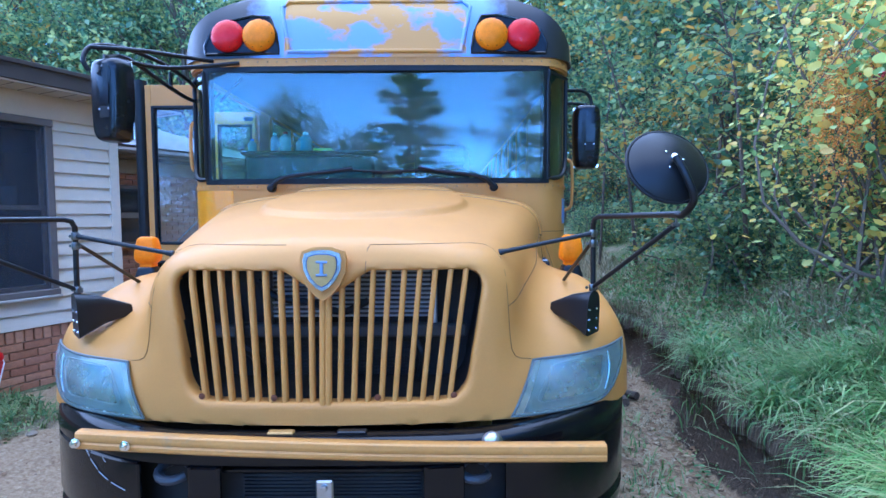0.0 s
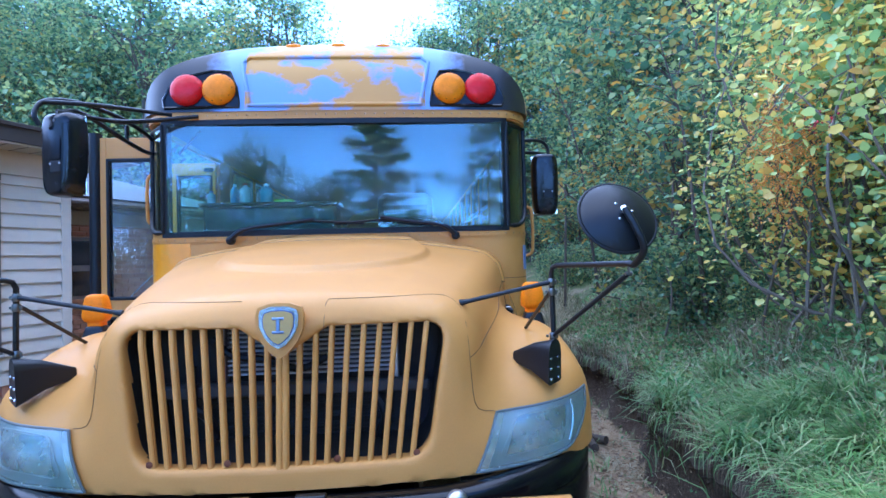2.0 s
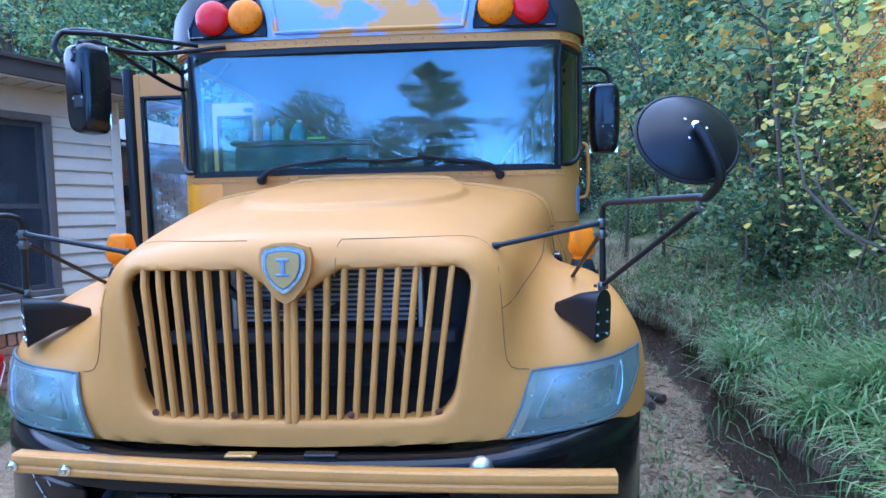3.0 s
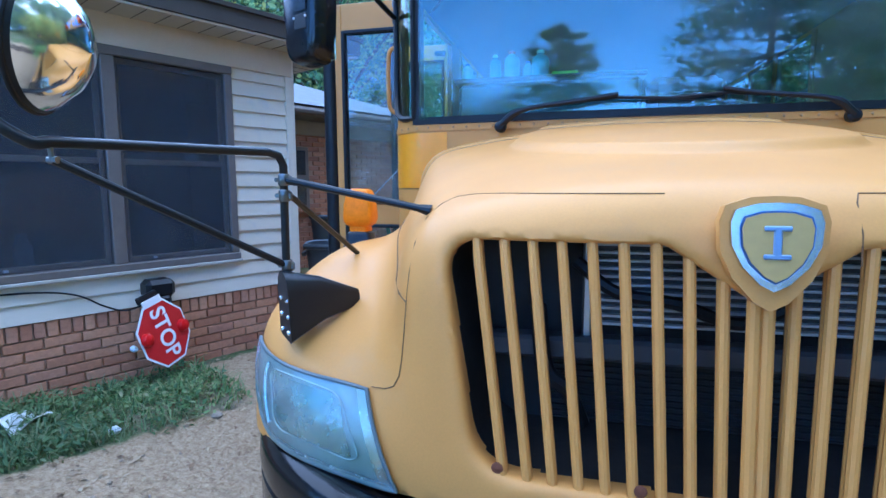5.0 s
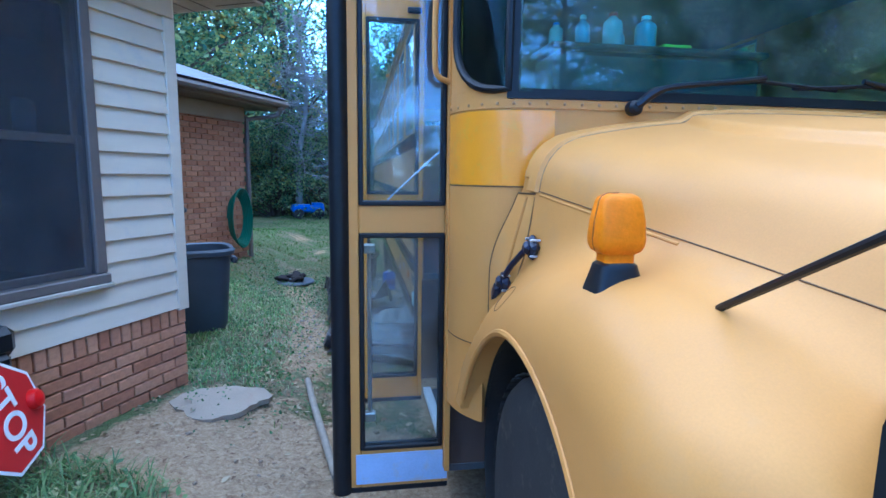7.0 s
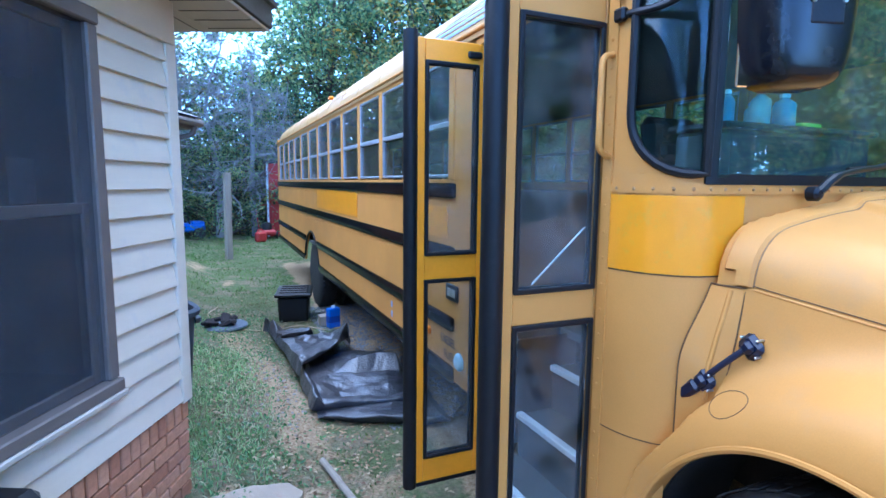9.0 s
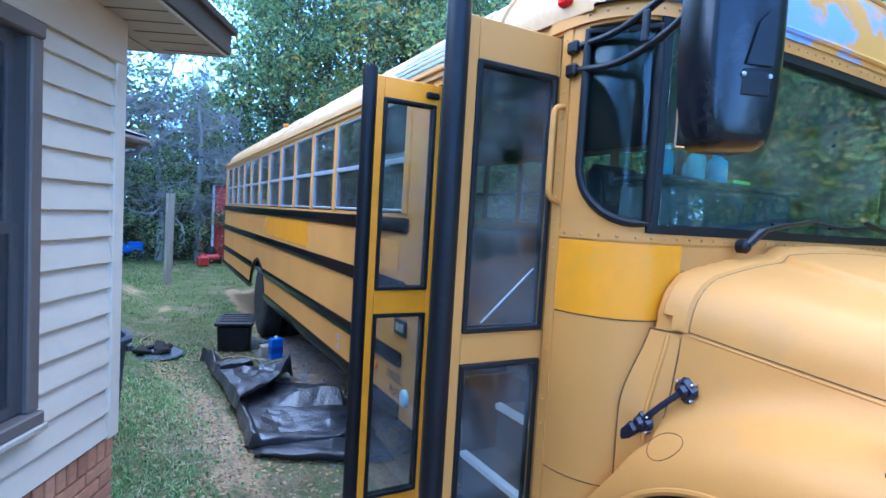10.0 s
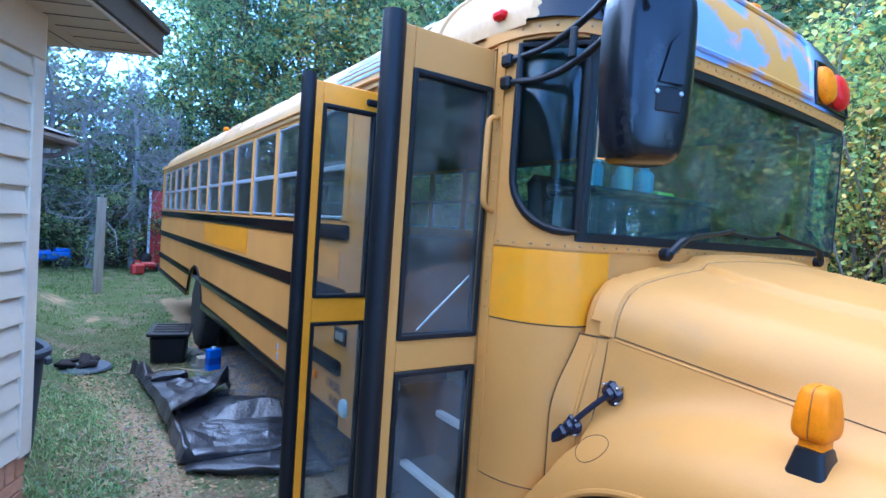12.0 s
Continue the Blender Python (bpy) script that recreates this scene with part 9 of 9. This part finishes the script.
def bin_thing(x, y, s, turn, label):
    b = thing("trash_bin", Matrix.Translation((x, y, gz(x, y))) @ pose(0, 0, 0, 0, 0, turn) @ Matrix.Scale(s, 4), label, "bin")
    nseg = 28
    V = []
    for r, z in ((0.20, 0.0), (0.215, 0.05), (0.255, 0.62), (0.285, 0.63), (0.29, 0.66), (0.275, 0.68), (0.25, 0.67), (0.20, 0.06)):
        for i in range(nseg):
            a = i * math.tau / nseg
            e = 0.6
            V.append((math.copysign(abs(math.cos(a)) ** e, math.cos(a)) * r, math.copysign(abs(math.sin(a)) ** e, math.sin(a)) * r, z))
    F = [(j * nseg + i, j * nseg + (i + 1) % nseg, (j + 1) * nseg + (i + 1) % nseg, (j + 1) * nseg + i) for j in range(7) for i in range(nseg)]
    F += [tuple(range(nseg))[::-1], tuple(7 * nseg + i for i in range(nseg))]
    part("tub", Mesh().add(V, F), BIN_PLASTIC, b)
    for s2 in (-1, 1):
        part("handle", Mesh().box((s2 * 0.285, 0, 0.56), (0.05, 0.16, 0.05), 0.012), BIN_PLASTIC, b)
    return b


bin_thing(-2.95, 4.52, 1.03, 20, "open grey-blue plastic trash bin by the house")
bin_thing(-3.95, 6.4, 1.1, 50, "second dark bin against the brick wing")
hose = thing("garden_hose", WING @ pose(0.35, 0.10, 1.05), "coiled green garden hose on the brick wall", "hose")
hm = Mesh().tube([(0.16 * math.cos(i * math.tau / 24) * (1 + 0.002 * i), 0.0009 * i, (0.30 + 0.0008 * i) * math.sin(i * math.tau / 24)) for i in range(140)], 0.014, 6)
part("coil", hm, GREEN_HOSE, hose)

# red shed, mower and fuel can at the end of the yard
shed = thing("red_shed", Matrix.Translation((-0.62, 18.6, gz(-0.6, 18.6))), "narrow red metal shed door beyond the bus", "shed")
part("wall", Mesh().box((0.55, 0.5, 1.2), (1.5, 0.9, 2.4), 0.02), RED_PAINT, shed)
part("edge_trim", Mesh().box((-0.22, 0.03, 1.2), (0.07, 0.05, 2.42), 0.008), WHITE, shed, "white corner trim")
part("door_groove", Mesh().box((0.15, 0.045, 1.2), (0.02, 0.01, 2.2), 0.002).box((0.75, 0.045, 1.2), (0.02, 0.01, 2.2), 0.002), DARK, shed)
part("roof", Mesh().box((0.55, 0.5, 2.44), (1.7, 1.1, 0.06), 0.01), SHINGLE, shed)
mow = thing("lawn_mower", Matrix.Translation((-0.95, 18.0, gz(-0.9, 18))), "red lawn mower standing by the shed", "mower")
part("deck", Mesh().box((0, 0, 0.2), (0.55, 0.7, 0.16), 0.05), RED_PAINT, mow)
part("engine", Mesh().lathe([(0.15, 0.28), (0.16, 0.4), (0.12, 0.5), (0.0, 0.52)], 16), DARK, mow)
for x, y in ((-0.27, -0.28), (0.27, -0.28), (-0.27, 0.28), (0.27, 0.28)):
    part("wheel", Mesh().lathe([(0.11, -0.03), (0.12, 0), (0.11, 0.03)], 16, pose(x, y, 0.12, 0, 90)), TYRE, mow)
part("handle", Mesh().tube(smooth_path([(-0.22, 0.3, 0.3), (-0.22, 0.75, 0.95), (0.22, 0.75, 0.95), (0.22, 0.3, 0.3)], 4), 0.015, 6), RED_PAINT, mow)
gas = thing("fuel_can", Matrix.Translation((-1.22, 17.0, gz(-1.22, 17.0))) @ pose(0, 0, 0, 0, 0, 25), "red plastic fuel can on the grass", "can")
part("body", Mesh().box((0, 0, 0.15), (0.32, 0.22, 0.30), 0.05), RED_PAINT, gas)
part("handle", Mesh().tube(arc((0, 0, 0.28), 0.10, 0, 180, 8), 0.018, 8), RED_PAINT, gas)
jeep = thing("toy_jeep", Matrix.Translation((-3.3, 18.2, gz(-3.3, 18.2))) @ pose(0, 0, 0, 0, 0, 15), "blue plastic ride-on toy car", "toy car")
part("body", Mesh().box((0, 0, 0.34), (1.05, 0.6, 0.26), 0.06).box((0.32, 0, 0.46), (0.4, 0.56, 0.14), 0.05), BLUE_PLASTIC, jeep)
part("windscreen_frame", Mesh().tube(smooth_path([(0.08, -0.26, 0.46), (0.0, -0.26, 0.74), (0.0, 0.26, 0.74), (0.08, 0.26, 0.46)], 4), 0.025, 6), DARK, jeep)
for x, y in ((-0.33, -0.32), (0.33, -0.32), (-0.33, 0.32), (0.33, 0.32)):
    part("wheel", Mesh().lathe([(0.12, -0.07), (0.165, -0.06), (0.17, 0.0), (0.165, 0.06), (0.12, 0.07)], 18, pose(x, y, 0.17, 90)), TYRE, jeep)
tools = thing("yard_tools", Matrix.Translation((-2.9, 19.0, gz(-2.9, 19.0))), "long-handled yard tools leaning in the brush", "tools")
for i, dx in enumerate((0.0, 0.3, 0.75)):
    part("handle", Mesh().tube([(dx, 0, 0), (dx + 0.25, 0.25, 1.25)], 0.018, 6), WOOD, tools)
scr = thing("paper_scrap", Matrix.Translation((-2.72, 1.35, gz(-2.72, 1.35) + 0.005)) @ Matrix.Scale(0.6, 4), "crumpled white paper scrap in the weeds", "litter")
part("paper", Mesh().lathe([(0.0, -0.02), (0.04, -0.01), (0.055, 0.02), (0.03, 0.05), (0.0, 0.055)], 9), WHITE, scr)
scr2 = thing("stone", Matrix.Translation((-2.38, 1.75, gz(-2.38, 1.75) + 0.0)) @ Matrix.Scale(0.6, 4), "pale grey stone lying in the weeds", "stone")
part("stone", Mesh().lathe([(0.0, -0.02), (0.05, -0.01), (0.06, 0.015), (0.035, 0.04), (0.0, 0.045)], 8), CONCRETE, scr2)
sheet = thing("plastic_sheet", Matrix.Translation((-3.25, 1.25, gz(-3.25, 1.25))) @ Matrix.Scale(0.6, 4), "white plastic sheet folded beside the wall", "sheet")
part("sheet", Mesh().slab(lambda u, v: Vector((-0.15 + 0.3 * u, -0.2 + 0.4 * v, 0.02 + 0.14 * abs(math.sin(u * 3 + v * 2.2)) * (1 - 0.5 * v))), 8, 8, (0, 0, -0.008)), WHITE, sheet)
for i, (x, y, a) in enumerate(((2.0, 2.9, 30), (1.95, 2.75, -10))):
    log = thing("cut_log", Matrix.Translation((x, y, gz(x, y) + 0.03)) @ pose(0, 0, 0, 84, 0, a), "small cut log in the bank", "log", "logs in the bank")
    part("log", Mesh().lathe([(0.035, -0.15), (0.036, 0.0), (0.034, 0.16)], 12), BARK, log)
